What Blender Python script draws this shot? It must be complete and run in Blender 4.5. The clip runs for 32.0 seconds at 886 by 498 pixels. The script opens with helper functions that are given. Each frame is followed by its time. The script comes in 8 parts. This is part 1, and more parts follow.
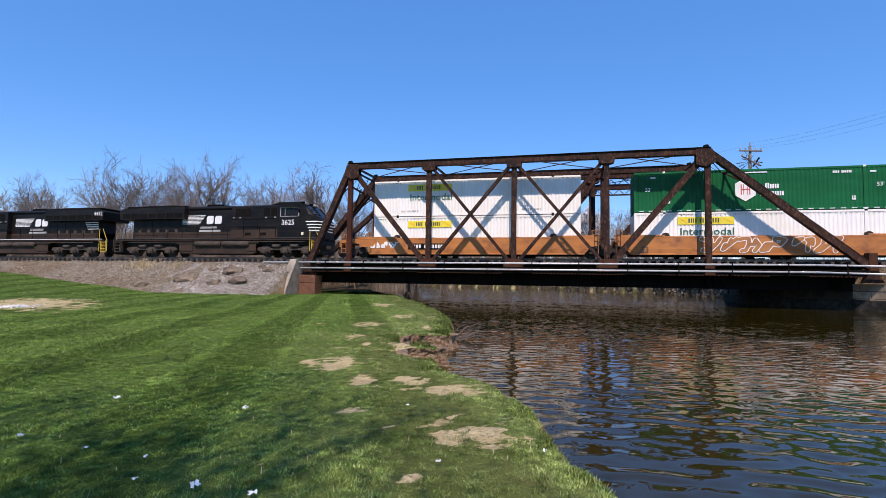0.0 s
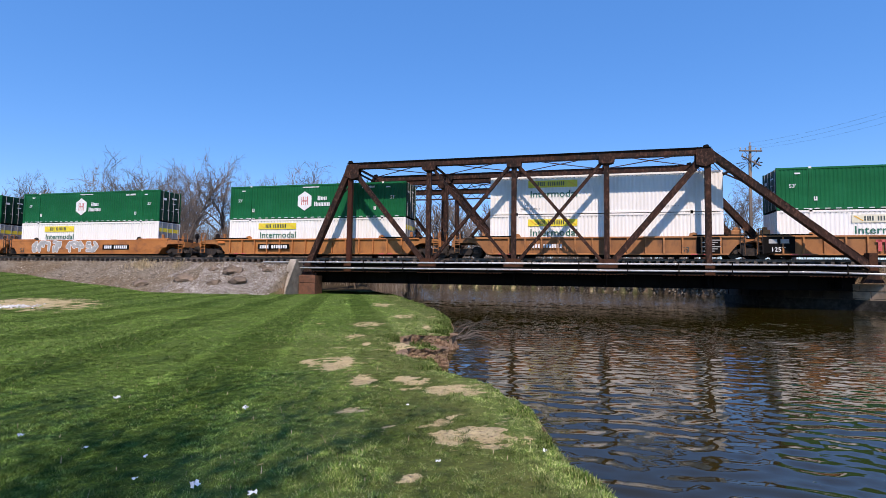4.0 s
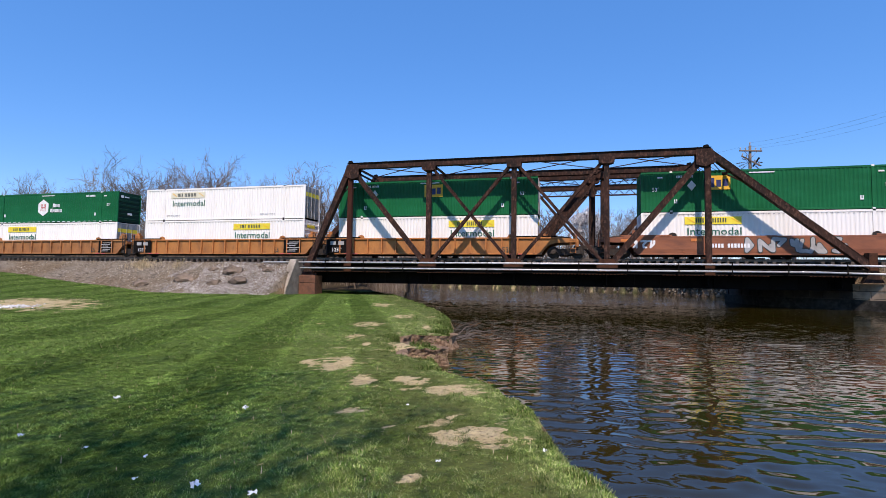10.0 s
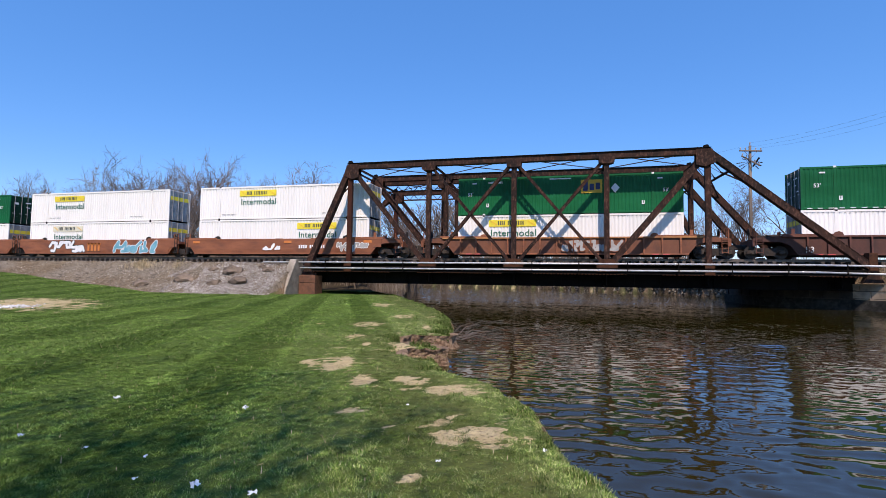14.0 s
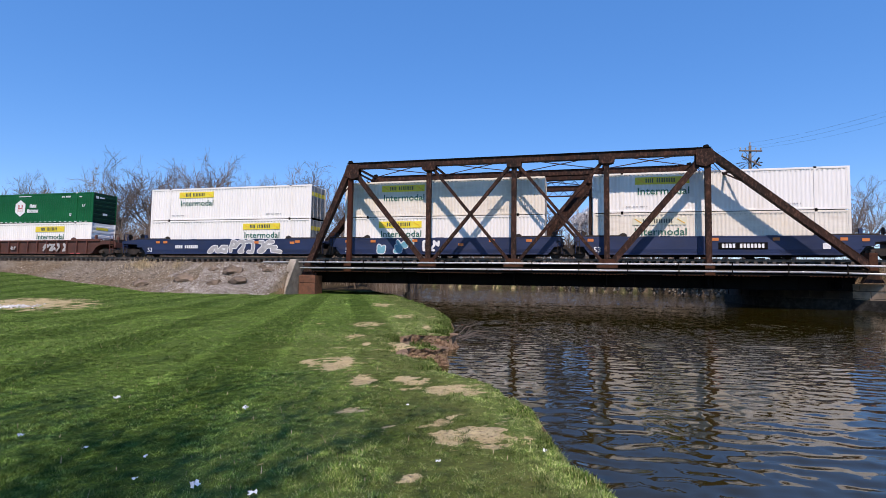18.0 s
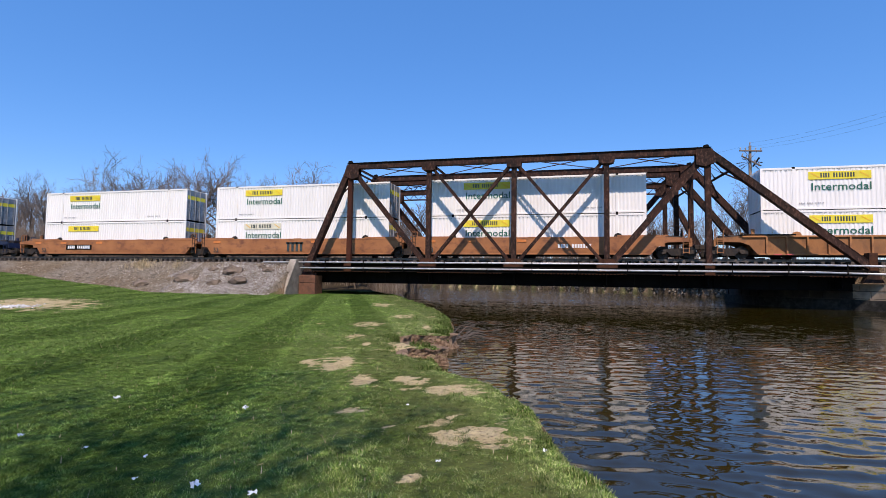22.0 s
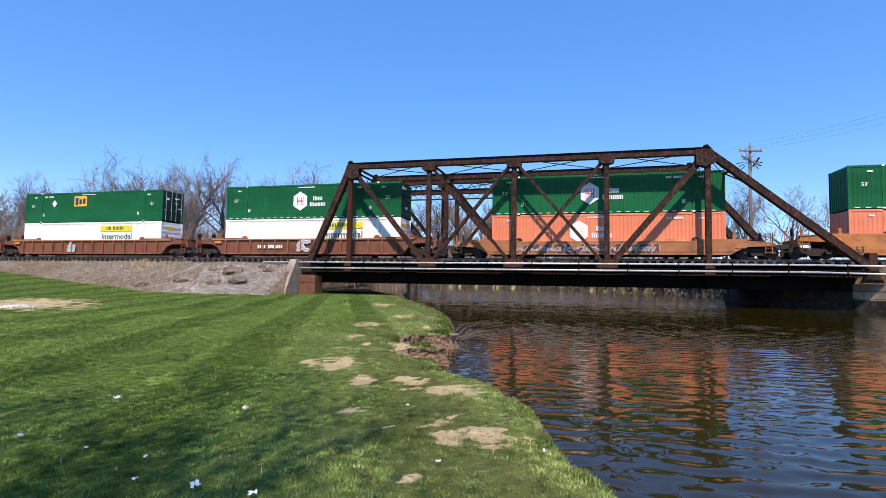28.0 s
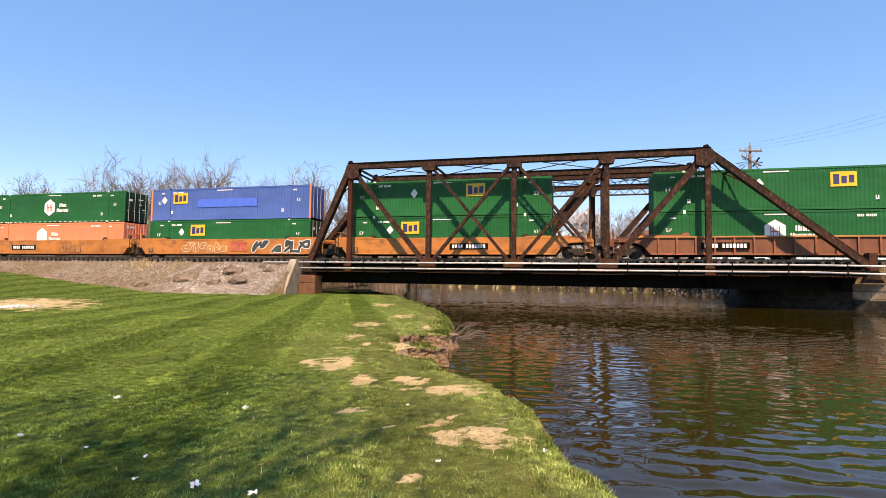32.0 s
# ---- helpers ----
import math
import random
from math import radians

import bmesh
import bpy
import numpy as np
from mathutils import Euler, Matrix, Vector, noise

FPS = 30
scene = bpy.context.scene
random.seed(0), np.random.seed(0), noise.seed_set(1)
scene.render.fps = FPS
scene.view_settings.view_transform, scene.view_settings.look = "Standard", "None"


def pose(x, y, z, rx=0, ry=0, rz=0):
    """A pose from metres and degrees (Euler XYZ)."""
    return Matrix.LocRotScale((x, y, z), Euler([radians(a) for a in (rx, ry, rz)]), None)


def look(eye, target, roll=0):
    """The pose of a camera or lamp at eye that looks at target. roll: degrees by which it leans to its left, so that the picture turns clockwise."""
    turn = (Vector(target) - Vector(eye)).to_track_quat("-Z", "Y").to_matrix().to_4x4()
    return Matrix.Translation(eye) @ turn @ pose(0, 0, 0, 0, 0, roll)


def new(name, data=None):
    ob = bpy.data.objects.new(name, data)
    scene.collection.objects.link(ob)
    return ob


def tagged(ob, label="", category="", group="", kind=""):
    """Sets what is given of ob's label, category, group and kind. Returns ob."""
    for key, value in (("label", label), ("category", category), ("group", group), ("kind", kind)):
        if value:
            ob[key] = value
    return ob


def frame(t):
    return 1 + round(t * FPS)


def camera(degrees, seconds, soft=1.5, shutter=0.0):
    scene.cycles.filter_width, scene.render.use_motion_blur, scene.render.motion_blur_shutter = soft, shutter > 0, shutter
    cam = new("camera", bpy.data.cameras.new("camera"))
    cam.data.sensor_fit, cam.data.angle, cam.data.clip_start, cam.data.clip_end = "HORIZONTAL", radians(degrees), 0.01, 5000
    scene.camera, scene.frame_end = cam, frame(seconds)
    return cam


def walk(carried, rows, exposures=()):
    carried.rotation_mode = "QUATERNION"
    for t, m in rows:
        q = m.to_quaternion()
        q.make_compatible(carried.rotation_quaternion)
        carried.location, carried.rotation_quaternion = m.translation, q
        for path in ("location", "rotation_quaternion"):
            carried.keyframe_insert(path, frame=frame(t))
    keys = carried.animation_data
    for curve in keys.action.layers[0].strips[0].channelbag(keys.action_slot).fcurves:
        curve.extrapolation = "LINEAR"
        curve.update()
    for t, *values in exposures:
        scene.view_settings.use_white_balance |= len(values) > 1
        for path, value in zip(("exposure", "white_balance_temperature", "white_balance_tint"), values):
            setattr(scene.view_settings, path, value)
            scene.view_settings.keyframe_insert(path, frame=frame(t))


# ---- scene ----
# ---- camera ----
EYE = Vector((0.0, -40.37, -1.79))
YAW, PITCH = -0.2510, 0.0612
AIM = EYE + 10 * Vector((math.sin(YAW) * math.cos(PITCH), math.cos(YAW) * math.cos(PITCH), math.sin(PITCH)))
cam = camera(81.0, 32.0, soft=0.65)
VIEW = look(EYE, AIM, 0.857)
walk(cam, [(0.0, VIEW), (32.0, VIEW)],
     exposures=[(0.0, 0.0, 6500, 22), (14.0, 0.0, 6500, 22), (19.0, -0.12, 6500, 22), (25.0, 0.05, 6500, 22), (28.0, 0.22, 6550, 22), (29.0, 0.34, 6750, 22), (30.0, 0.53, 7600, 24), (32.0, 0.58, 9300, 27)])

# ---- light ----
SUN_FROM = Vector((0.22, -1.0, 1.30)).normalized()
world = bpy.data.worlds.new("sky")
scene.world = world
world.use_nodes = True
wn = world.node_tree
sky = wn.nodes.new("ShaderNodeTexSky")
sky.sky_type = "NISHITA"
sky.sun_disc = False
sky.sun_elevation = math.asin(SUN_FROM.z)
sky.sun_rotation = math.atan2(SUN_FROM.x, SUN_FROM.y)
sky.altitude = 100
sky.air_density, sky.dust_density, sky.ozone_density = 1.0, 0.0, 3.5
back = wn.nodes["Background"]
back.inputs["Strength"].default_value = 0.125
clear = wn.nodes.new("ShaderNodeHueSaturation")
clear.inputs["Saturation"].default_value = 1.27
clear.inputs["Value"].default_value = 1.5
wn.links.new(sky.outputs["Color"], clear.inputs["Color"])
even = wn.nodes.new("ShaderNodeMix")
even.data_type = "RGBA"
even.inputs[0].default_value = 0.42
even.inputs[7].default_value = (0.95, 2.95, 7.2, 1)
wn.links.new(clear.outputs["Color"], even.inputs[6])
wn.links.new(even.outputs[2], back.inputs["Color"])
sun = new("sun", bpy.data.lights.new("sun", "SUN"))
sun.data.energy, sun.data.angle, sun.data.color = 5.0, radians(0.53), (1.0, 0.90, 0.76)
sun.matrix_world = look(SUN_FROM * 100, (0, 0, 0))


# ---- materials ----
def mat(name, low, high, rough=0.7, metal=0.0, scale=3.0, fine=40.0, bump=0.3, depth=0.01, stain=None, stain_amount=0.5,
        stain_scale=1.2, stretch=(1, 1, 1), per_object=0.0, spec=0.5, coords="Object"):
    """A surface with two scales of colour variation, stains with a shape of their own and fine relief."""
    m = bpy.data.materials.new(name)
    m.use_nodes = True
    t = m.node_tree
    b = t.nodes["Principled BSDF"]
    b.inputs["Metallic"].default_value = metal
    b.inputs["Specular IOR Level"].default_value = spec
    tc = t.nodes.new("ShaderNodeTexCoord")
    mp = t.nodes.new("ShaderNodeMapping")
    mp.inputs["Scale"].default_value = stretch
    t.links.new(tc.outputs[coords], mp.inputs["Vector"])

    def noisy(s, detail=4.0):
        n = t.nodes.new("ShaderNodeTexNoise")
        n.inputs["Scale"].default_value = s
        n.inputs["Detail"].default_value = detail
        n.inputs["Roughness"].default_value = 0.6
        t.links.new(mp.outputs["Vector"], n.inputs["Vector"])
        return n

    def mix(fac, a, c, kind="MIX"):
        x = t.nodes.new("ShaderNodeMix")
        x.data_type, x.blend_type = "RGBA", kind
        for socket, value in ((x.inputs[0], fac), (x.inputs[6], a), (x.inputs[7], c)):
            if isinstance(value, (float, int)):
                socket.default_value = value
            elif isinstance(value, tuple):
                socket.default_value = (*value, 1)
            else:
                t.links.new(value, socket)
        return x.outputs[2]

    def ramp(src, a, c):
        r = t.nodes.new("ShaderNodeMapRange")
        r.inputs["From Min"].default_value, r.inputs["From Max"].default_value = a, c
        t.links.new(src, r.inputs["Value"])
        return r.outputs["Result"]

    big, small = noisy(scale), noisy(fine, 3.0)
    col = mix(ramp(big.outputs["Fac"], 0.35, 0.65), low, high)
    col = mix(ramp(small.outputs["Fac"], 0.3, 0.75), col, mix(0.35, col, low))
    if per_object:
        oi = t.nodes.new("ShaderNodeObjectInfo")
        hsv = t.nodes.new("ShaderNodeHueSaturation")
        mr = t.nodes.new("ShaderNodeMapRange")
        mr.inputs["To Min"].default_value, mr.inputs["To Max"].default_value = 1 - per_object, 1 + per_object
        t.links.new(oi.outputs["Random"], mr.inputs["Value"])
        t.links.new(mr.outputs["Result"], hsv.inputs["Value"])
        t.links.new(col, hsv.inputs["Color"])
        col = hsv.outputs["Color"]
    if stain:
        sn = noisy(stain_scale, 6.0)
        f = t.nodes.new("ShaderNodeMath")
        f.operation = "MULTIPLY"
        f.inputs[1].default_value = stain_amount
        t.links.new(ramp(sn.outputs["Fac"], 0.5, 0.72), f.inputs[0])
        col = mix(f.outputs[0], col, stain)
    t.links.new(col, b.inputs["Base Color"])
    rr = t.nodes.new("ShaderNodeMapRange")
    rr.inputs["To Min"].default_value, rr.inputs["To Max"].default_value = max(rough - 0.12, 0.03), min(rough + 0.12, 1)
    t.links.new(big.outputs["Fac"], rr.inputs["Value"])
    t.links.new(rr.outputs["Result"], b.inputs["Roughness"])
    if bump:
        bp = t.nodes.new("ShaderNodeBump")
        bp.inputs["Strength"].default_value, bp.inputs["Distance"].default_value = bump, depth
        t.links.new(small.outputs["Fac"], bp.inputs["Height"])
        t.links.new(bp.outputs["Normal"], b.inputs["Normal"])
    return m


M = {}
M["rust"] = mat("rusted_steel", (0.012, 0.007, 0.005), (0.050, 0.021, 0.013), 0.85, 0.0, 1.1, 30, 0.6, 0.012, (0.17, 0.085, 0.056), 0.65, 8.0, (1, 1, 0.5), spec=0.25)
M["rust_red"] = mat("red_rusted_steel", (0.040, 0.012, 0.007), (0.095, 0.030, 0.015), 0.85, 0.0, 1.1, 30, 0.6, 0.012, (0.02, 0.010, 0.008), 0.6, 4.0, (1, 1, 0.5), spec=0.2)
M["rust_bright"] = mat("orange_rust", (0.036, 0.015, 0.008), (0.105, 0.042, 0.019), 0.85, 0.0, 3, 25, 0.5, 0.01, (0.025, 0.012, 0.009), 0.7, 3, spec=0.2)
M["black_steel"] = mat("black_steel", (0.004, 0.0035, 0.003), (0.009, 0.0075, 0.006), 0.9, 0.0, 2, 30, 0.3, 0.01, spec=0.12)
M["white"] = mat("white_container_paint", (0.80, 0.775, 0.72), (0.86, 0.835, 0.785), 0.45, 0, 0.5, 12, 0.05, 0.002, (0.55, 0.47, 0.37), 0.16, 2.0, (2.2, 1, 0.35), 0.03, spec=0.25)
M["cream"] = mat("cream_container_paint", (0.73, 0.67, 0.56), (0.80, 0.745, 0.64), 0.5, 0, 0.5, 12, 0.05, 0.002, (0.45, 0.36, 0.26), 0.3, 1.3, (0.6, 1, 2.2))
M["green"] = mat("green_container_paint", (0.001, 0.088, 0.026), (0.002, 0.125, 0.040), 0.5, 0, 0.4, 12, 0.05, 0.002, (0.01, 0.13, 0.06), 0.3, 0.8, (0.6, 1, 1.6), 0.1, spec=0.2)
M["orange"] = mat("orange_container_paint", (0.70, 0.20, 0.09), (0.80, 0.26, 0.125), 0.5, 0, 0.4, 12, 0.05, 0.002, (0.55, 0.20, 0.12), 0.4, 1.0, (0.6, 1, 1.6), 0.06)
M["blue"] = mat("blue_container_paint", (0.035, 0.092, 0.31), (0.05, 0.125, 0.39), 0.5, 0, 0.4, 12, 0.05, 0.002, (0.075, 0.14, 0.36), 0.4, 1.0, (0.6, 1, 1.6))
# container green darkened to carry the shade on the end walls
M["green_shaded"] = mat("dark_green_door_paint", (0.002, 0.026, 0.010), (0.004, 0.04, 0.016), 0.5, 0, 0.4, 12, 0.05, 0.002, spec=0.2)
M["mark_white"] = mat("white_lettering", (0.70, 0.70, 0.68), (0.82, 0.82, 0.8), 0.5, 0, 2, 30, 0)
M["mark_red"] = mat("red_lettering", (0.46, 0.07, 0.07), (0.58, 0.12, 0.10), 0.5, 0, 2, 30, 0)
M["mark_yellow"] = mat("yellow_sign", (0.72, 0.58, 0.02), (0.85, 0.70, 0.04), 0.5, 0, 2, 20, 0, 0.01, (0.55, 0.5, 0.2), 0.3, 3, per_object=0.08)
M["mark_faded"] = mat("faded_sign", (0.66, 0.62, 0.45), (0.74, 0.70, 0.55), 0.5, 0, 2, 20, 0)
M["mark_gold"] = mat("gold_sign", (0.72, 0.40, 0.02), (0.82, 0.48, 0.04), 0.5, 0, 2, 20, 0)
M["mark_dark"] = mat("dark_lettering", (0.02, 0.03, 0.03), (0.05, 0.07, 0.06), 0.5, 0, 2, 20, 0)
M["mark_teal"] = mat("green_lettering", (0.01, 0.10, 0.06), (0.02, 0.14, 0.09), 0.5, 0, 2, 20, 0)
M["mark_navy"] = mat("navy_lettering", (0.015, 0.02, 0.09), (0.03, 0.035, 0.14), 0.5, 0, 2, 20, 0)
M["mark_blue"] = mat("blue_patch", (0.04, 0.12, 0.55), (0.05, 0.15, 0.62), 0.5, 0, 2, 20, 0)
M["mark_orange"] = mat("orange_patch", (0.55, 0.16, 0.03), (0.65, 0.22, 0.05), 0.5, 0, 2, 20, 0)
M["mark_cyan"] = mat("cyan_spray_paint", (0.10, 0.30, 0.38), (0.2, 0.44, 0.52), 0.6, 0, 2, 20, 0)
M["mark_grey"] = mat("grey_spray_paint", (0.30, 0.30, 0.29), (0.45, 0.44, 0.42), 0.6, 0, 2, 20, 0)
M["door_metal"] = mat("dull_galvanised_door", (0.25, 0.25, 0.25), (0.42, 0.42, 0.41), 0.45, 0.5, 1.5, 20, 0.2, 0.005, (0.1, 0.09, 0.07), 0.5, 2)
M["tan"] = mat("tan_freight_car_paint", (0.36, 0.125, 0.026), (0.50, 0.19, 0.045), 0.65, 0, 0.8, 14, 0.15, 0.004, (0.15, 0.058, 0.028), 0.8, 1.8, (0.7, 1, 1.2), 0.05)
M["tan_dull"] = mat("weathered_tan_freight_car_paint", (0.30, 0.122, 0.036), (0.44, 0.19, 0.06), 0.7, 0, 0.8, 14, 0.15, 0.004, (0.10, 0.042, 0.025), 0.65, 1.3, (0.5, 1, 1.5), 0.05)
M["brown"] = mat("brown_freight_car_paint", (0.20, 0.064, 0.026), (0.30, 0.105, 0.045), 0.7, 0, 0.8, 14, 0.15, 0.004, (0.09, 0.035, 0.024), 0.6, 1.3, (0.5, 1, 1.5), 0.05)
M["darkbrown"] = mat("dark_brown_freight_car_paint", (0.085, 0.028, 0.017), (0.14, 0.048, 0.03), 0.7, 0, 0.8, 14, 0.15, 0.004, (0.05, 0.024, 0.018), 0.6, 1.3, (0.5, 1, 1.5))
M["rustbrown"] = mat("rust_orange_freight_car_paint", (0.29, 0.108, 0.034), (0.40, 0.16, 0.053), 0.65, 0, 0.8, 14, 0.15, 0.004, (0.12, 0.042, 0.022), 0.8, 1.8, (0.7, 1, 1.2))
M["navy"] = mat("navy_freight_car_paint", (0.008, 0.017, 0.055), (0.014, 0.028, 0.086), 0.55, 0, 0.8, 14, 0.15, 0.004, (0.03, 0.03, 0.05), 0.6, 1.3, (0.5, 1, 1.5))
# web plates: paint darkened for the shade between ribs, plus dirt stains
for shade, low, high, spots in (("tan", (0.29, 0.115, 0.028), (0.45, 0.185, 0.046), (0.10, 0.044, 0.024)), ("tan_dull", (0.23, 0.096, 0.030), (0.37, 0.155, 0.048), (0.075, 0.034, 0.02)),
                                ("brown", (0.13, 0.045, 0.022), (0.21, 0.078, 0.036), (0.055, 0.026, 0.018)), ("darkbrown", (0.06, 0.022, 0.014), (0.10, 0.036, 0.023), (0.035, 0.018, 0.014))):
    M[shade + "_web"] = mat(shade + "_shaded_grimy_web", low, high, 0.75, 0, 0.9, 14, 0.15, 0.004, spots, 0.7, 1.6, (1.0, 1, 0.6), 0.05)
M["grime"] = mat("grimy_running_gear", (0.012, 0.009, 0.007), (0.035, 0.025, 0.018), 0.85, 0, 3, 25, 0.4, 0.01, (0.06, 0.035, 0.02), 0.4, 3)
M["wheel"] = mat("wheel_steel", (0.02, 0.016, 0.013), (0.05, 0.04, 0.03), 0.6, 0.4, 3, 25, 0.2, 0.005)
M["loco_black"] = mat("black_engine_paint", (0.005, 0.005, 0.0055), (0.012, 0.0115, 0.011), 0.45, 0, 0.7, 14, 0.06, 0.003, (0.05, 0.032, 0.022), 0.3, 1.1, (0.6, 1, 1.8), spec=0.16)
M["loco_dust"] = mat("dusty_underframe", (0.035, 0.026, 0.019), (0.085, 0.064, 0.047), 0.85, 0, 1.5, 25, 0.3, 0.008, (0.02, 0.015, 0.012), 0.5, 2)
M["loco_brown"] = mat("dusty_lower_hood", (0.032, 0.021, 0.015), (0.062, 0.038, 0.024), 0.6, 0, 1, 20, 0.1, 0.004, (0.012, 0.011, 0.011), 0.7, 1.4, (0.6, 1, 0.6), spec=0.2)
M["yellow_paint"] = mat("yellow_handrail_paint", (0.5, 0.36, 0.05), (0.62, 0.46, 0.08), 0.55, 0, 3, 30, 0.05)
M["glass"] = mat("dark_cab_glass", (0.010, 0.012, 0.014), (0.016, 0.019, 0.022), 0.15, 0, 2, 20, 0, spec=0.12)
M["pipe"] = mat("galvanised_pipe", (0.52, 0.51, 0.49), (0.68, 0.67, 0.65), 0.4, 0.35, 1.5, 25, 0.1, 0.003, (0.25, 0.2, 0.15), 0.5, 2)
M["rail_steel"] = mat("worn_rail_steel", (0.10, 0.075, 0.055), (0.18, 0.14, 0.11), 0.45, 0.5, 2, 25, 0.2, 0.004)
M["tie_wood"] = mat("creosoted_timber", (0.045, 0.035, 0.027), (0.115, 0.093, 0.073), 0.9, 0, 2.5, 30, 0.5, 0.01, (0.14, 0.12, 0.1), 0.5, 3, (1, 1, 4), 0.3)
M["crib"] = mat("rust_brown_plate", (0.11, 0.045, 0.022), (0.20, 0.085, 0.042), 0.85, 0, 2, 20, 0.5, 0.01, (0.06, 0.028, 0.016), 0.6, 2.5)
M["concrete"] = mat("weathered_concrete", (0.21, 0.175, 0.13), (0.37, 0.32, 0.25), 0.9, 0, 1.5, 25, 0.35, 0.01, (0.16, 0.13, 0.10), 0.5, 2)
M["stone"] = mat("abutment_stone", (0.26, 0.19, 0.125), (0.42, 0.32, 0.22), 0.9, 0, 1.2, 14, 0.7, 0.03, (0.11, 0.085, 0.06), 0.6, 1.5, per_object=0.2)
# the same stone, darkened to stand for the shade under the bridge
M["shaded_stone"] = mat("shaded_abutment_stone", (0.018, 0.014, 0.010), (0.055, 0.042, 0.030), 0.9, 0, 1.2, 14, 0.7, 0.03, (0.09, 0.07, 0.05), 0.4, 1.5, per_object=0.2)
# wet concrete, its colour lowered further for shade beneath the bridge
M["wet_concrete"] = mat("dark_wet_shaded_concrete", (0.016, 0.015, 0.012), (0.05, 0.046, 0.038), 0.85, 0, 2.2, 20, 0.8, 0.04, (0.11, 0.098, 0.078), 0.5, 3, spec=0.15)
M["boulder"] = mat("grey_brown_boulder", (0.07, 0.055, 0.043), (0.25, 0.18, 0.12), 0.9, 0, 1.6, 14, 0.6, 0.03, (0.10, 0.085, 0.07), 0.5, 2, per_object=0.25)
M["raw_soil"] = mat("raw_bank_soil", (0.16, 0.10, 0.062), (0.36, 0.25, 0.16), 0.95, 0, 5.0, 30, 0.9, 0.04, (0.06, 0.04, 0.026), 0.8, 7.0, spec=0.1)
M["gravel"] = mat("ballast_stone", (0.22, 0.19, 0.17), (0.40, 0.36, 0.33), 0.9, 0, 4, 30, 0.4, 0.01)
M["bark"] = mat("grey_bark", (0.10, 0.08, 0.065), (0.19, 0.155, 0.128), 0.95, 0, 2, 30, 0.6, 0.02, (0.06, 0.05, 0.04), 0.5, 2, (1, 1, 0.3), 0.2)
M["twig"] = mat("bare_twigs", (0.14, 0.115, 0.098), (0.24, 0.20, 0.17), 0.95, 0, 0.6, 8, 0, per_object=0.15)
M["brush"] = mat("brown_undergrowth", (0.15, 0.112, 0.082), (0.25, 0.195, 0.145), 0.95, 0, 0.5, 6, 0, per_object=0.2)
M["blossom"] = mat("pale_blossom", (0.62, 0.59, 0.57), (0.78, 0.76, 0.74), 0.9, 0, 1, 8, 0)
M["bud"] = mat("yellow_green_buds", (0.20, 0.19, 0.05), (0.32, 0.30, 0.09), 0.9, 0, 1, 8, 0)
M["pole_wood"] = mat("weathered_pole_timber", (0.15, 0.115, 0.085), (0.26, 0.21, 0.165), 0.9, 0, 3, 40, 0.4, 0.01, (0.09, 0.07, 0.05), 0.4, 2, (1, 1, 0.1))
M["wire"] = mat("overhead_wire", (0.03, 0.03, 0.03), (0.05, 0.05, 0.05), 0.5, 0.3, 2, 20, 0)
M["paper"] = mat("white_litter", (0.70, 0.70, 0.70), (0.82, 0.82, 0.81), 0.7, 0, 8, 60, 0.2, 0.004)
M["dry_grass"] = mat("dry_straw", (0.30, 0.22, 0.11), (0.46, 0.35, 0.19), 0.9, 0, 2, 20, 0)


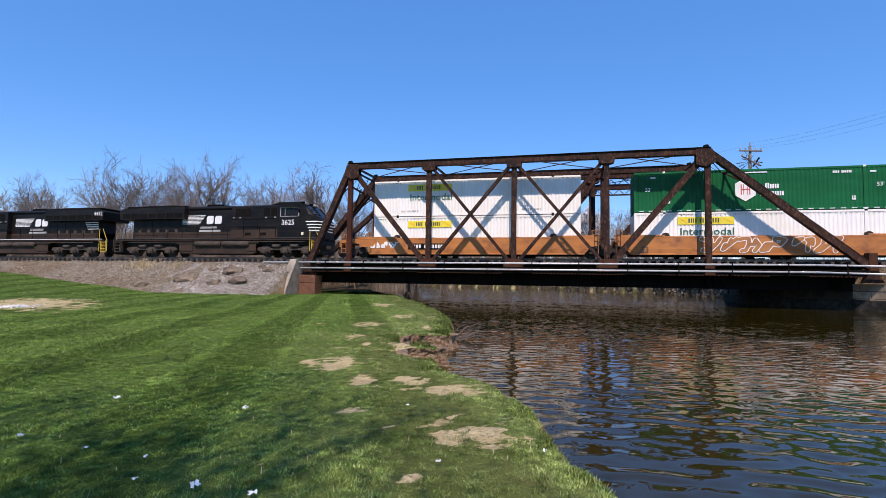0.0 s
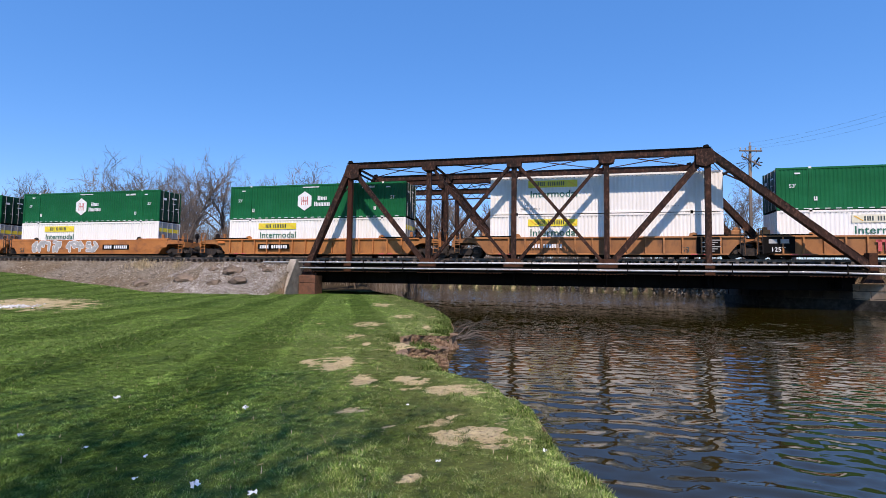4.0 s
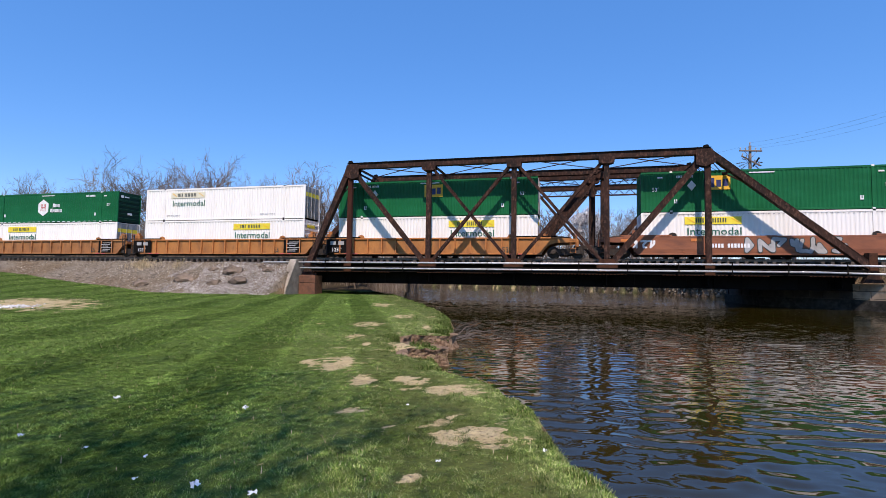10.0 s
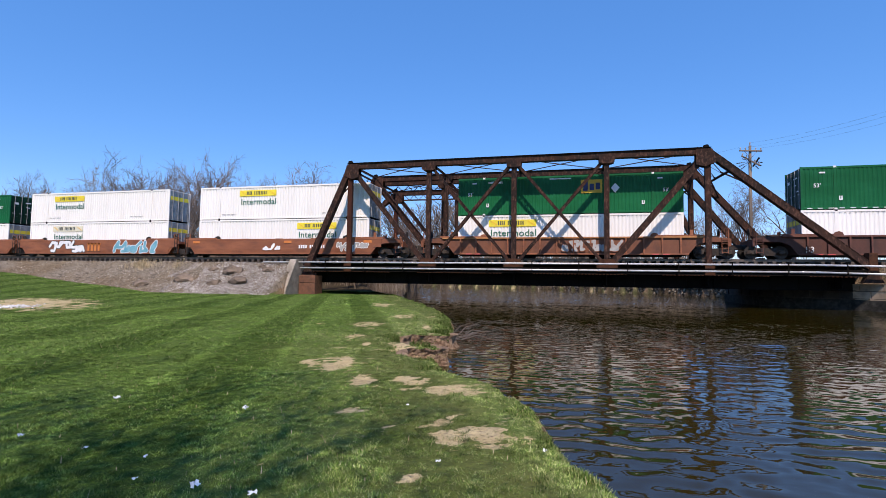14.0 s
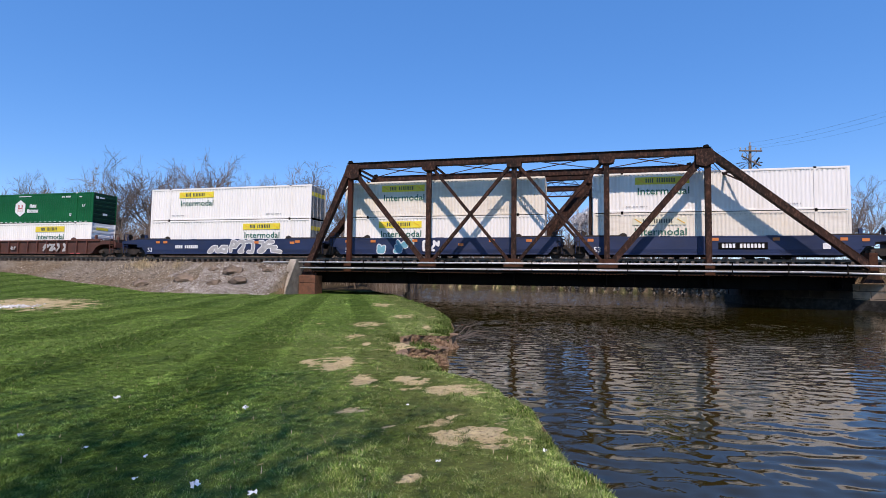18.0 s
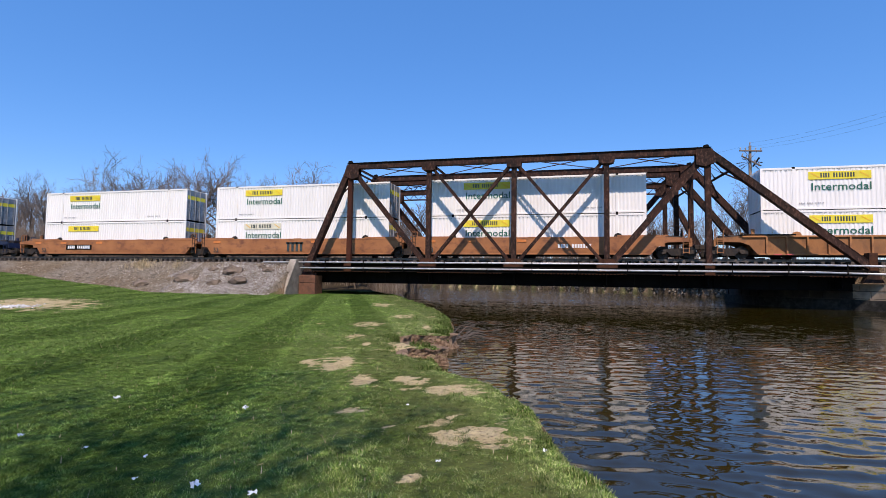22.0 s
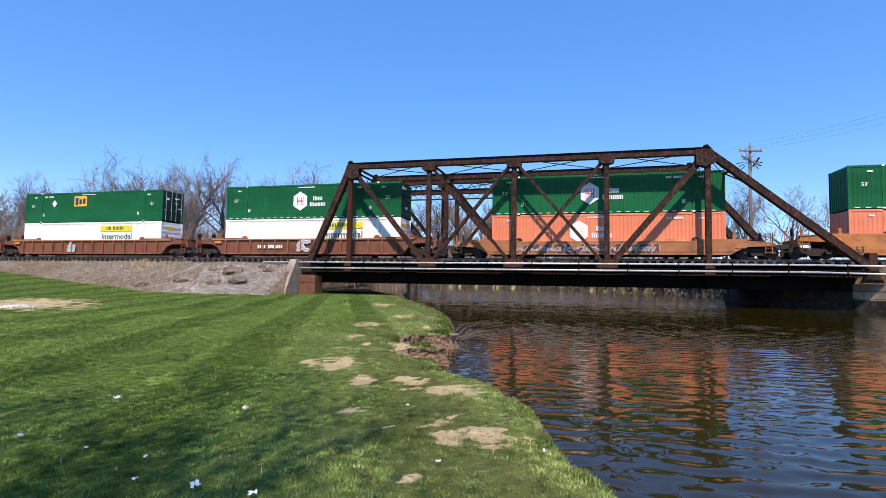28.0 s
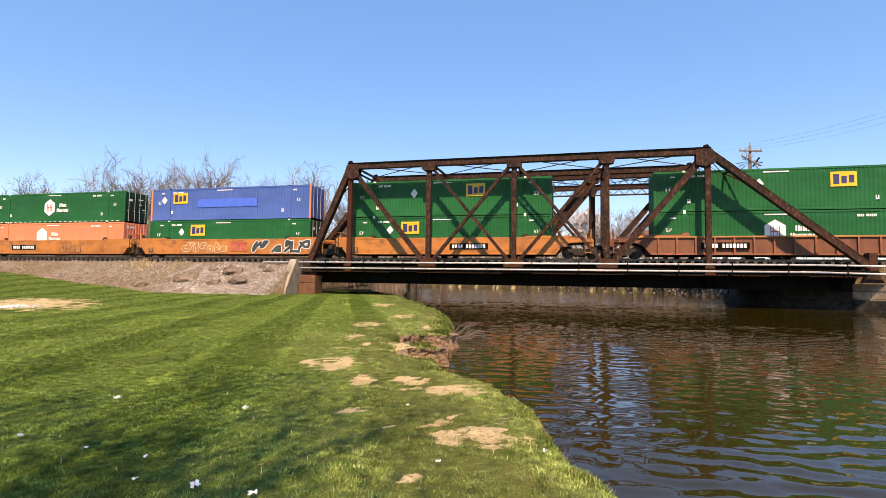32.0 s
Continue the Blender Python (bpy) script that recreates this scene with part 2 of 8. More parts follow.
# ---- helpers of this scene ----
class Shape:
    """Collects vertices and faces of one mesh."""

    def __init__(self):
        self.v, self.f = [], []

    def add(self, vs, fs):
        n = len(self.v)
        self.v.extend(vs)
        self.f.extend([tuple(i + n for i in f) for f in fs])
        return self

    def box(self, x0, x1, y0, y1, z0, z1, c=0.0):
        """A box; c cuts its long edges along x."""
        if c <= 0:
            vs = [(x, y, z) for x in (x0, x1) for y in (y0, y1) for z in (z0, z1)]
            return self.add(vs, [(0, 1, 3, 2), (4, 6, 7, 5), (0, 4, 5, 1), (2, 3, 7, 6), (0, 2, 6, 4), (1, 5, 7, 3)])
        ring = [(y0 + c, z0), (y1 - c, z0), (y1, z0 + c), (y1, z1 - c), (y1 - c, z1), (y0 + c, z1), (y0, z1 - c), (y0, z0 + c)]
        vs = [(x, y, z) for x in (x0, x1) for y, z in ring]
        fs = [tuple(range(7, -1, -1)), tuple(range(8, 16))] + [(i, (i + 1) % 8, 8 + (i + 1) % 8, 8 + i) for i in range(8)]
        return self.add(vs, fs)

    def beam(self, a, b, w, h, up=(0, 0, 1), c=0.0):
        """A bar from a to b, w wide across and h deep towards up."""
        a, b = Vector(a), Vector(b)
        x = (b - a).normalized()
        side = x.cross(Vector(up))
        side = side.normalized() if side.length > 1e-6 else Vector((0, 1, 0))
        u = side.cross(x)
        c = c or min(w, h) * 0.12
        ring = [(-w / 2 + c, -h / 2), (w / 2 - c, -h / 2), (w / 2, -h / 2 + c), (w / 2, h / 2 - c),
                (w / 2 - c, h / 2), (-w / 2 + c, h / 2), (-w / 2, h / 2 - c), (-w / 2, -h / 2 + c)]
        vs = [tuple(p + side * s + u * t) for p in (a, b) for s, t in ring]
        fs = [tuple(range(7, -1, -1)), tuple(range(8, 16))] + [(i, (i + 1) % 8, 8 + (i + 1) % 8, 8 + i) for i in range(8)]
        return self.add(vs, fs)

    def tube(self, a, b, r, n=10, r2=None, caps=True):
        a, b = Vector(a), Vector(b)
        r2 = r if r2 is None else r2
        x = (b - a).normalized()
        u = x.orthogonal().normalized()
        w = x.cross(u)
        vs = []
        for p, q in ((a, r), (b, r2)):
            for i in range(n):
                k = 2 * math.pi * i / n
                vs.append(tuple(p + (u * math.cos(k) + w * math.sin(k)) * q))
        fs = [(i, (i + 1) % n, n + (i + 1) % n, n + i) for i in range(n)]
        if caps:
            fs += [tuple(range(n - 1, -1, -1)), tuple(range(n, 2 * n))]
        return self.add(vs, fs)

    def slab(self, outline, y0, y1):
        """A plate of the outline (x, z) between two y."""
        n = len(outline)
        vs = [(x, y0, z) for x, z in outline] + [(x, y1, z) for x, z in outline]
        fs = [tuple(range(n)), tuple(range(2 * n - 1, n - 1, -1))]
        fs += [((i + 1) % n, i, n + i, n + (i + 1) % n) for i in range(n)]
        return self.add(vs, fs)

    def rivets(self, points, r=0.03):
        """Low round heads facing the -y side."""
        for x, y, z in points:
            vs = [(x, y - r * 0.8, z)] + [(x + r * math.cos(k * 1.2566), y, z + r * math.sin(k * 1.2566)) for k in range(5)]
            self.add(vs, [(0, i + 1, (i + 1) % 5 + 1) for i in range(5)])
        return self

    def mesh(self, name, material=None, smooth=False):
        me = bpy.data.meshes.new(name)
        me.from_pydata(self.v, [], self.f)
        if material:
            me.materials.append(material)
        if smooth:
            me.shade_smooth()
        return me


def part(name, shape, material, parent, label="", smooth=False):
    me = shape.mesh(name, material, smooth) if isinstance(shape, Shape) else shape
    ob = new(name, me)
    ob.parent = parent
    return tagged(ob, label)


def thing(name, label, category, group="", kind="", at=None):
    ob = new(name)
    if at is not None:
        ob.matrix_basis = at
    ob.empty_display_size = 0.3
    return tagged(ob, label, category, group, kind)


def smoothstep(a, b, x):
    k = np.clip((x - a) / (b - a), 0, 1)
    return k * k * (3 - 2 * k)


def waves(x, y, seed, size):
    """A smooth uneven field of about -1 to 1."""
    r = np.random.RandomState(seed)
    out = np.zeros_like(x)
    for i in range(7):
        a, ph, k = r.uniform(0, 6.28), r.uniform(0, 6.28), r.uniform(0.6, 2.2) / size
        out = out + np.sin((x * math.cos(a) + y * math.sin(a)) * k * 6.28 + ph)
    return out / 4.0


# ---- ground ----
WATER_Z = -3.30
LAWN_Z = -3.0
BANK_Y = [-400, -100, -60, -45, -41, -38.5, -37, -36.4, -35.8, -35.2, -34.4, -34.0, -33.4, -32.6, -32.0, -31.5, -31.3, -31.0, -30.6, -29.6, -29.3, -29.1, -28, -24.6, -18.2, -11.5, 2, 11, 40, 70, 90, 110, 220, 400]
BANK_X = [60, 18, 9, 3.2, 1.5, 0.75, 0.25, 0.0, -0.22, -0.36, -0.72, -1.02, -1.75, -2.0, -2.75, -2.9, -2.35, -2.5, -3.3, -3.75, -3.6, -2.75, -2.9, -3.75, -6.0, -9.0, -15.3, -20.5, -38, -50, -70, -120, -300, -600]
FAR_Y = [-400, -100, -30, -8, 0.5, 7.8, 12, 25, 36, 48, 64, 76, 86, 94, 110, 220, 400]
FAR_X = [160, 60, 32, 20.5, 19.5, 15.4, 15.0, 17.0, 13.8, 7.6, -1.0, -12, -32, -62, -100, -280, -580]


def left_abutment(y):
    return -21.4 - 0.55 * (np.maximum(y, -2.7) + 2.7)


def right_abutment(y):
    return np.interp(y, [-9.6, -2.8, 0.6, 3.2, 12.5], [24.9, 19.1, 16.3, 14.2, 14.2])


def river(x, y):
    wob = 0.10 * waves(x, y, 5, 2.2) + 0.05 * waves(x, y, 6, 0.7)
    wob = wob * (1 + 0.6 * smoothstep(-34.5, -33.0, y) * smoothstep(-25, -28, y))
    return np.minimum(x - np.interp(y, BANK_Y, BANK_X), np.interp(y, FAR_Y, FAR_X) - x) + wob


def embankment(x, y):
    """Height of the track bed, or far below where there is none."""
    near = -0.195 - 0.305 * np.clip((-1.9 - y) / 1.0, 0, 1) - 0.60 * np.maximum(-2.9 - y, 0)
    far = -0.50 - 0.60 * np.maximum(y - 10.3, 0)
    z = np.minimum(near, far)
    near = np.where(x > 10, np.where(y < -9.6, -50.0, np.where(y < -2.9, -1.78, -0.5)), near)
    z = np.minimum(near, far)
    inside = (x > left_abutment(y) - 0.1) & (x < right_abutment(y) + 0.1)
    return np.where(inside, -50.0, z)


def ground_z(x, y):
    x, y = np.asarray(x, float), np.asarray(y, float)
    land = LAWN_Z + 0.05 * waves(x, y, 1, 9.0) + 0.018 * waves(x, y, 2, 1.6)
    land = land + np.clip(-31 - x, 0, 22) * 0.075 * smoothstep(-26, -8, y)
    land = land + smoothstep(10, 22, y) * 1.5 + smoothstep(60, 300, y) * 1.5
    land = land + 0.35 * smoothstep(0.0, -0.6, river(x, y)) * smoothstep(12, 24, y)
    e = embankment(x, y)
    z = np.maximum(land, e + 0.06 * waves(x, y, 3, 2.5))
    s = river(x, y) + 0.05 * waves(x, y, 15, 0.32) * smoothstep(-26, -28, y) * smoothstep(-34.5, -33, y)
    k = np.clip((s + 0.16) / 0.38, 0, 1)
    bed = WATER_Z - 0.12 - np.clip(s, 0, 1.2) * 0.5
    z = np.where(e > land, z, land * (1 - k) + bed * k)
    return z


# bare soil on the lawn: x, y, half length, half width, turn in degrees
BARE = [(-3.44, -33.21, 0.86, 0.36, 116), (-3.85, -33.34, 0.22, 0.13, 119), (-5.45, -27.06, 0.99, 0.52, 112), (-5.46, -24.23, 1.15, 0.41, 109), (-9.22, -16.19, 2.06, 0.63, 111),
        (-4.6, -29.88, 0.4, 0.3, 114), (-0.99, -37.34, 0.1, 0.09, 108), (-22.4, -23.0, 5.6, 2.2, 142), (-3.71, -27.33, 0.81, 0.18, 106), (-3.87, -31.01, 0.22, 0.11, 113),
        (-6.65, -27.47, 0.45, 0.15, 117), (-2.5, -34.42, 0.37, 0.2, 113), (-1.89, -34.31, 0.28, 0.29, 108), (-1.31, -34.6, 0.4, 0.4, 103), (-2.04, -35.8, 0.16, 0.16, 114),
        (-0.73, -36.34, 0.3, 0.34, 100), (-1.44, -36.37, 0.18, 0.09, 110), (-3.07, -31.24, 0.75, 0.3, 109), (-1.23, -36.2, 0.05, 0.03, 107), (-1.07, -36.35, 0.06, 0.07, 105),
        (-1.87, -34.81, 0.12, 0.06, 109), (-2.82, -34.87, 0.09, 0.07, 118)]


def bareness(x, y):
    out = np.zeros_like(x)
    for px, py, a, b, turn in BARE:
        k = radians(turn)
        u = (x - px) * math.cos(k) + (y - py) * math.sin(k)
        w = -(x - px) * math.sin(k) + (y - py) * math.cos(k)
        out = np.maximum(out, 1.3 - np.sqrt((u / a) ** 2 + (w / b) ** 2))
    edge = smoothstep(-3.3, -1.3, river(x, y)) * smoothstep(-0.05, -0.35, river(x, y)) * (y < -12) * smoothstep(-38.5, -35, y)
    out = np.maximum(out, edge * np.clip(1.5 * (waves(x, y * 0.7, 98, 0.7) - 0.6), 0, 0.7))
    out = out * (1.0 + 0.55 * waves(x, y, 8, 0.33)) + (0.34 * waves(x, y, 9, 0.5) + 0.30 * waves(x, y, 14, 0.17) - 0.06 + 0.42 * waves(x, y, 10, 1.3) * (x < -12)) * (out > 0.02)
    out = out - 0.6 * smoothstep(0.0, 0.55, waves(x, y, 13, 0.55)) * (y > -30.5) * (x > -12)
    return np.clip(out, 0, 1)


def spaced(stops):
    """Grid lines between stops: (start, step), ..., (end, 0)."""
    out = []
    for (a, step), (b, _) in zip(stops, stops[1:]):
        n = max(1, round((b - a) / step))
        out += [a + (b - a) * i / n for i in range(n)]
    return np.array(out + [stops[-1][0]])


gx = spaced([(-3000, 500), (-1000, 120), (-300, 20), (-100, 3), (-60, 0.8), (-30, 0.22), (-8, 0.14), (-5, 0.09), (1.2, 0.15), (3, 0.6), (24, 2), (60, 20), (300, 120), (1000, 500), (3000, 0)])
gy = spaced([(-3000, 500), (-1000, 100), (-200, 15), (-60, 1.5), (-40, 0.09), (-32, 0.12), (-24, 0.17), (-10, 0.3), (14, 0.8), (40, 3), (130, 20), (400, 100), (1000, 500), (3000, 0)])
XX, YY = np.meshgrid(gx, gy)
ZZ = ground_z(XX, YY)
nx, ny = len(gx), len(gy)
gm = bpy.data.meshes.new("ground")
quads = (np.arange(ny - 1)[:, None] * nx + np.arange(nx - 1)[None, :]).reshape(-1)
gm.from_pydata(np.stack([XX, YY, ZZ], -1).reshape(-1, 3).tolist(), [],
               np.stack([quads, quads + 1, quads + nx + 1, quads + nx], -1).tolist())
gm.shade_smooth()
on_bed = smoothstep(-0.25, 0.1, embankment(XX, YY) - (ZZ - 0.12))
soil = np.maximum(bareness(XX, YY), smoothstep(-0.05, 0.12, river(XX, YY)) * (YY < 9))
far_side = XX > 0.5 * (np.interp(YY, BANK_Y, BANK_X) + np.interp(YY, FAR_Y, FAR_X))
shore = far_side * smoothstep(-2.6, -0.9, river(XX, YY)) * (YY > 11)
shore = shore * smoothstep(0.1, 0.7, waves(XX, YY, 27, 3.0))
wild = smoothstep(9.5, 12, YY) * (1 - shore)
soil = np.maximum(soil, 0.9 * shore)
worn = smoothstep(-3.6, -0.5, river(XX, YY)) * (YY < 5)
for label, field in (("bed", on_bed), ("soil", soil), ("wild", wild), ("worn", worn)):
    layer = gm.attributes.new(label, "FLOAT", "POINT")
    layer.data.foreach_set("value", np.ascontiguousarray(field.reshape(-1), dtype=np.float32))
ground = tagged(new("ground", gm), "mown green lawn running down to a river bank and gravel track bed", "ground", kind="structure")


def ground_material():
    m = bpy.data.materials.new("lawn_soil_and_ballast")
    m.use_nodes = True
    t = m.node_tree
    b = t.nodes["Principled BSDF"]
    b.inputs["Specular IOR Level"].default_value = 0.06
    b.inputs["Roughness"].default_value = 0.95
    tc = t.nodes.new("ShaderNodeTexCoord")

    def noisy(s, detail=5.0, rough=0.6):
        n = t.nodes.new("ShaderNodeTexNoise")
        n.inputs["Scale"].default_value, n.inputs["Detail"].default_value, n.inputs["Roughness"].default_value = s, detail, rough
        t.links.new(tc.outputs["Object"], n.inputs["Vector"])
        return n.outputs["Fac"]

    def link(value, socket):
        if isinstance(value, (float, int)):
            socket.default_value = value
        elif isinstance(value, tuple):
            socket.default_value = (*value, 1)
        else:
            t.links.new(value, socket)

    def mix(fac, a, c):
        x = t.nodes.new("ShaderNodeMix")
        x.data_type = "RGBA"
        link(fac, x.inputs[0]), link(a, x.inputs[6]), link(c, x.inputs[7])
        return x.outputs[2]

    def rng(v, a, c, lo=0.0, hi=1.0):
        r = t.nodes.new("ShaderNodeMapRange")
        link(v, r.inputs["Value"])
        r.inputs["From Min"].default_value, r.inputs["From Max"].default_value = a, c
        r.inputs["To Min"].default_value, r.inputs["To Max"].default_value = lo, hi
        return r.outputs["Result"]

    def maths(op, a, c):
        x = t.nodes.new("ShaderNodeMath")
        x.operation = op
        link(a, x.inputs[0]), link(c, x.inputs[1])
        return x.outputs[0]

    def attribute(label):
        x = t.nodes.new("ShaderNodeAttribute")
        x.attribute_name = label
        return x.outputs["Fac"]

    grass = mix(rng(noisy(0.5), 0.35, 0.65), (0.056, 0.110, 0.013), (0.090, 0.160, 0.022))
    grass = mix(rng(noisy(7.0), 0.35, 0.7), grass, (0.024, 0.052, 0.007))
    grass = mix(rng(noisy(60.0, 2.0), 0.45, 0.75), grass, (0.125, 0.185, 0.030))
    # dark flecks put the shade between grass tufts into the colour
    grass = mix(rng(noisy(13.0, 3.0), 0.36, 0.55, 0.55, 0.0), grass, (0.018, 0.042, 0.005))
    grass = mix(rng(noisy(38.0, 3.0), 0.38, 0.56, 0.7, 0.0), grass, (0.016, 0.036, 0.005))
    grass = mix(rng(noisy(2.1), 0.60, 0.78, 0, 0.5), grass, (0.125, 0.120, 0.030))
    grass = mix(maths("MULTIPLY", attribute("worn"), rng(noisy(1.3), 0.3, 0.6, 0.2, 0.75)), grass, (0.155, 0.160, 0.050))
    # mower stripes: the sheen of leaning blades put into the colour
    mp = t.nodes.new("ShaderNodeMapping")
    mp.inputs["Rotation"].default_value = (0, 0, radians(-25))
    t.links.new(tc.outputs["Object"], mp.inputs["Vector"])
    wv = t.nodes.new("ShaderNodeTexWave")
    wv.inputs["Scale"].default_value, wv.inputs["Distortion"].default_value, wv.inputs["Detail Scale"].default_value = 0.135, 0.9, 0.6
    t.links.new(mp.outputs["Vector"], wv.inputs["Vector"])
    grass = mix(rng(wv.outputs["Fac"], 0.3, 0.7, 0.0, 0.30), grass, (0.150, 0.205, 0.055))
    dirt = mix(rng(noisy(3.0), 0.35, 0.65), (0.46, 0.350, 0.172), (0.62, 0.492, 0.265))
    dirt = mix(rng(noisy(30.0), 0.5, 0.75), dirt, (0.20, 0.14, 0.09))
    vo = t.nodes.new("ShaderNodeTexVoronoi")
    vo.inputs["Scale"].default_value = 9.0
    t.links.new(tc.outputs["Object"], vo.inputs["Vector"])
    sep = t.nodes.new("ShaderNodeSeparateColor")
    t.links.new(vo.outputs["Color"], sep.inputs["Color"])
    ballast = mix(sep.outputs[0], (0.098, 0.080, 0.058), (0.30, 0.255, 0.195))
    ballast = mix(rng(noisy(0.35), 0.42, 0.6), ballast, mix(sep.outputs[1], (0.105, 0.076, 0.046), (0.22, 0.168, 0.112)))
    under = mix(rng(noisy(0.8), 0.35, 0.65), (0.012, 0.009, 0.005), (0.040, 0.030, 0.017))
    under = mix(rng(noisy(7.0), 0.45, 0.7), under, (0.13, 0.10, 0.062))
    soil_f = rng(maths("ADD", attribute("soil"), maths("ADD", rng(noisy(9.0), 0.3, 0.7, -0.24, 0.24), rng(noisy(34.0, 2.0), 0.3, 0.7, -0.2, 0.2))), 0.40, 0.55)
    col = mix(soil_f, grass, dirt)
    geo = t.nodes.new("ShaderNodeNewGeometry")
    nz = t.nodes.new("ShaderNodeSeparateXYZ")
    t.links.new(geo.outputs["Normal"], nz.inputs["Vector"])
    col = mix(rng(nz.outputs["Z"], 0.90, 0.74), col, mix(rng(noisy(11.0), 0.38, 0.62), (0.10, 0.060, 0.035), (0.30, 0.20, 0.125)))
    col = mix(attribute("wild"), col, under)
    bed_f = rng(maths("ADD", attribute("bed"), rng(noisy(2.5), 0.3, 0.7, -0.3, 0.3)), 0.42, 0.58)
    col = mix(bed_f, col, ballast)
    t.links.new(col, b.inputs["Base Color"])
    bp = t.nodes.new("ShaderNodeBump")
    bp.inputs["Strength"].default_value, bp.inputs["Distance"].default_value = 0.9, 0.06
    t.links.new(maths("ADD", noisy(28.0, 4.0), maths("MULTIPLY", vo.outputs["Distance"], bed_f)), bp.inputs["Height"])
    t.links.new(bp.outputs["Normal"], b.inputs["Normal"])
    return m


gm.materials.append(ground_material())


# ---- water ----
def water_material():
    m = bpy.data.materials.new("rippled_river_water")
    m.use_nodes = True
    t = m.node_tree
    b = t.nodes["Principled BSDF"]
    b.inputs["Base Color"].default_value = (0.0225, 0.0170, 0.0020, 1)
    b.inputs["Specular Tint"].default_value = (1.0, 0.96, 0.80, 1)
    b.inputs["Roughness"].default_value = 0.04
    b.inputs["IOR"].default_value = 1.333
    b.inputs["Specular IOR Level"].default_value = 0.45
    tc = t.nodes.new("ShaderNodeTexCoord")
    height = None
    for scale, turn, sx, sy, amount, detail in ((8.0, 12, 0.75, 1.2, 0.50, 0.6), (17.0, 40, 0.8, 1.1, 0.16, 0.5)):
        mp = t.nodes.new("ShaderNodeMapping")
        mp.inputs["Rotation"].default_value = (0, 0, radians(turn))
        mp.inputs["Scale"].default_value = (sx, sy, 1)
        t.links.new(tc.outputs["Object"], mp.inputs["Vector"])
        n = t.nodes.new("ShaderNodeTexNoise")
        n.inputs["Scale"].default_value, n.inputs["Detail"].default_value = scale, detail
        t.links.new(mp.outputs["Vector"], n.inputs["Vector"])
        k = t.nodes.new("ShaderNodeMath")
        k.operation = "MULTIPLY_ADD"
        k.inputs[1].default_value = amount
        t.links.new(n.outputs["Fac"], k.inputs[0])
        if height is None:
            k.inputs[2].default_value = 0.0
        else:
            t.links.new(height, k.inputs[2])
        height = k.outputs[0]
    bp = t.nodes.new("ShaderNodeBump")
    bp.inputs["Strength"].default_value, bp.inputs["Distance"].default_value = 1.0, 0.011
    breeze = t.nodes.new("ShaderNodeAttribute")
    breeze.attribute_name = "breeze"
    k = t.nodes.new("ShaderNodeMath")
    k.operation = "MULTIPLY"
    t.links.new(height, k.inputs[0])
    t.links.new(breeze.outputs["Fac"], k.inputs[1])
    t.links.new(k.outputs[0], bp.inputs["Height"])
    t.links.new(bp.outputs["Normal"], b.inputs["Normal"])
    return m


def water_mesh():
    """One sheet of small wind waves, flat far out."""
    ax = spaced([(-320, 100), (-60, 10), (-40, 0.5), (-13, 0.15), (-6, 0.11), (14, 0.14), (29, 1.0), (60, 40), (220, 0)])
    ay = spaced([(-420, 100), (-60, 4), (-41, 0.055), (-28, 0.08), (-16, 0.12), (8, 0.28), (46, 1.0), (60, 20), (120, 100), (420, 0)])
    x, y = np.meshgrid(ax, ay)
    r = np.random.RandomState(17)
    z = np.zeros_like(x)
    n = 46
    warp = [1.5 * waves(x, y, 80 + i, 2.2) for i in range(5)]
    gust = 0.8 + 0.35 * waves(x, y, 71, 7.0)
    for i in range(n):
        size = 0.17 * (2.7 ** r.uniform(0, 1))
        a = radians(78) + r.normal(0, 1.1)
        z = z + math.sqrt(2.0 / n) * WAVE_SLOPE * size / 6.283 * np.sin((x * math.cos(a) + y * math.sin(a)) * 6.283 / size + r.uniform(0, 6.283) + warp[i % 5])
    calm = smoothstep(-40, -30, x) * smoothstep(29.5, 27, x) * smoothstep(-42, -40, y) * smoothstep(46, 38, y)
    z = z * gust * calm * np.interp(y, [-37, -30, -24, -17, -12, -7, 8, 20], [1.0, 1.05, 0.95, 0.7, 0.75, 1.1, 1.4, 1.4])
    n, rows = len(ax), len(ay)
    q = (np.arange(rows - 1)[:, None] * n + np.arange(n - 1)[None, :]).reshape(-1)
    tri = np.concatenate([np.stack([q, q + 1, q + n + 1], -1), np.stack([q, q + n + 1, q + n], -1)])
    me = bpy.data.meshes.new("water")
    v = np.stack([x, y, z], -1).reshape(-1, 3)
    me.vertices.add(len(v))
    me.vertices.foreach_set("co", np.ascontiguousarray(v, dtype=np.float32).reshape(-1))
    me.loops.add(len(tri) * 3)
    me.loops.foreach_set("vertex_index", np.ascontiguousarray(tri, dtype=np.int32).reshape(-1))
    me.polygons.add(len(tri))
    me.polygons.foreach_set("loop_start", np.arange(0, len(tri) * 3, 3, dtype=np.int32))
    me.update(calc_edges=True)
    me.shade_smooth()
    # smooth near the lawn, ruffled further out and most beyond the bridge
    breeze = np.interp(y, [-40, -35, -29, -20, -12, -4, 7, 11, 40], [0.15, 0.2, 0.3, 0.4, 0.4, 0.7, 1.0, 2.0, 3.5]) * (0.85 + 0.3 * waves(x, y, 72, 6.0))
    me.attributes.new("breeze", "FLOAT", "POINT").data.foreach_set("value", np.ascontiguousarray(breeze.reshape(-1), dtype=np.float32))
    return me


WAVE_SLOPE = 0.078
wm = water_mesh()
wm.materials.append(water_material())
water = tagged(new("water", wm), "dark brown rippled river water reflecting the train", "water", kind="structure")
water.location = (0, 0, WATER_Z)


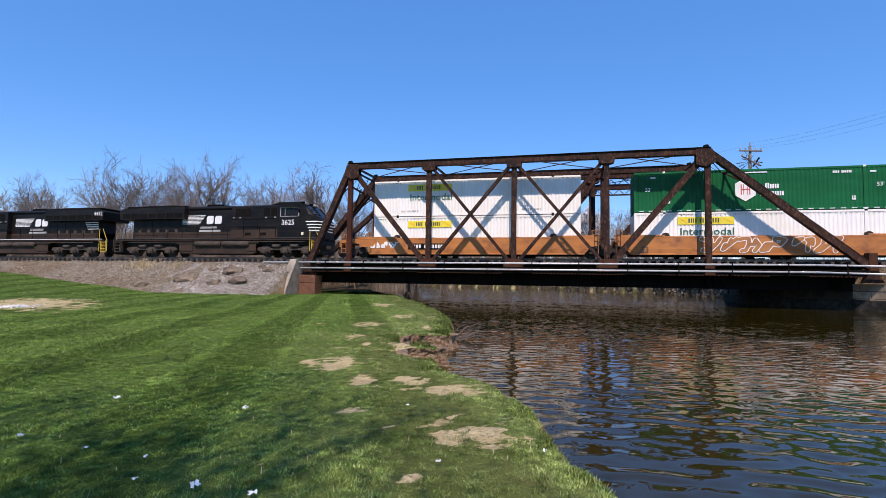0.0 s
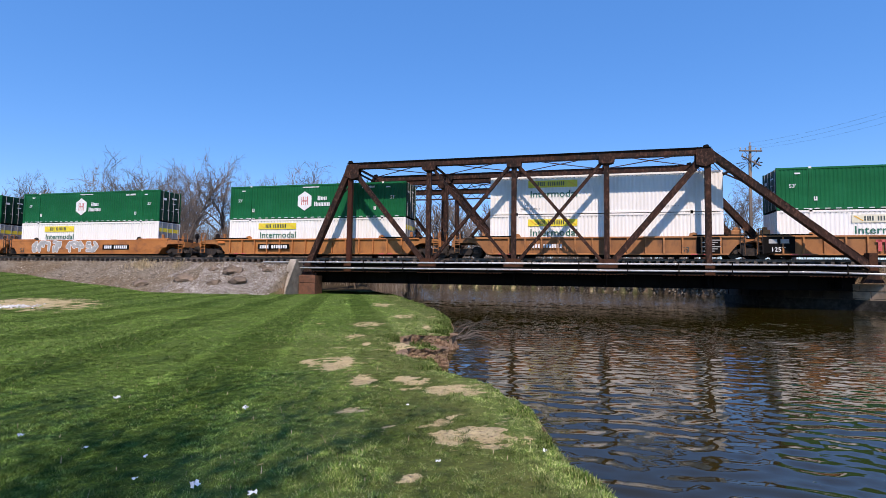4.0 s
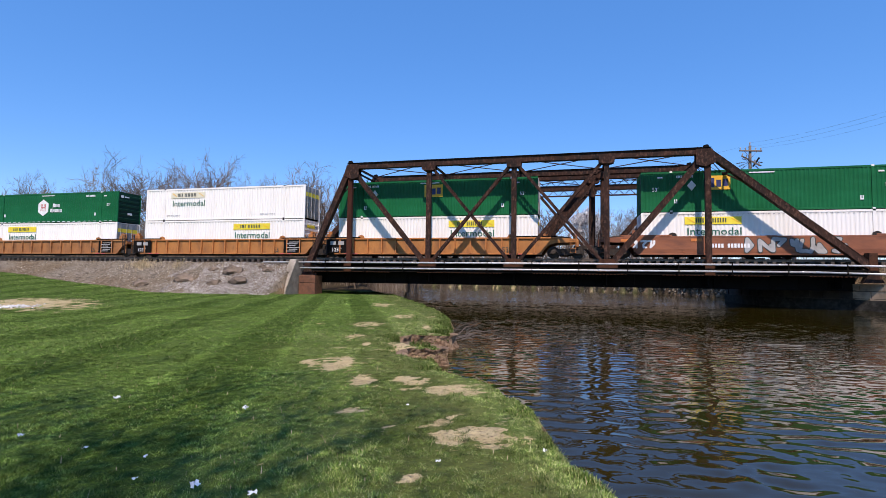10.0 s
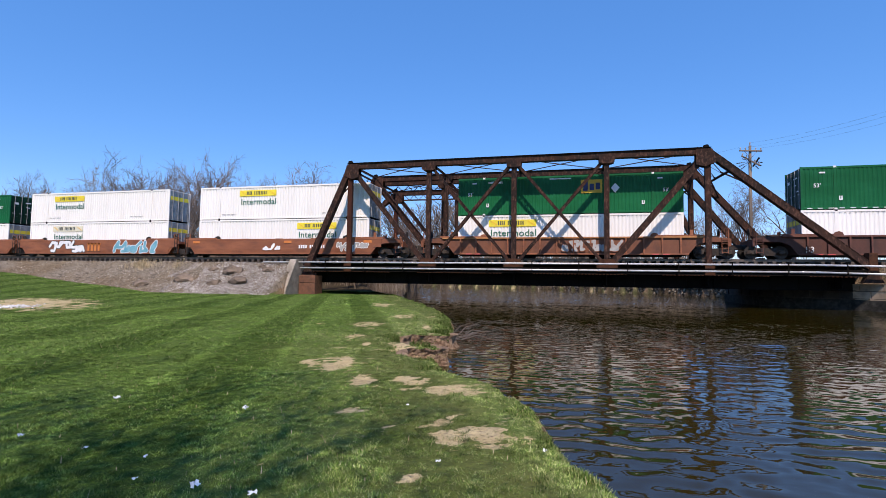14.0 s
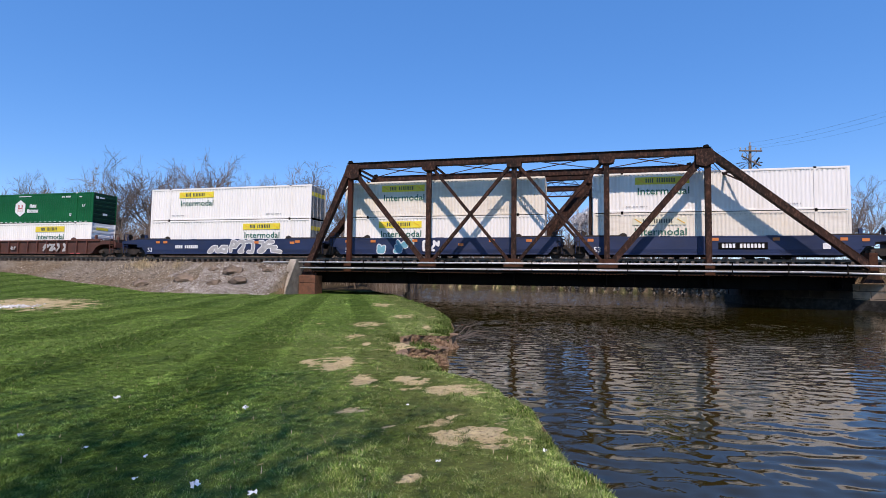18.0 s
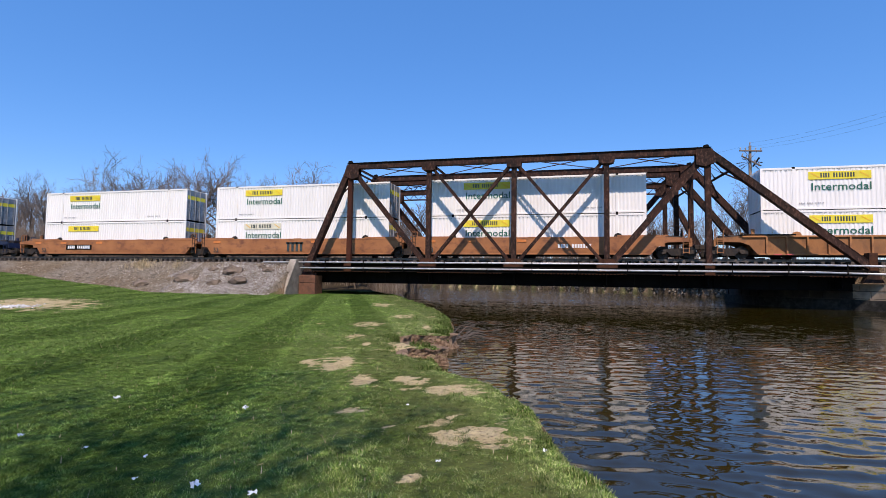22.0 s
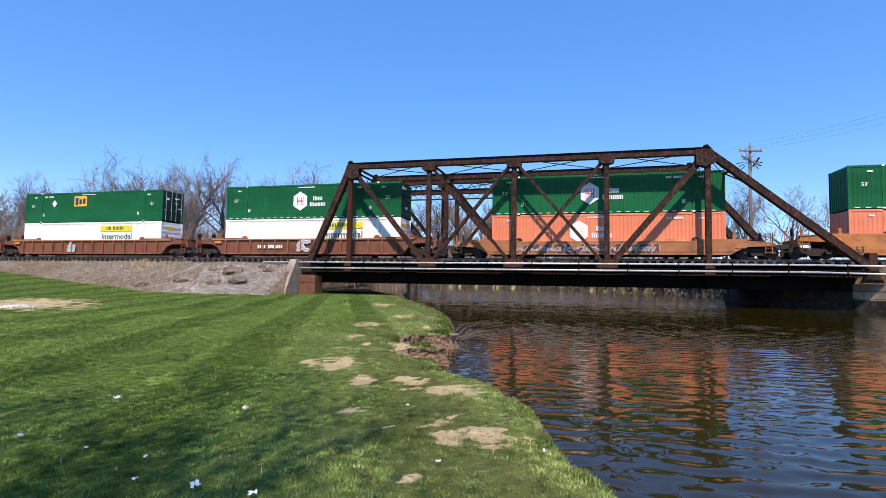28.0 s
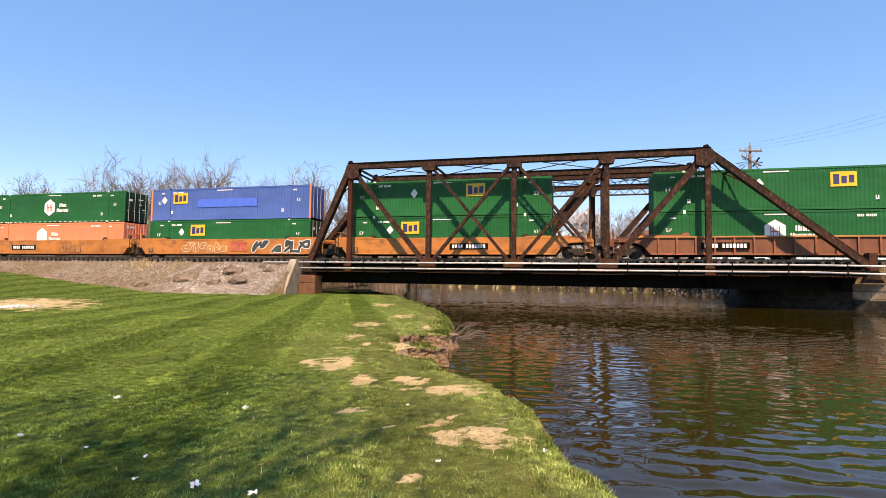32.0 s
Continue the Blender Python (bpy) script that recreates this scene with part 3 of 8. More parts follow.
# ---- track ----
TRACKS = (0.0, 7.35)
for y in TRACKS:
    track = thing("railway_track", "railway track with brown steel rails on dark timber ties", "track", "parallel tracks", "structure", pose(0, y, 0))
    for side in (-1, 1):
        part("rail", Shape().box(-720, 720, side * 0.755 - 0.035, side * 0.755 + 0.035, -0.04, 0, 0.012)
             .box(-720, 720, side * 0.755 - 0.012, side * 0.755 + 0.012, -0.15, -0.04)
             .box(-720, 720, side * 0.755 - 0.07, side * 0.755 + 0.07, -0.175, -0.15), M["rail_steel"], track)
    tie = Shape().box(-0.11, 0.11, -1.3, 1.3, -0.40, -0.18).mesh("tie", M["tie_wood"])
    far_ties = Shape()
    for i in range(-1200, 1200):
        x = i * 0.56
        if -62 < x < 28 and y == 0:
            o = part("tie", tie, None, track)
            o.location = (x, 0.03 * math.sin(i * 12.9), 0)
        elif -62 < x < 28 or i % 3 == 0:
            far_ties.box(x - 0.11, x + 0.11, -1.3, 1.3, -0.40, -0.18)
    tagged(part("tie_row", far_ties, M["tie_wood"], track), kind="stuff")

# ---- truss bridges ----
PANEL, POST0 = 6.463, -17.29
TOP_Z, LOW_Z = 7.39, -0.95


def post_x(i):
    return POST0 + PANEL * i


def member(bridge, name, a, b, w, h, label="", mtl="rust", lattice=False):
    """A built-up riveted member in the plane of its truss: two channels with flanges, w deep in the plane and h across."""
    a, b = Vector(a), Vector(b)
    s = Shape()
    d = (b - a).normalized()
    n = Vector((0, 1, 0))
    t = n.cross(d).normalized()
    for k in (-1, 1):
        off = t * (w / 2 - 0.02) * k
        s.beam(a + off, b + off, 0.04 if not lattice else 0.06, h, up=n, c=0.004)
    web = 0.02
    s.beam(a - n * (h / 2 - 0.03), b - n * (h / 2 - 0.03), w - 0.03, web, up=n, c=0.002)
    if not lattice:
        s.beam(a + n * (h / 2 - 0.03), b + n * (h / 2 - 0.03), w - 0.03, web, up=n, c=0.002)
    length = (b - a).length
    for i in range(int(length / 0.16)):
        p = a + d * (0.08 + 0.16 * i) - n * (h / 2 - 0.03 + web / 2)
        for k in (-1, 1):
            q = p + t * (w / 2 - 0.075) * k
            s.rivets([tuple(q)], 0.02)
    return part(name, s, M[mtl], bridge, label)


def laced_diagonal(bridge, a, b):
    """Two flat bars side by side, tied across by zigzag lacing."""
    a, b = Vector(a), Vector(b)
    d = (b - a).normalized()
    n = Vector((0, 1, 0))
    t = n.cross(d).normalized()
    flats = Shape()
    for k in (-1, 1):
        flats.beam(a + n * 0.19 * k, b + n * 0.19 * k, 0.20, 0.03, up=n, c=0.004)
    bar = part("diagonal", flats, M["rust"], bridge)
    lace = Shape()
    count = int((b - a).length / 0.34)
    for i in range(count):
        p, q = a + d * (0.17 + 0.34 * i), a + d * (0.17 + 0.34 * (i + 1))
        k = 1 if i % 2 else -1
        for off in (-0.09, 0.09):
            lace.beam(p - n * 0.18 * k + t * off, q + n * 0.18 * k + t * off, 0.065, 0.012, up=t, c=0.002)
    part("lacing", lace, M["rust"], bar)
    return bar


def truss(bridge, y, left_x, right_x, crossed=True):
    top = TOP_Z - 0.25
    low = LOW_Z + 0.3
    for a, b in ((0, 2), (2, 4)):
        member(bridge, "top_chord", (post_x(a) - 0.15 * (a == 0), y, top), (post_x(b), y, top), 0.42, 0.50)
    part("cover_plate", Shape().box(post_x(0) - 0.2, post_x(4) + 0.2, y - 0.33, y + 0.33, TOP_Z - 0.045, TOP_Z, 0.01), M["black_steel"], bridge)
    for fx in (post_x(0), post_x(4)):
        part("cap_plate", Shape().slab([(fx - 0.28, TOP_Z), (fx + 0.22, TOP_Z), (fx + 0.12, TOP_Z + 0.10), (fx + 0.05, TOP_Z + 0.24), (fx - 0.22, TOP_Z + 0.20)], y - 0.06, y + 0.06), M["black_steel"], bridge)
    part("end_bracket", Shape().box(right_x - 0.25, right_x + 0.2, y - 0.3, y + 0.3, -0.9, 0.32, 0.03), M["rust_bright"], bridge)
    member(bridge, "end_post", (left_x, y, low), (post_x(0), y, top), 0.44, 0.50)
    member(bridge, "end_post", (post_x(4), y, top), (right_x, y, low), 0.44, 0.50)
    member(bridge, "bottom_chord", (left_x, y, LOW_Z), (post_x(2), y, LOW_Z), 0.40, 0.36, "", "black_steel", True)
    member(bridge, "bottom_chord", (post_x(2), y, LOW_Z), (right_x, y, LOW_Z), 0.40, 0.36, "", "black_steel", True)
    flange = Shape()
    for i in range(int((right_x - left_x - 1.0) / 0.24)):
        if (i // 9) % 4 != 3:
            flange.box(left_x + 0.5 + 0.24 * i, left_x + 0.62 + 0.24 * i, y - 0.235, y + 0.2, LOW_Z - 0.255, LOW_Z - 0.205)
    tagged(part("flange_cleat", flange, M["rust_bright"], bridge, "rusty cleats under the bottom chord"), kind="stuff")
    for i in range(5):
        member(bridge, "post", (post_x(i), y, low - 0.3), (post_x(i), y, top), 0.34, 0.30, "", "rust_red" if i == 0 else "rust", True)
    member(bridge, "diagonal", (post_x(0) + 0.25, y, top - 0.4), (post_x(1) - 0.35, y, low + 0.3), 0.36, 0.28)
    member(bridge, "diagonal", (post_x(4) - 0.25, y, top - 0.4), (post_x(3) + 0.35, y, low + 0.3), 0.42, 0.28)
    for i in (1, 2):
        falling = ((post_x(i) + 0.2, y, top - 0.3), (post_x(i + 1) - 0.2, y, low + 0.2))
        rising = ((post_x(i + 1) - 0.2, y, top - 0.3), (post_x(i) + 0.2, y, low + 0.2))
        if not crossed:
            member(bridge, "diagonal", *(falling if i == 1 else rising), 0.48, 0.30)
            continue
        main, counter = (falling, rising) if i == 1 else (rising, falling)
        member(bridge, "diagonal", *main, 0.22, 0.26)
        laced_diagonal(bridge, *counter)
    for i in range(5):
        x = post_x(i)
        if i in (0, 4):
            k = 1 if i == 0 else -1
            out = [(x - 0.25, top + 0.15), (x + 0.75, top + 0.15), (x + 0.75, top - 0.9), (x + 0.2, top - 1.05), (x - 0.5, top - 0.75)]
            out = [(x + (u - x) * k, v) for u, v in out]
            if k < 0:
                out = out[::-1]
        else:
            out = [(x - 0.58, top + 0.1), (x + 0.58, top + 0.1), (x + 0.52, top - 0.48), (x + 0.34, top - 0.58), (x - 0.34, top - 0.58), (x - 0.52, top - 0.48)]
        g = Shape().slab(out, y - 0.285, y - 0.26)
        cx = sum(u for u, _ in out) / len(out)
        g.rivets([(x + dx * 0.16 + (cx - x), y - 0.285, top + 0.02 - dz * 0.13) for dx in range(-2, 3) for dz in range(4 if 0 < i < 4 else 6)], 0.028)
        g.slab(out, y + 0.26, y + 0.285)
        part("gusset_plate", g, M["rust"], bridge)
        if 0 < i < 4:
            out = [(x - 0.70, LOW_Z - 0.05), (x + 0.70, LOW_Z - 0.05), (x + 0.70, LOW_Z + 0.45), (x + 0.42, LOW_Z + 0.82), (x - 0.42, LOW_Z + 0.82), (x - 0.70, LOW_Z + 0.45)]
        else:
            out = [(x - 0.3, LOW_Z - 0.22), (x + 0.3, LOW_Z - 0.22), (x + 0.3, LOW_Z + 0.6), (x - 0.3, LOW_Z + 0.6)]
        g = Shape().slab(out, y - 0.285, y - 0.26)
        g.rivets([(x + dx * 0.16, y - 0.285, LOW_Z + dz * 0.14) for dx in (range(-3, 4) if 0 < i < 4 else (-1, 1)) for dz in range(5)], 0.028)
        part("gusset_plate", g, M["rust_bright"], bridge, "orange rusted gusset plate")


def truss_bridge(x, y, ends, crossed=True):
    """Two trusses with floor beams, stringers and top bracing. ends: left and right foot of the near and of the far truss."""
    b = thing("truss_bridge", "rusted riveted steel through truss railway bridge over the river", "bridge", "parallel truss bridges", "", pose(x, y, 0))
    truss(b, -2.69, *ends[0], crossed)
    truss(b, 2.69, *ends[1], crossed)
    # floor steel coloured near black to stand for the shade under the deck
    for i in range(-1, 6):
        fx = post_x(i) if 0 <= i <= 4 else (ends[0][0] + 0.6 if i < 0 else ends[0][1] - 1.5)
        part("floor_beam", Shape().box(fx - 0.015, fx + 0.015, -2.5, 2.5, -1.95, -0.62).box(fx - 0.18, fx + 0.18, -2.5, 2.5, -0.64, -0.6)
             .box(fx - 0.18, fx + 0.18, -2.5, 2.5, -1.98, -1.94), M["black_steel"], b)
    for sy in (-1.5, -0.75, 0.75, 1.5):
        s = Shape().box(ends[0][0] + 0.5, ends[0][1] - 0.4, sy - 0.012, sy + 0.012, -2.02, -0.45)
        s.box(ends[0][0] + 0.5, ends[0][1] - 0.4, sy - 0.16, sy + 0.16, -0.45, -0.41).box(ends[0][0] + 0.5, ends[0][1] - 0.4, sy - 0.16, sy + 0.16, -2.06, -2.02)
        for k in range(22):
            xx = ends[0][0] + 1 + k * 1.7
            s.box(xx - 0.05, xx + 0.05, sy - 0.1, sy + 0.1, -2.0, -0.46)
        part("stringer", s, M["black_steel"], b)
    for i in range(5):
        px = post_x(i)
        part("top_strut", Shape().beam((px, -2.4, TOP_Z - 0.12), (px, 2.4, TOP_Z - 0.12), 0.16, 0.16), M["rust"], b)
    for i in range(4):
        for k in (-1, 1):
            part("top_lateral_rod", Shape().tube((post_x(i), -2.4 * k, TOP_Z - 0.1), (post_x(i + 1), 2.4 * k, TOP_Z - 0.1), 0.035, 6), M["rust"], b)
    for i, e in ((0, 0), (4, 1)):
        # portal: struts between the end posts, with knee braces
        near, far = Vector((ends[0][e], -2.69, -0.6)), Vector((ends[1][e], 2.69, -0.6))
        topn, topf = Vector((post_x(i), -2.69, TOP_Z - 0.3)), Vector((post_x(i), 2.69, TOP_Z - 0.3))
        for f in (0.02, 0.16):
            part("portal_strut", Shape().beam(topn.lerp(near, f), topf.lerp(far, f), 0.14, 0.14), M["rust"], b)
        s = Shape()
        for k in range(7):
            u, w = k / 7, (k + 1) / 7
            f, g = (0.02, 0.16) if k % 2 else (0.16, 0.02)
            s.beam(topn.lerp(near, f).lerp(topf.lerp(far, f), u), topn.lerp(near, g).lerp(topf.lerp(far, g), w), 0.06, 0.03)
        part("portal_lacing", s, M["rust"], b)
        part("knee_brace", Shape().beam(topn.lerp(near, 0.32), topn.lerp(near, 0.14).lerp(topf.lerp(far, 0.14), 0.28), 0.1, 0.1), M["rust"], b)
        part("knee_brace", Shape().beam(topf.lerp(far, 0.32), topf.lerp(far, 0.14).lerp(topn.lerp(near, 0.14), 0.28), 0.1, 0.1), M["rust"], b)
    if not crossed:
        for ty in (-2.45, 2.45):
            s = Shape().beam((post_x(0), ty, TOP_Z - 1.0), (post_x(4), ty, TOP_Z - 1.0), 0.1, 0.14)
            for k in range(52):
                a, c = post_x(0) + k * 0.497, post_x(0) + (k + 1) * 0.497
                s.beam((a, ty, TOP_Z - (0.5, 1.0)[k % 2]), (c, ty, TOP_Z - (1.0, 0.5)[k % 2]), 0.03, 0.06)
            part("chord_lacing", s, M["rust"], b)
    # outer walkway timbers; the last four are added to block sun between the bridges
    for wy in (-2.85, -2.55, -2.25, -1.95, -1.65, 1.65, 1.95, 2.25, 2.55, 2.85) + ((3.15, 3.45, 3.75, 4.05) if crossed else ()):
        part("walkway_plank", Shape().box(ends[0][0] + 0.4, ends[0][1] - 0.3, wy - 0.148, wy + 0.148, -0.47, -0.41), M["tie_wood"], b)
    for e, sx in ((0, 1), (1, -1)):
        for yy, w in ((-2.69, 0), (2.69, 1)):
            fx = ends[w][e]
            part("bearing_shoe", Shape().slab([(fx - 0.55, -1.55), (fx + 0.55, -1.55), (fx + 0.3, -1.05), (fx + 0.25, -0.55), (fx - 0.25, -0.55), (fx - 0.3, -1.05)], yy - 0.25, yy + 0.25), M["rust"], b)
    return b


truss_bridge(0, 0, ((-20.75, 17.75), (-23.75, 15.0)))
truss_bridge(-0.7, 7.35, ((-24.0, 14.6), (-26.5, 12.4)), False)

# two service pipes hung along the outside of the bridge
pipes = thing("service_pipe_run", "pair of galvanised service pipes clamped along the bridge side", "pipe")
for z, x0, tail in ((-0.47, -24.5, -0.62), (-0.92, -21.2, -1.15)):
    part("pipe", Shape().tube((x0, -3.25, z), (14.5, -3.25, z), 0.066, 12), M["pipe"], pipes, "", True)
    part("pipe", Shape().tube((14.5, -3.25, z), (24.0, -3.3, tail), 0.066, 12), M["pipe"], pipes, "", True)
    for k in range(6):
        x = -18 + 6.1 * k + (1.3 if z < -0.6 else 0)
        part("pipe_coupling", Shape().tube((x - 0.11, -3.25, z), (x + 0.11, -3.25, z), 0.072, 12), M["pipe"], pipes, "", True)
for k in range(13):
    x = -19.0 + 3.2 * k
    part("pipe_hanger", Shape().box(x - 0.03, x + 0.03, -3.34, -3.31, -1.14, -0.30).box(x - 0.04, x + 0.04, -3.33, -2.75, -0.36, -0.30)
         .box(x - 0.05, x + 0.05, -3.36, -3.18, -0.56, -0.53).box(x - 0.05, x + 0.05, -3.36, -3.18, -1.01, -0.98).box(x - 0.04, x + 0.04, -3.33, -2.75, -1.14, -1.09), M["black_steel"], pipes)

# ---- abutments ----
wing = thing("abutment_left", "weathered concrete wing wall at the bridge end", "wall", "", "structure")
ww = [(-2.6, -3.4), (-5.2, -3.4), (-5.0, -2.6), (-3.55, -0.25), (-2.6, -0.2)]
part("wing_wall", Shape().add([(x, y, z) for x in (-21.35, -21.95) for y, z in ww], [tuple(range(4, -1, -1)), tuple(range(5, 10))] + [(i, (i + 1) % 5, 5 + (i + 1) % 5, 5 + i) for i in range(5)]), M["concrete"], wing)
part("back_wall", Shape().add([(-21.4, -3.0, -3.6), (-22.0, -3.0, -3.6), (-29.0, 10.5, -3.6), (-28.4, 10.5, -3.6), (-21.4, -3.0, -0.55), (-22.0, -3.0, -0.55), (-29.0, 10.5, -0.55), (-28.4, 10.5, -0.55)],
     [(0, 1, 2, 3), (7, 6, 5, 4), (0, 4, 5, 1), (1, 5, 6, 2), (2, 6, 7, 3), (3, 7, 4, 0)]), M["concrete"], wing)
crib = thing("bearing_crib", "rust-brown steel plate bearing box under the truss foot", "bearing block")
part("lower_box", Shape().box(-21.25, -19.85, -3.3, -2.1, -3.2, -2.13, 0.03), M["crib"], crib)
part("upper_box", Shape().box(-21.25, -19.85, -3.3, -2.1, -2.11, -1.52, 0.03), M["crib"], crib)
part("joint_plate", Shape().box(-21.2, -19.9, -3.28, -2.15, -2.14, -2.10), M["black_steel"], crib)

stonewall = thing("abutment_right", "rough stone block bridge abutment at the water", "wall", "", "structure")
core = Shape()
OUT = [(24.2, -9.7), (17.3, -1.45), (15.6, 0.55), (13.5, 3.1), (13.5, 12.5), (36, 12.5), (36, -9.7)]
core.add([(x, y, z) for z in (-4.4, -1.62) for x, y in OUT], [tuple(range(6, -1, -1)), tuple(range(7, 14))] + [(i, (i + 1) % 7, 7 + (i + 1) % 7, 7 + i) for i in range(7)])
part("core", core, M["shaded_stone"], stonewall)
foot = Shape()
FOOT = [(24.0, -9.8), (18.31, -2.9), (15.44, 0.45), (13.3, 3.0), (13.3, 12.6), (36.1, 12.6), (36.1, -9.8)]
foot.add([(x, y, z) for z in (-4.5, -2.62) for x, y in FOOT], [tuple(range(6, -1, -1)), tuple(range(7, 14))] + [(i, (i + 1) % 7, 7 + (i + 1) % 7, 7 + i) for i in range(7)])
part("footing", foot, M["wet_concrete"], stonewall, "wet concrete footing darkened for the bridge shade")
rs = random.Random(4)
for (ax, ay), (bx, by) in zip(OUT[:4], OUT[1:5]):
    a, b = Vector((ax, ay, 0)), Vector((bx, by, 0))
    d = (b - a).normalized()
    n = Vector((-d.y, d.x, 0))
    for row in range(6):
        z = -4.4 + row * 0.47
        s = -rs.random() * 0.6
        while s < (b - a).length:
            w = rs.uniform(0.7, 1.3)
            s0, s1 = max(s, 0.0), min(s + w - 0.04, (b - a).length)
            if s1 - s0 > 0.15:
                out = rs.uniform(0.05, 0.14)
                p = [a + d * q + n * o for q, o in ((s0, -0.02), (s1, -0.02), (s1, out), (s0, out))]
                sh = Shape().add([(v.x, v.y, zz) for zz in (z, z + 0.44) for v in p], [(3, 2, 1, 0), (4, 5, 6, 7), (0, 1, 5, 4), (1, 2, 6, 5), (2, 3, 7, 6), (3, 0, 4, 7)])
                # blocks behind the bridge's shadow edge get the colour with shade in it
                part("stone", sh, M["stone" if by < 0 else "shaded_stone"], stonewall)
            s += w


# ---- train ----
CACHE = {}


def cached(key, build):
    if key not in CACHE:
        CACHE[key] = build()
    return CACHE[key]


def lettering(text, size, material, key):
    """A flat mesh of the words, in the x-z plane facing -y, its left foot at the origin."""
    def build():
        cu = bpy.data.curves.new("lettering", "FONT")
        cu.body, cu.size, cu.extrude, cu.offset = text, size, 0.002, size * 0.007
        cu.resolution_u = 2
        ob = bpy.data.objects.new("lettering", cu)
        scene.collection.objects.link(ob)
        me = bpy.data.meshes.new_from_object(ob.evaluated_get(bpy.context.evaluated_depsgraph_get()))
        bpy.data.objects.remove(ob)
        me.transform(Matrix.Rotation(math.pi / 2, 4, "X"))
        me.materials.clear()
        me.materials.append(material)
        return me
    return cached(("text", text, size, key), build)


def stretched(me, width, key):
    """The same words, drawn to a width."""
    def build():
        c = me.copy()
        w = max(v.co.x for v in c.vertices)
        c.transform(Matrix.Diagonal((width / w, 1, 1, 1)))
        return c
    return cached(("wide", me.name, width, key), build)


CL, CW, CH = 16.15, 1.295, 2.88


def corrugated(colour):
    def build():
        s = Shape()
        n = 62
        step = (CL - 0.3) / n
        xs, ys = [], []
        for i in range(n):
            x = 0.15 + i * step
            for f, d in ((0.0, 0.0), (0.18, 0.03), (0.5, 0.03), (0.68, 0.0)):
                xs.append(x + f * step), ys.append(d)
        xs.append(CL - 0.15), ys.append(0.0)
        vs = [(x, -CW + 0.02 + d, z) for z in (0.16, CH - 0.12) for x, d in zip(xs, ys)]
        m = len(xs)
        s.add(vs, [(i, i + 1, m + i + 1, m + i) for i in range(m - 1)])
        return s.mesh("side_panel", M[colour])
    return cached(("side", colour), build)


def container_part(name, colour, build):
    return cached((name, colour), lambda: build(Shape()).mesh(name, M[colour]))


def mirror(me, name):
    def build():
        c = me.copy()
        c.transform(Matrix.Rotation(math.pi, 4, "Z"))
        c.transform(Matrix.Translation((CL, 0, 0)))
        return c
    return cached(("turned", name, me.name), build)


def bars(spec, material, key):
    """Flat marks on the -y side: boxes of (x0, x1, z0, z1)."""
    def build():
        s = Shape()
        for x0, x1, z0, z1 in spec:
            s.box(x0, x1, -0.012, 0.0, z0, z1)
        return s.mesh("marking", M[material])
    return cached(("bars", key, material), build)


def hexagon(r, material):
    def build():
        out = [(r * math.sin(math.pi / 3 * i), r * 1.12 * math.cos(math.pi / 3 * i)) for i in range(6)]
        return Shape().slab(out[::-1], -0.008, 0).mesh("badge", M[material])
    return cached(("hex", r, material), build)


def stick(parent, name, me, x, z, label="", y=-CW - 0.004):
    o = part(name, me, None, parent, label)
    o.location = (x, y, z)
    if name in ("code_mark", "rail_mark", "reflector_strip", "wordmark", "painted_mark"):
        tagged(o, kind="stuff")
    return o


SIGN_BARS = [(x + d, x + d + 0.085, 0.12, 0.42) for x in (0.70, 0.98, 1.44, 1.76, 2.08, 2.40) for d in (0.0, 0.15)]


def sign(c, x, z, faded=False, word=True):
    """Yellow sign panel with dark marks, and the word below it."""
    p = stick(c, "sign_panel", bars([(0, 3.58, 0, 0.52)], "mark_faded" if faded else "mark_yellow", "panel%d" % faded), x, z, "faded pale sign panel" if faded else "yellow sign panel")
    tagged(part("sign_mark", bars(SIGN_BARS, "mark_dark", "sign"), None, p), kind="stuff").location = (0, -0.014, 0)
    for q, out in enumerate(([(0.12, 0.42), (0.6, 0.1), (0.66, 0.14), (0.18, 0.46)], [(2.94, 0.4), (3.42, 0.08), (3.46, 0.12), (2.98, 0.44)])):
        part("sign_corner", cached(("corner", q), lambda: Shape().slab(out, -0.012, 0).mesh("sign_corner", M["mark_gold"])), None, p).location = (0, -0.014, 0)
    if word:
        me = stretched(lettering("Intermodal", 0.72, M["mark_teal"], "teal"), 3.45, 0)
        stick(c, "word", me, x + 0.12, z - 0.72, "green Intermodal lettering")


def hub(c, x, z, ghost=False):
    h = stick(c, "badge", hexagon(0.73, "mark_white"), x, z, "white hexagon badge")
    spec = [(-0.29, -0.23, -0.36, 0.36), (-0.13, -0.09, -0.36, 0.36), (0.09, 0.13, -0.36, 0.36), (0.23, 0.29, -0.36, 0.36), (-0.23, 0.23, -0.04, 0.04)]
    part("badge_mark", bars(spec, "mark_faded" if ghost else "mark_red", "hub%d" % ghost), None, h).location = (0, -0.01, 0)
    # two rows of plain white blocks
    def build():
        s = Shape()
        for z0, high, x0, count in ((0.03, 0.36, 1.2, 3), (-0.46, 0.36, 0.9, 5)):
            for k in range(count):
                for d in (0.0, 0.145):
                    s.box(x0 + 0.29 * k + d, x0 + 0.29 * k + d + 0.1, -0.012, 0, z0, z0 + high * (1.0 if k == 0 else 0.82))
        return s.mesh("wordmark", M["mark_white"])
    stick(c, "wordmark", cached("hubword", build), x, z, "white wordmark blocks")


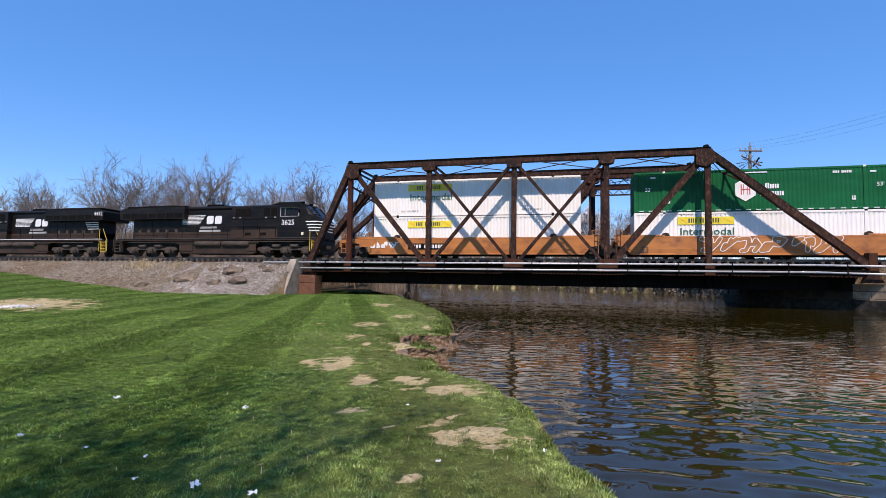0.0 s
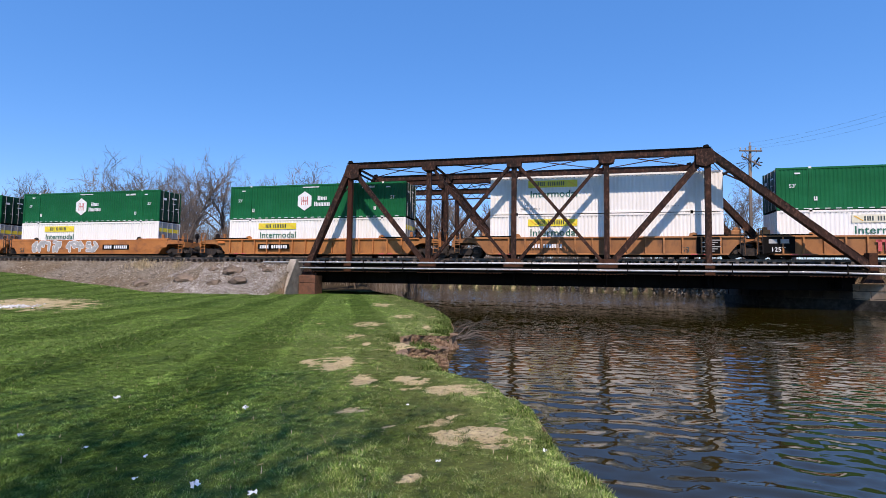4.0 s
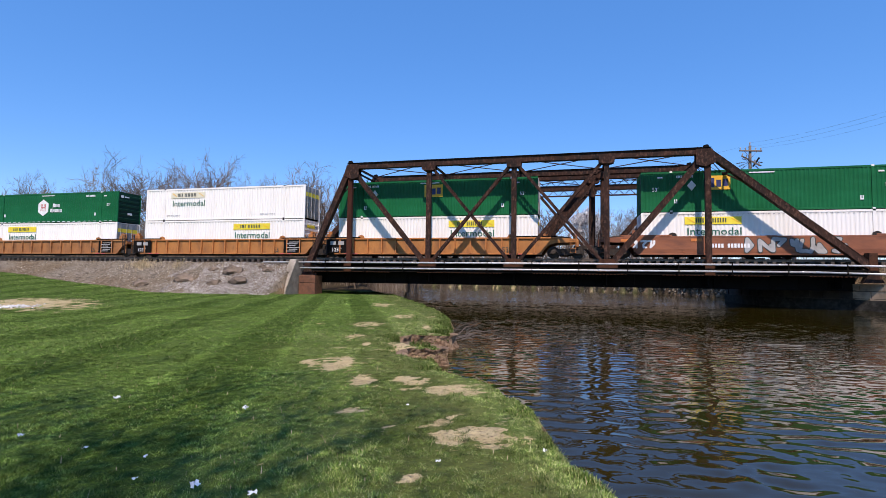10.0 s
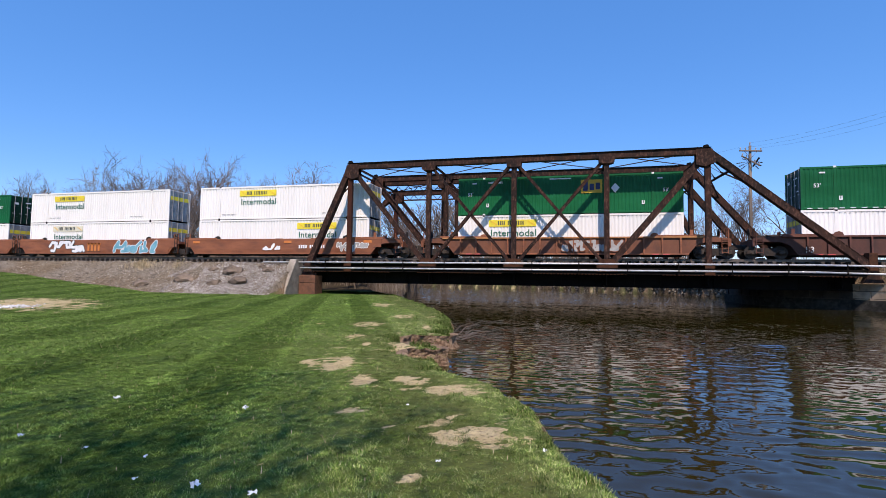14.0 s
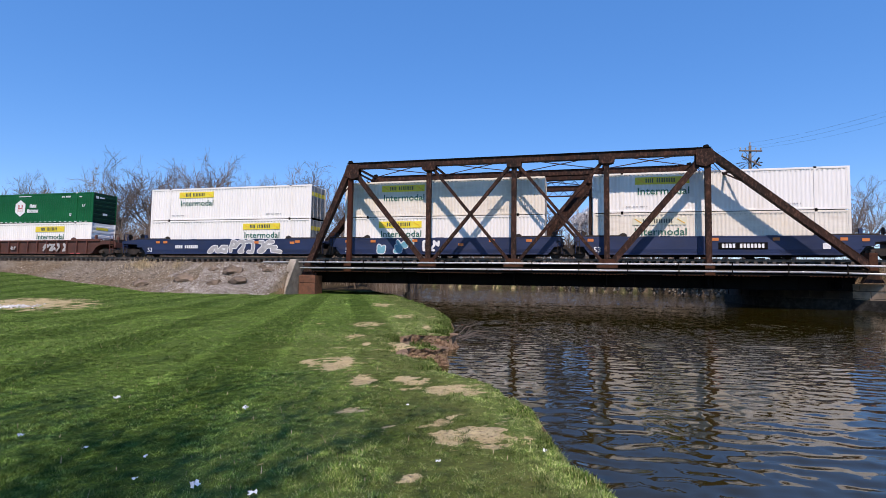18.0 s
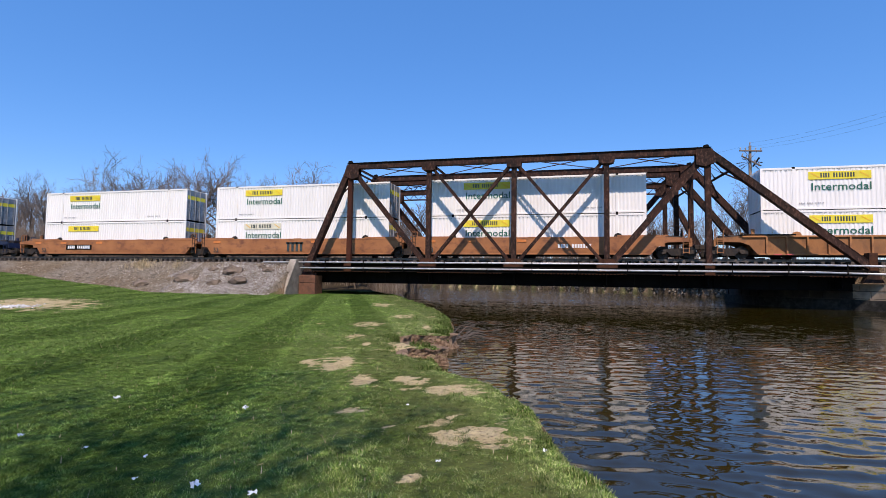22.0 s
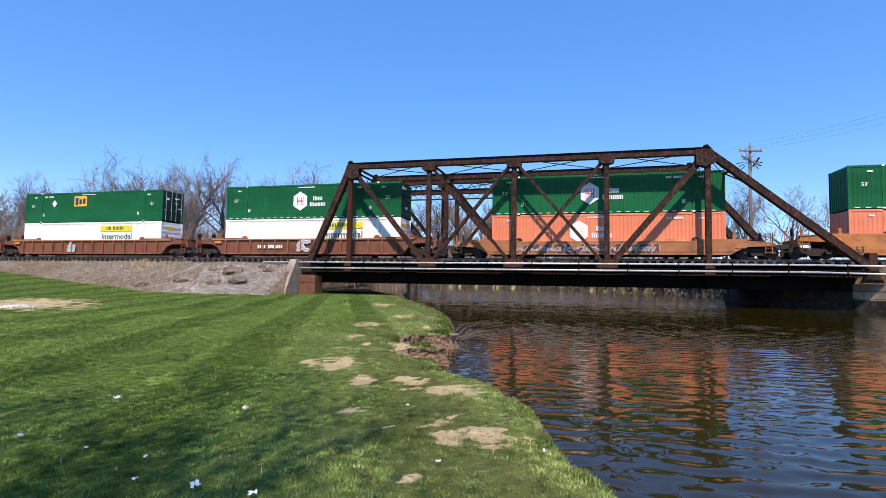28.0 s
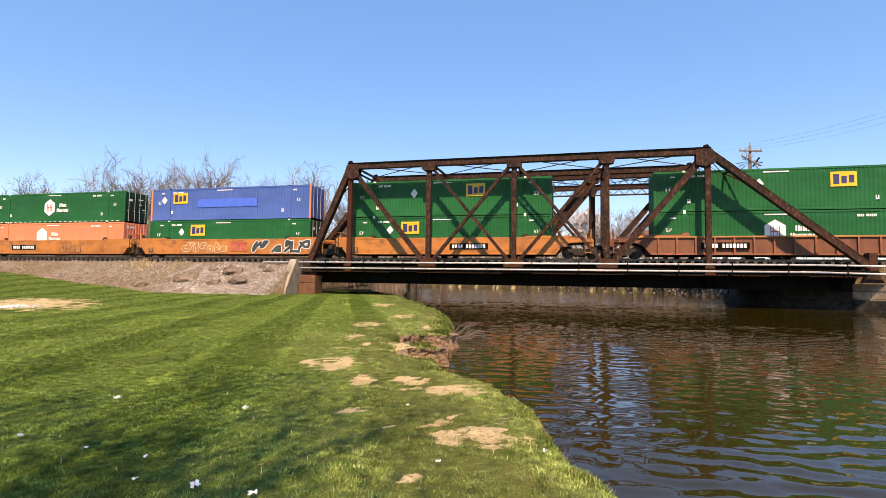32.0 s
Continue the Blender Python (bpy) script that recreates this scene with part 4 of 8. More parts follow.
def gold(c, x, z, shade="mark_gold"):
    p = stick(c, "sign_panel", bars([(0, 1.5, 0, 0.98)], shade, "gold"), x, z, "gold sign panel" if shade == "mark_gold" else "faded pale sign panel")
    tagged(part("sign_mark", bars([(0.16, 0.50, 0.16, 0.82), (0.62, 0.92, 0.2, 0.68), (1.04, 1.34, 0.24, 0.74)], "mark_navy", "gold"), None, p), kind="stuff").location = (0, -0.014, 0)


def ribbed_end(s, x, d):
    """A pressed end wall with upright ribs, one sheet."""
    ys, xs = [], []
    for k in range(8):
        y = -CW + 0.06 + k * (2 * CW - 0.12) / 8
        for f, o in ((0.0, 0.0), (0.15, d), (0.55, d), (0.7, 0.0)):
            ys.append(y + f * (2 * CW - 0.12) / 8), xs.append(x + o)
    ys.append(CW - 0.06), xs.append(x)
    m = len(ys)
    return s.add([(u, y, z) for z in (0.04, CH - 0.03) for u, y in zip(xs, ys)], [(i + 1, i, m + i, m + i + 1) for i in range(m - 1)])


def slatted_end(s):
    """A rear wall with six proud level slats, one sheet."""
    zs, xs = [0.04], [CL - 0.06]
    for k in range(6):
        z = 0.2 + 0.43 * k
        zs += [z, z + 0.03, z + 0.2, z + 0.23]
        xs += [CL - 0.06, CL - 0.012, CL - 0.012, CL - 0.06]
    zs.append(CH - 0.03), xs.append(CL - 0.06)
    m = len(zs)
    return s.add([(u, y, z) for y in (-CW + 0.05, CW - 0.05) for u, z in zip(xs, zs)], [(i, i + 1, m + i + 1, m + i) for i in range(m - 1)])


def container(colour, marks, ends="doors", accent=None, upper=False):
    """A 53 foot container, its left near foot line at x = 0, standing on z = 0."""
    words = {"white": "white corrugated container with yellow sign", "cream": "cream-white corrugated container with yellow sign",
             "green": "dark green corrugated container with white markings", "orange": "orange corrugated container with white badge",
             "blue": "faded blue corrugated container with gold sign"}
    c = thing("shipping_container", words[colour] + (" stacked on another" if upper else " in a well car"), "container", "double-stacked containers")
    side = corrugated(colour)
    part("side_panel", side, None, c)
    part("side_panel", mirror(side, "side"), None, c)
    part("roof", container_part("roof", colour, lambda s: s.box(0.1, CL - 0.1, -CW + 0.05, CW - 0.05, CH - 0.06, CH - 0.02)), None, c)
    part("floor", container_part("floor", "black_steel", lambda s: s.box(0.1, CL - 0.1, -CW + 0.05, CW - 0.05, 0.05, 0.14)), None, c)
    for sy in (-1, 1):
        y0, y1 = sorted((sy * CW, sy * (CW - 0.06)))
        part("top_rail", container_part("top_rail%d" % sy, colour, lambda s: s.box(0.1, CL - 0.1, y0, y1, CH - 0.14, CH, 0.012)), None, c)
        part("bottom_rail", container_part("bottom_rail%d" % sy, colour, lambda s: s.box(0.1, CL - 0.1, y0, y1, 0.03, 0.17, 0.012)), None, c)
        for x in (0.0, 1.92, CL - 2.08, CL - 0.16):
            edge = x < 0.1 or x > CL - 0.2
            post = container_part("post%d%.1f" % (sy, x), accent if accent and edge else colour, lambda s: s.box(x, x + 0.16, sy * CW - 0.012 if sy < 0 else sy * (CW - 0.07), sy * (CW - 0.07) if sy < 0 else sy * CW + 0.012, 0.0, CH))
            part("corner_post" if edge else "lifting_post", post, None, c)
        for x in (1.92, CL - 2.08):
            for z in (-0.005, CH - 0.09):
                cast = container_part("casting%d" % sy, "mark_white" if colour == "green" else "black_steel", lambda s: s.box(0, 0.17, min(sy * 1.12, sy * 1.31), max(sy * 1.12, sy * 1.31), 0, 0.12))
                part("casting", cast, None, c).location = (x, 0, z)
    # front end, ribbed, where the doors are at the other end
    flip = ends != "doors"
    if not flip:
        part("end_panel", container_part("end_panel", colour, lambda s: ribbed_end(s, 0.05, -0.04)), None, c)
    # rear end: doors with lock rods, or a ribbed panel
    # green ends take the darkened green, which stands for their shade
    rear = "door_metal" if colour in ("white", "cream") else "green_shaded" if colour == "green" else colour
    if ends == "ribs":
        part("end_panel", container_part("rear_ribs", rear, lambda s: ribbed_end(s, CL - 0.06, 0.05)), None, c)
        part("end_badge", container_part("end_badge", "mark_white", lambda s: s.box(CL - 0.008, CL + 0.002, -0.7, -0.25, 1.5, 1.95).box(CL - 0.008, CL + 0.002, -0.15, 0.5, 1.6, 1.8)), None, c)
    elif ends == "slats":
        if colour == "green":
            part("end_badge", container_part("end_badge", "mark_white", lambda s: s.box(CL - 0.015, CL - 0.004, -1.0, -0.72, 2.3, 2.55).box(CL - 0.015, CL - 0.004, -0.6, -0.1, 2.36, 2.48).box(CL - 0.015, CL - 0.004, -0.2, 0.3, 0.75, 0.95)), None, c)
        else:
            part("end_badge", container_part("end_badge", "mark_yellow", lambda s: s.box(CL - 0.015, CL - 0.004, -0.8, 0.5, 2.2, 2.45)), None, c, "yellow end sign")
        part("end_panel", container_part("rear_slats", rear if colour == "green" else colour, lambda s: slatted_end(s)), None, c)
    at = pose(CL, 0, 0, 0, 0, 180) if flip else pose(0, 0, 0)
    for k in (-1, 1):
        y0, y1 = (-CW + 0.06, -0.02) if k < 0 else (0.02, CW - 0.06)
        d = part("door", container_part("door%d" % k, rear, lambda s: s.box(CL - 0.08, CL - 0.04, y0, y1, 0.12, CH - 0.08) and [s.box(CL - 0.05, CL - 0.015, y0 + 0.06, y1 - 0.06, 0.28 + 0.5 * q, 0.5 + 0.5 * q) for q in range(5)] and s), None, c)
        d.matrix_basis = at
        for q in (0.3, 0.85):
            y = y0 + (y1 - y0) * q
            part("lock_rod", container_part("rod%.2f" % y, "mark_grey", lambda s: s.tube((CL + 0.005, y, 0.1), (CL + 0.005, y, CH - 0.06), 0.022, 6) and s.box(CL - 0.01, CL + 0.02, y - 0.18, y + 0.05, 1.05, 1.12)), None, d)
    if colour in ("white", "cream"):
        part("door_sign", container_part("door_sign", "mark_yellow", lambda s: s.box(CL - 0.012, CL - 0.008, -CW + 0.12, CW - 0.12, 1.95, 2.3)), None, c, "yellow sign strip").matrix_basis = at
    for m in marks:
        if m[0] == "sign":
            sign(c, m[1], 2.02, *m[2:])
        elif m[0] == "hub":
            hub(c, m[1], 1.48 if len(m) < 3 else 1.6, len(m) > 2)
        elif m[0] == "gold":
            gold(c, m[1], 1.52, *m[3:])
        elif m[0] == "patch":
            stick(c, "painted_patch", bars([(0, 6.0, 0, 0.72)], "mark_blue", "patch"), m[1], 1.15, "bright blue painted patch")
    if colour in ("green", "blue", "orange"):
        size = lettering("53'", 0.36, M["mark_white"], "w")
        if colour != "orange":
            stick(c, "size_mark", size, 0.75, 1.5)
            stick(c, "size_mark", size, CL - 1.35, 1.5)
        code = bars([(0.1 * i, 0.1 * i + 0.07, 0, 0.16) for i in range(11) if i != 4], "mark_white", "code")
        stick(c, "code_mark", code, 12.35 if any(m[0] == "hub" for m in marks) else 2.35, 2.42)
        stick(c, "code_mark", bars([(0, 1.55, 0, 0.075)], "mark_white", "strip"), 6.95, 2.60)
        stick(c, "code_mark", bars([(0, 0.2, 0, 0.08), (0, 0.07, 0.08, 0.28), (0.13, 0.2, 0.08, 0.28)], "mark_white", "tag"), 2.2, 0.62)
        stick(c, "code_mark", bars([(0, 0.2, 0, 0.08), (0, 0.07, 0.08, 0.28), (0.13, 0.2, 0.08, 0.28)], "mark_white", "tag"), CL - 2.75, 0.62)
        stick(c, "code_mark", bars([(0, 0.34, 0, 0.1)], "mark_white", "dash1"), 1.1, 2.42)
        stick(c, "code_mark", bars([(0, 0.34, 0, 0.1)], "mark_white", "dash1"), CL - 1.7, 2.42)
        if colour == "green":
            part("door_mark", container_part("door_mark", "mark_white", lambda s: s.box(CL - 0.01, CL + 0.002, 0.2, 0.75, 2.2, 2.3).box(CL - 0.01, CL + 0.002, 0.25, 0.6, 1.75, 1.82).box(CL - 0.01, CL + 0.002, 0.65, 1.0, 1.3, 1.36).box(CL - 0.01, CL + 0.002, -0.9, -0.5, 2.0, 2.2)), None, c).matrix_basis = at
        if any(m[0] == "gold" for m in marks):
            dia = cached("diamond", lambda: Shape().slab([(0, -0.36), (0.3, 0), (0, 0.36), (-0.3, 0)], -0.01, 0).mesh("diamond_mark", M["mark_white"]))
            stick(c, "diamond_mark", dia, marks[0][1] + (marks[0][2] if len(marks[0]) > 2 else -0.95 if marks[0][1] < 6 else -4.2), 1.85)
        else:
            dashes = bars([(0.35 + 0.62 * i, 0.35 + 0.62 * i + 0.3, 0, 0.05) for i in range(25)], "mark_white", "dash")
            stick(c, "reflector_strip", dashes, 0.0, 0.07, y=-CW - 0.004)
    else:
        small = bars([(0.09 * i, 0.09 * i + 0.06, 0, 0.07) for i in range(16) if i % 5 != 4], "mark_grey", "small")
        stick(c, "code_mark", small, 2.3, 0.42)
        stick(c, "code_mark", small, 11.9, 0.42)
        holes = bars([(0.3 + 0.31 * i, 0.38 + 0.31 * i, 0, 0.04) for i in range(50)], "mark_grey", "holes")
        stick(c, "rail_mark", holes, 0.0, CH - 0.2, y=-CW - 0.002)
    return c


def truck(parent, x):
    """Two-axle freight truck under a car end."""
    t = part("truck", cached("truck", lambda: [Shape().box(-0.2, 0.2, -1.05, 1.05, 0.35, 0.62, 0.04)][0].slab(
        [(-1.25, 0.36), (-1.2, 0.55), (-0.75, 0.72), (0.75, 0.72), (1.2, 0.55), (1.25, 0.36), (0.95, 0.34), (0.65, 0.5), (0.4, 0.22), (-0.4, 0.22), (-0.65, 0.5), (-0.95, 0.34)], -1.12, -0.98).slab(
        [(-1.25, 0.36), (-1.2, 0.55), (-0.75, 0.72), (0.75, 0.72), (1.2, 0.55), (1.25, 0.36), (0.95, 0.34), (0.65, 0.5), (0.4, 0.22), (-0.4, 0.22), (-0.65, 0.5), (-0.95, 0.34)], 0.98, 1.12).mesh("truck", M["grime"])), None, parent, "grimy steel truck")
    t.location = (x, 0, 0)
    wheels = cached("wheelset", lambda: Shape().tube((0, -0.82, 0.45), (0, -0.69, 0.45), 0.45, 20).tube((0, 0.69, 0.45), (0, 0.82, 0.45), 0.45, 20).tube((0, -0.7, 0.45), (0, 0.7, 0.45), 0.08, 8)
                    .tube((0, -1.14, 0.45), (0, -0.82, 0.45), 0.12, 8).tube((0, 0.82, 0.45), (0, 1.14, 0.45), 0.12, 8).mesh("wheelset", M["wheel"]))
    for k in (-0.88, 0.88):
        part("wheelset", wheels, None, t).location = (k, 0, 0)
    spring = cached("springs", lambda: Shape().tube((-0.12, -1.04, 0.26), (-0.12, -1.04, 0.5), 0.09, 8).tube((0.12, -1.04, 0.26), (0.12, -1.04, 0.5), 0.09, 8).mesh("spring", M["wheel"]))
    part("spring", spring, None, t)
    cap = cached("bearing_cap", lambda: Shape().tube((0, -1.2, 0.45), (0, -1.1, 0.45), 0.13, 10).box(-0.17, 0.17, -1.16, -1.1, 0.34, 0.6, 0.02).mesh("bearing_cap", M["loco_dust"]))
    for k in (-0.88, 0.88):
        part("bearing_cap", cap, None, t).location = (k, 0, 0)
    part("brake_beam", cached("brake_beam", lambda: Shape().box(-0.35, -0.28, -0.9, 0.9, 0.3, 0.42).box(0.28, 0.35, -0.9, 0.9, 0.3, 0.42).box(-0.4, -0.3, -0.95, -0.75, 0.3, 0.6).mesh("brake_beam", M["grime"])), None, t)
    return t


def graffiti(c, x0, width, z0, height, seed, fill, line, label):
    """Overlapping slanted spray-painted strokes, unreadable."""
    rg = random.Random(seed)
    s, o = Shape(), Shape()
    n = max(2, round(width / (height * 0.8)))
    w = width / n
    for i in range(n):
        lean = rg.uniform(-0.05, 0.2)
        node = [[(x0 + (i + 0.12 + 0.42 * u + rg.uniform(-0.08, 0.08)) * w + lean * 0.5 * v * height, z0 + (0.12 + 0.38 * v + rg.uniform(-0.06, 0.06)) * height) for v in range(3)] for u in range(3)]
        path = [(rg.randrange(3), rg.choice((0, 2)))]
        while len(path) < 6:
            u, v = path[-1]
            step = rg.choice([(1, 0), (-1, 0), (0, 1), (0, -1), (1, 1), (-1, -1), (1, -1)])
            q = (u + step[0], v + step[1])
            if 0 <= q[0] < 3 and 0 <= q[1] < 3 and q != path[max(0, len(path) - 2)]:
                path.append(q)
        t = 0.23 * height
        y = -1.520 - 0.0006 * i
        for k, (p, q) in enumerate(zip(path, path[1:])):
            a, b = node[p[0]][p[1]], node[q[0]][q[1]]
            e = 0.0001 * k
            o.beam((a[0], y - e, a[1]), (b[0], y - e, b[1]), 0.002, t * 1.45, c=0.0004)
            s.beam((a[0], y - 0.006 - e, a[1]), (b[0], y - 0.006 - e, b[1]), 0.002, t, c=0.0004)
            for r in (a, b):
                ring = [(r[0] + 0.5 * t * math.cos(j), r[1] + 0.5 * t * math.sin(j)) for j in (0, 0.9, 1.8, 2.7, 3.6, 4.5, 5.4)]
                s.slab(ring, y - 0.0075 - e, y - 0.006 - e)
                ring = [(r[0] + 0.72 * t * math.cos(j), r[1] + 0.72 * t * math.sin(j)) for j in (0, 0.9, 1.8, 2.7, 3.6, 4.5, 5.4)]
                o.slab(ring, y - 0.0012 - e, y - e)
    g = tagged(part("graffiti", s, M[fill], c, label), kind="stuff")
    tagged(part("graffiti_outline", o, M[line], g), kind="stuff")


def well_car(colour, style, left, right, extra=()):
    """One well of a double-stack car; x = 0 at the container's left end. left, right: coupler or joint."""
    names = {"tan": "orange-tan", "tan_dull": "weathered tan", "brown": "reddish brown", "darkbrown": "dark brown", "rustbrown": "rusty tan", "navy": "navy blue"}
    c = thing("well_car", names[colour] + (" ribbed-side" if style == "ribbed" else " smooth-side") + " intermodal well car on the track", "freight car", "well cars of the train")
    mtl = M[colour]
    top = 1.52 if style != "low" else 1.20
    xl, xr = -2.9 if left == "coupler" else -1.35, CL + 2.9 if right == "coupler" else CL + 1.35
    out = [(xl, top - 0.34), (-1.3, top - 0.40), (-0.75, top - 0.62), (-0.25, 0.27), (CL + 0.25, 0.27), (CL + 0.75, top - 0.62), (CL + 1.3, top - 0.40), (xr, top - 0.34),
           (xr, top - 0.12), (CL + 1.5, top), (-1.5, top), (xl, top - 0.12)]
    if left != "coupler":
        out[1], out[10] = (-1.1, top - 0.4), (-1.2, top)
    if right != "coupler":
        out[6], out[9] = (CL + 1.1, top - 0.4), (CL + 1.2, top)
    for sy in (-1, 1):
        y0, y1 = sorted((sy * 1.46, sy * 1.40)) if style != "ribbed" else sorted((sy * 1.40, sy * 1.35))
        s = Shape().slab(out, y0, y1)
        if style != "ribbed":
            # upper panel proud, lower panel folded inwards
            mid = 0.42 * top
            s.box(-1.15, CL + 1.15, min(sy * 1.46, sy * 1.505), max(sy * 1.46, sy * 1.505), mid + 0.2, top - 0.05)
            s.box(-0.45, CL + 0.45, min(sy * 1.46, sy * 1.505), max(sy * 1.46, sy * 1.505), mid, mid + 0.2)
            x0, x1 = -0.3, CL + 0.3
            v = [(x, sy * y, z) for x in (x0, x1) for y, z in ((1.505, mid), (1.465, 0.30), (1.45, 0.30), (1.45, mid))]
            s.add(v, [(0, 1, 2, 3), (7, 6, 5, 4), (0, 4, 5, 1), (1, 5, 6, 2), (2, 6, 7, 3), (3, 7, 4, 0)])
        side = part("side_sill", s, mtl if style != "ribbed" else M[colour + "_web"], c)
        e0, e1 = sorted((sy * 1.515, sy * 1.36))
        part("top_chord", Shape().box(-1.2, CL + 1.2, e0, e1, top - 0.09, top + 0.03, 0.015), M["tan_dull"] if colour == "brown" and style == "ribbed" else mtl, side)
        part("bottom_chord", Shape().box(-0.25, CL + 0.25, e0, e1, 0.24, 0.34, 0.015), mtl, side)
        if style == "ribbed":
            rib = cached(("rib", colour, sy), lambda: Shape().box(-0.05, 0.05, min(sy * 1.55, sy * 1.39), max(sy * 1.55, sy * 1.39), 0.33, 1.44).mesh("rib", mtl))
            for k in range(14):
                part("rib", rib, None, side).location = (0.25 + k * (CL - 0.5) / 13, 0, 0)
            if sy < 0:
                for x in (0.9, 1.6, CL - 1.9, CL - 1.2):
                    part("reflector", bars([(-0.22, 0.22, 0, 0.07)], "mark_red", "redrefl"), None, side).location = (x, -1.518, 0.25)
        elif sy < 0:
            for x in (2.6, CL - 4.2):
                part("pocket_frame", Shape().beam((x, -1.5, 0.62), (x + 0.2, -1.485, 0.38), 0.03, 0.04).beam((x + 1.6, -1.5, 0.62), (x + 1.4, -1.485, 0.38), 0.03, 0.04).box(x + 0.2, x + 1.4, -1.495, -1.465, 0.36, 0.40), mtl, side)
            for k in range(5):
                part("side_bracket", Shape().box(1.2 + 3.3 * k, 1.9 + 3.3 * k, -1.53, -1.48, top + 0.02, top + 0.05), mtl, side)
    for a in (0.0, CL):
        k = -1 if a == 0 else 1
        kind = left if a == 0 else right
        reach = 2.9 if kind == "coupler" else 1.35
        x0, x1 = sorted((a + k * 0.15, a + k * reach))
        part("end_platform", Shape().box(x0, x1, -1.38, 1.38, top - 0.36, top - 0.26).box(min(a + k * 0.15, a + k * 0.3), max(a + k * 0.15, a + k * 0.3), -1.38, 1.38, 0.3, top - 0.05), mtl, c)
        for y0, y1 in ((-1.50, -1.34), (1.34, 1.50)):
            part("cover_plate", Shape().box(min(a + k * 1.4, a - k * 2.0), max(a + k * 1.4, a - k * 2.0), y0, y1, top + 0.028, top + 0.13, 0.012), M["black_steel"] if style == "ribbed" and colour[:3] == "tan" else mtl if colour != "navy" else M["grime"], c)
        if kind == "coupler":
            truck(c, a + k * 2.0)
            part("coupler", Shape().box(min(a + k * 2.6, a + k * 3.55), max(a + k * 2.6, a + k * 3.55), -0.12, 0.12, 0.72, 1.0, 0.03).box(min(a + k * 3.3, a + k * 3.6), max(a + k * 3.3, a + k * 3.6), -0.2, 0.2, 0.66, 1.04, 0.05), M["grime"], c)
            part("end_beam", Shape().box(min(a + k * 2.8, a + k * 2.95), max(a + k * 2.8, a + k * 2.95), -1.38, 1.38, 0.85, top - 0.2), mtl, c)
            for y in (-1.35, 0.9):
                s = Shape()
                for q in (y, y + 0.45):
                    s.tube((a + k * 2.8, q, top - 0.3), (a + k * 2.8, q, top + 0.56), 0.025, 6)
                s.tube((a + k * 2.8, y - 0.02, top + 0.55), (a + k * 2.8, y + 0.47, top + 0.55), 0.025, 6)
                part("end_railing", s, mtl, c)
            ld = Shape()
            for x in (2.35, 2.75):
                ld.box(a + k * x - 0.02, a + k * x + 0.02, -1.46, -1.42, 0.35, top + 0.42)
            for q in range(5):
                ld.box(min(a + k * 2.35, a + k * 2.75), max(a + k * 2.35, a + k * 2.75), -1.455, -1.425, 0.4 + 0.3 * q, 0.43 + 0.3 * q)
            part("ladder", ld, mtl, c)
            for gy in (-1.3, 1.15):
                part("guide_post", Shape().box(a + k * 0.5 - 0.1, a + k * 0.5 + 0.1, gy, gy + 0.15, top, top + 0.5, 0.02), mtl, c)
            part("air_reservoir", Shape().tube((a + k * 1.1, -0.75, top - 0.05), (a + k * 1.9, -0.75, top - 0.05), 0.2, 10), M["grime"], c)
            part("brake_hose", Shape().tube((a + k * 2.95, -0.35, 0.8), (a + k * 3.2, -0.3, 0.5), 0.03, 6).tube((a + k * 3.2, -0.3, 0.5), (a + k * 3.5, -0.25, 0.52), 0.03, 6), M["black_steel"], c)
            w = part("brake_wheel", Shape().tube((a + k * 2.6, 0.55, top + 0.45), (a + k * 2.66, 0.55, top + 0.45), 0.27, 14).box(a + k * 2.6 - 0.06, a + k * 2.6 + 0.06, 0.47, 0.63, top - 0.3, top + 0.45), M["grime"], c)
            part("brake_rigging", Shape().box(min(a + k * 1.7, a + k * 2.4), max(a + k * 1.7, a + k * 2.4), -0.5, 0.3, top - 0.26, top + 0.12, 0.05).tube((a + k * 1.0, -1.0, top - 0.2), (a + k * 2.7, -1.0, top - 0.12), 0.04, 6)
                 .tube((a + k * 2.9, -0.5, 0.75), (a + k * 3.5, -0.45, 0.45), 0.035, 6), M["grime"], c)
        else:
            part("joint_casting", Shape().box(min(a + k * 1.2, a + k * 1.62), max(a + k * 1.2, a + k * 1.62), -0.5, 0.5, 0.62, 1.05, 0.08), M["grime"], c)
            part("ladder", Shape().box(a + k * 1.25 - 0.02, a + k * 1.25 + 0.02, -1.42, -1.38, 0.3, 2.05).box(a + k * 0.8 - 0.02, a + k * 0.8 + 0.02, -1.42, -1.38, 1.4, 2.05)
                 .box(min(a + k * 0.8, a + k * 1.25), max(a + k * 0.8, a + k * 1.25), -1.42, -1.38, 2.0, 2.05).box(min(a + k * 0.8, a + k * 1.25), max(a + k * 0.8, a + k * 1.25), -1.42, -1.38, 1.7, 1.74), mtl, c)
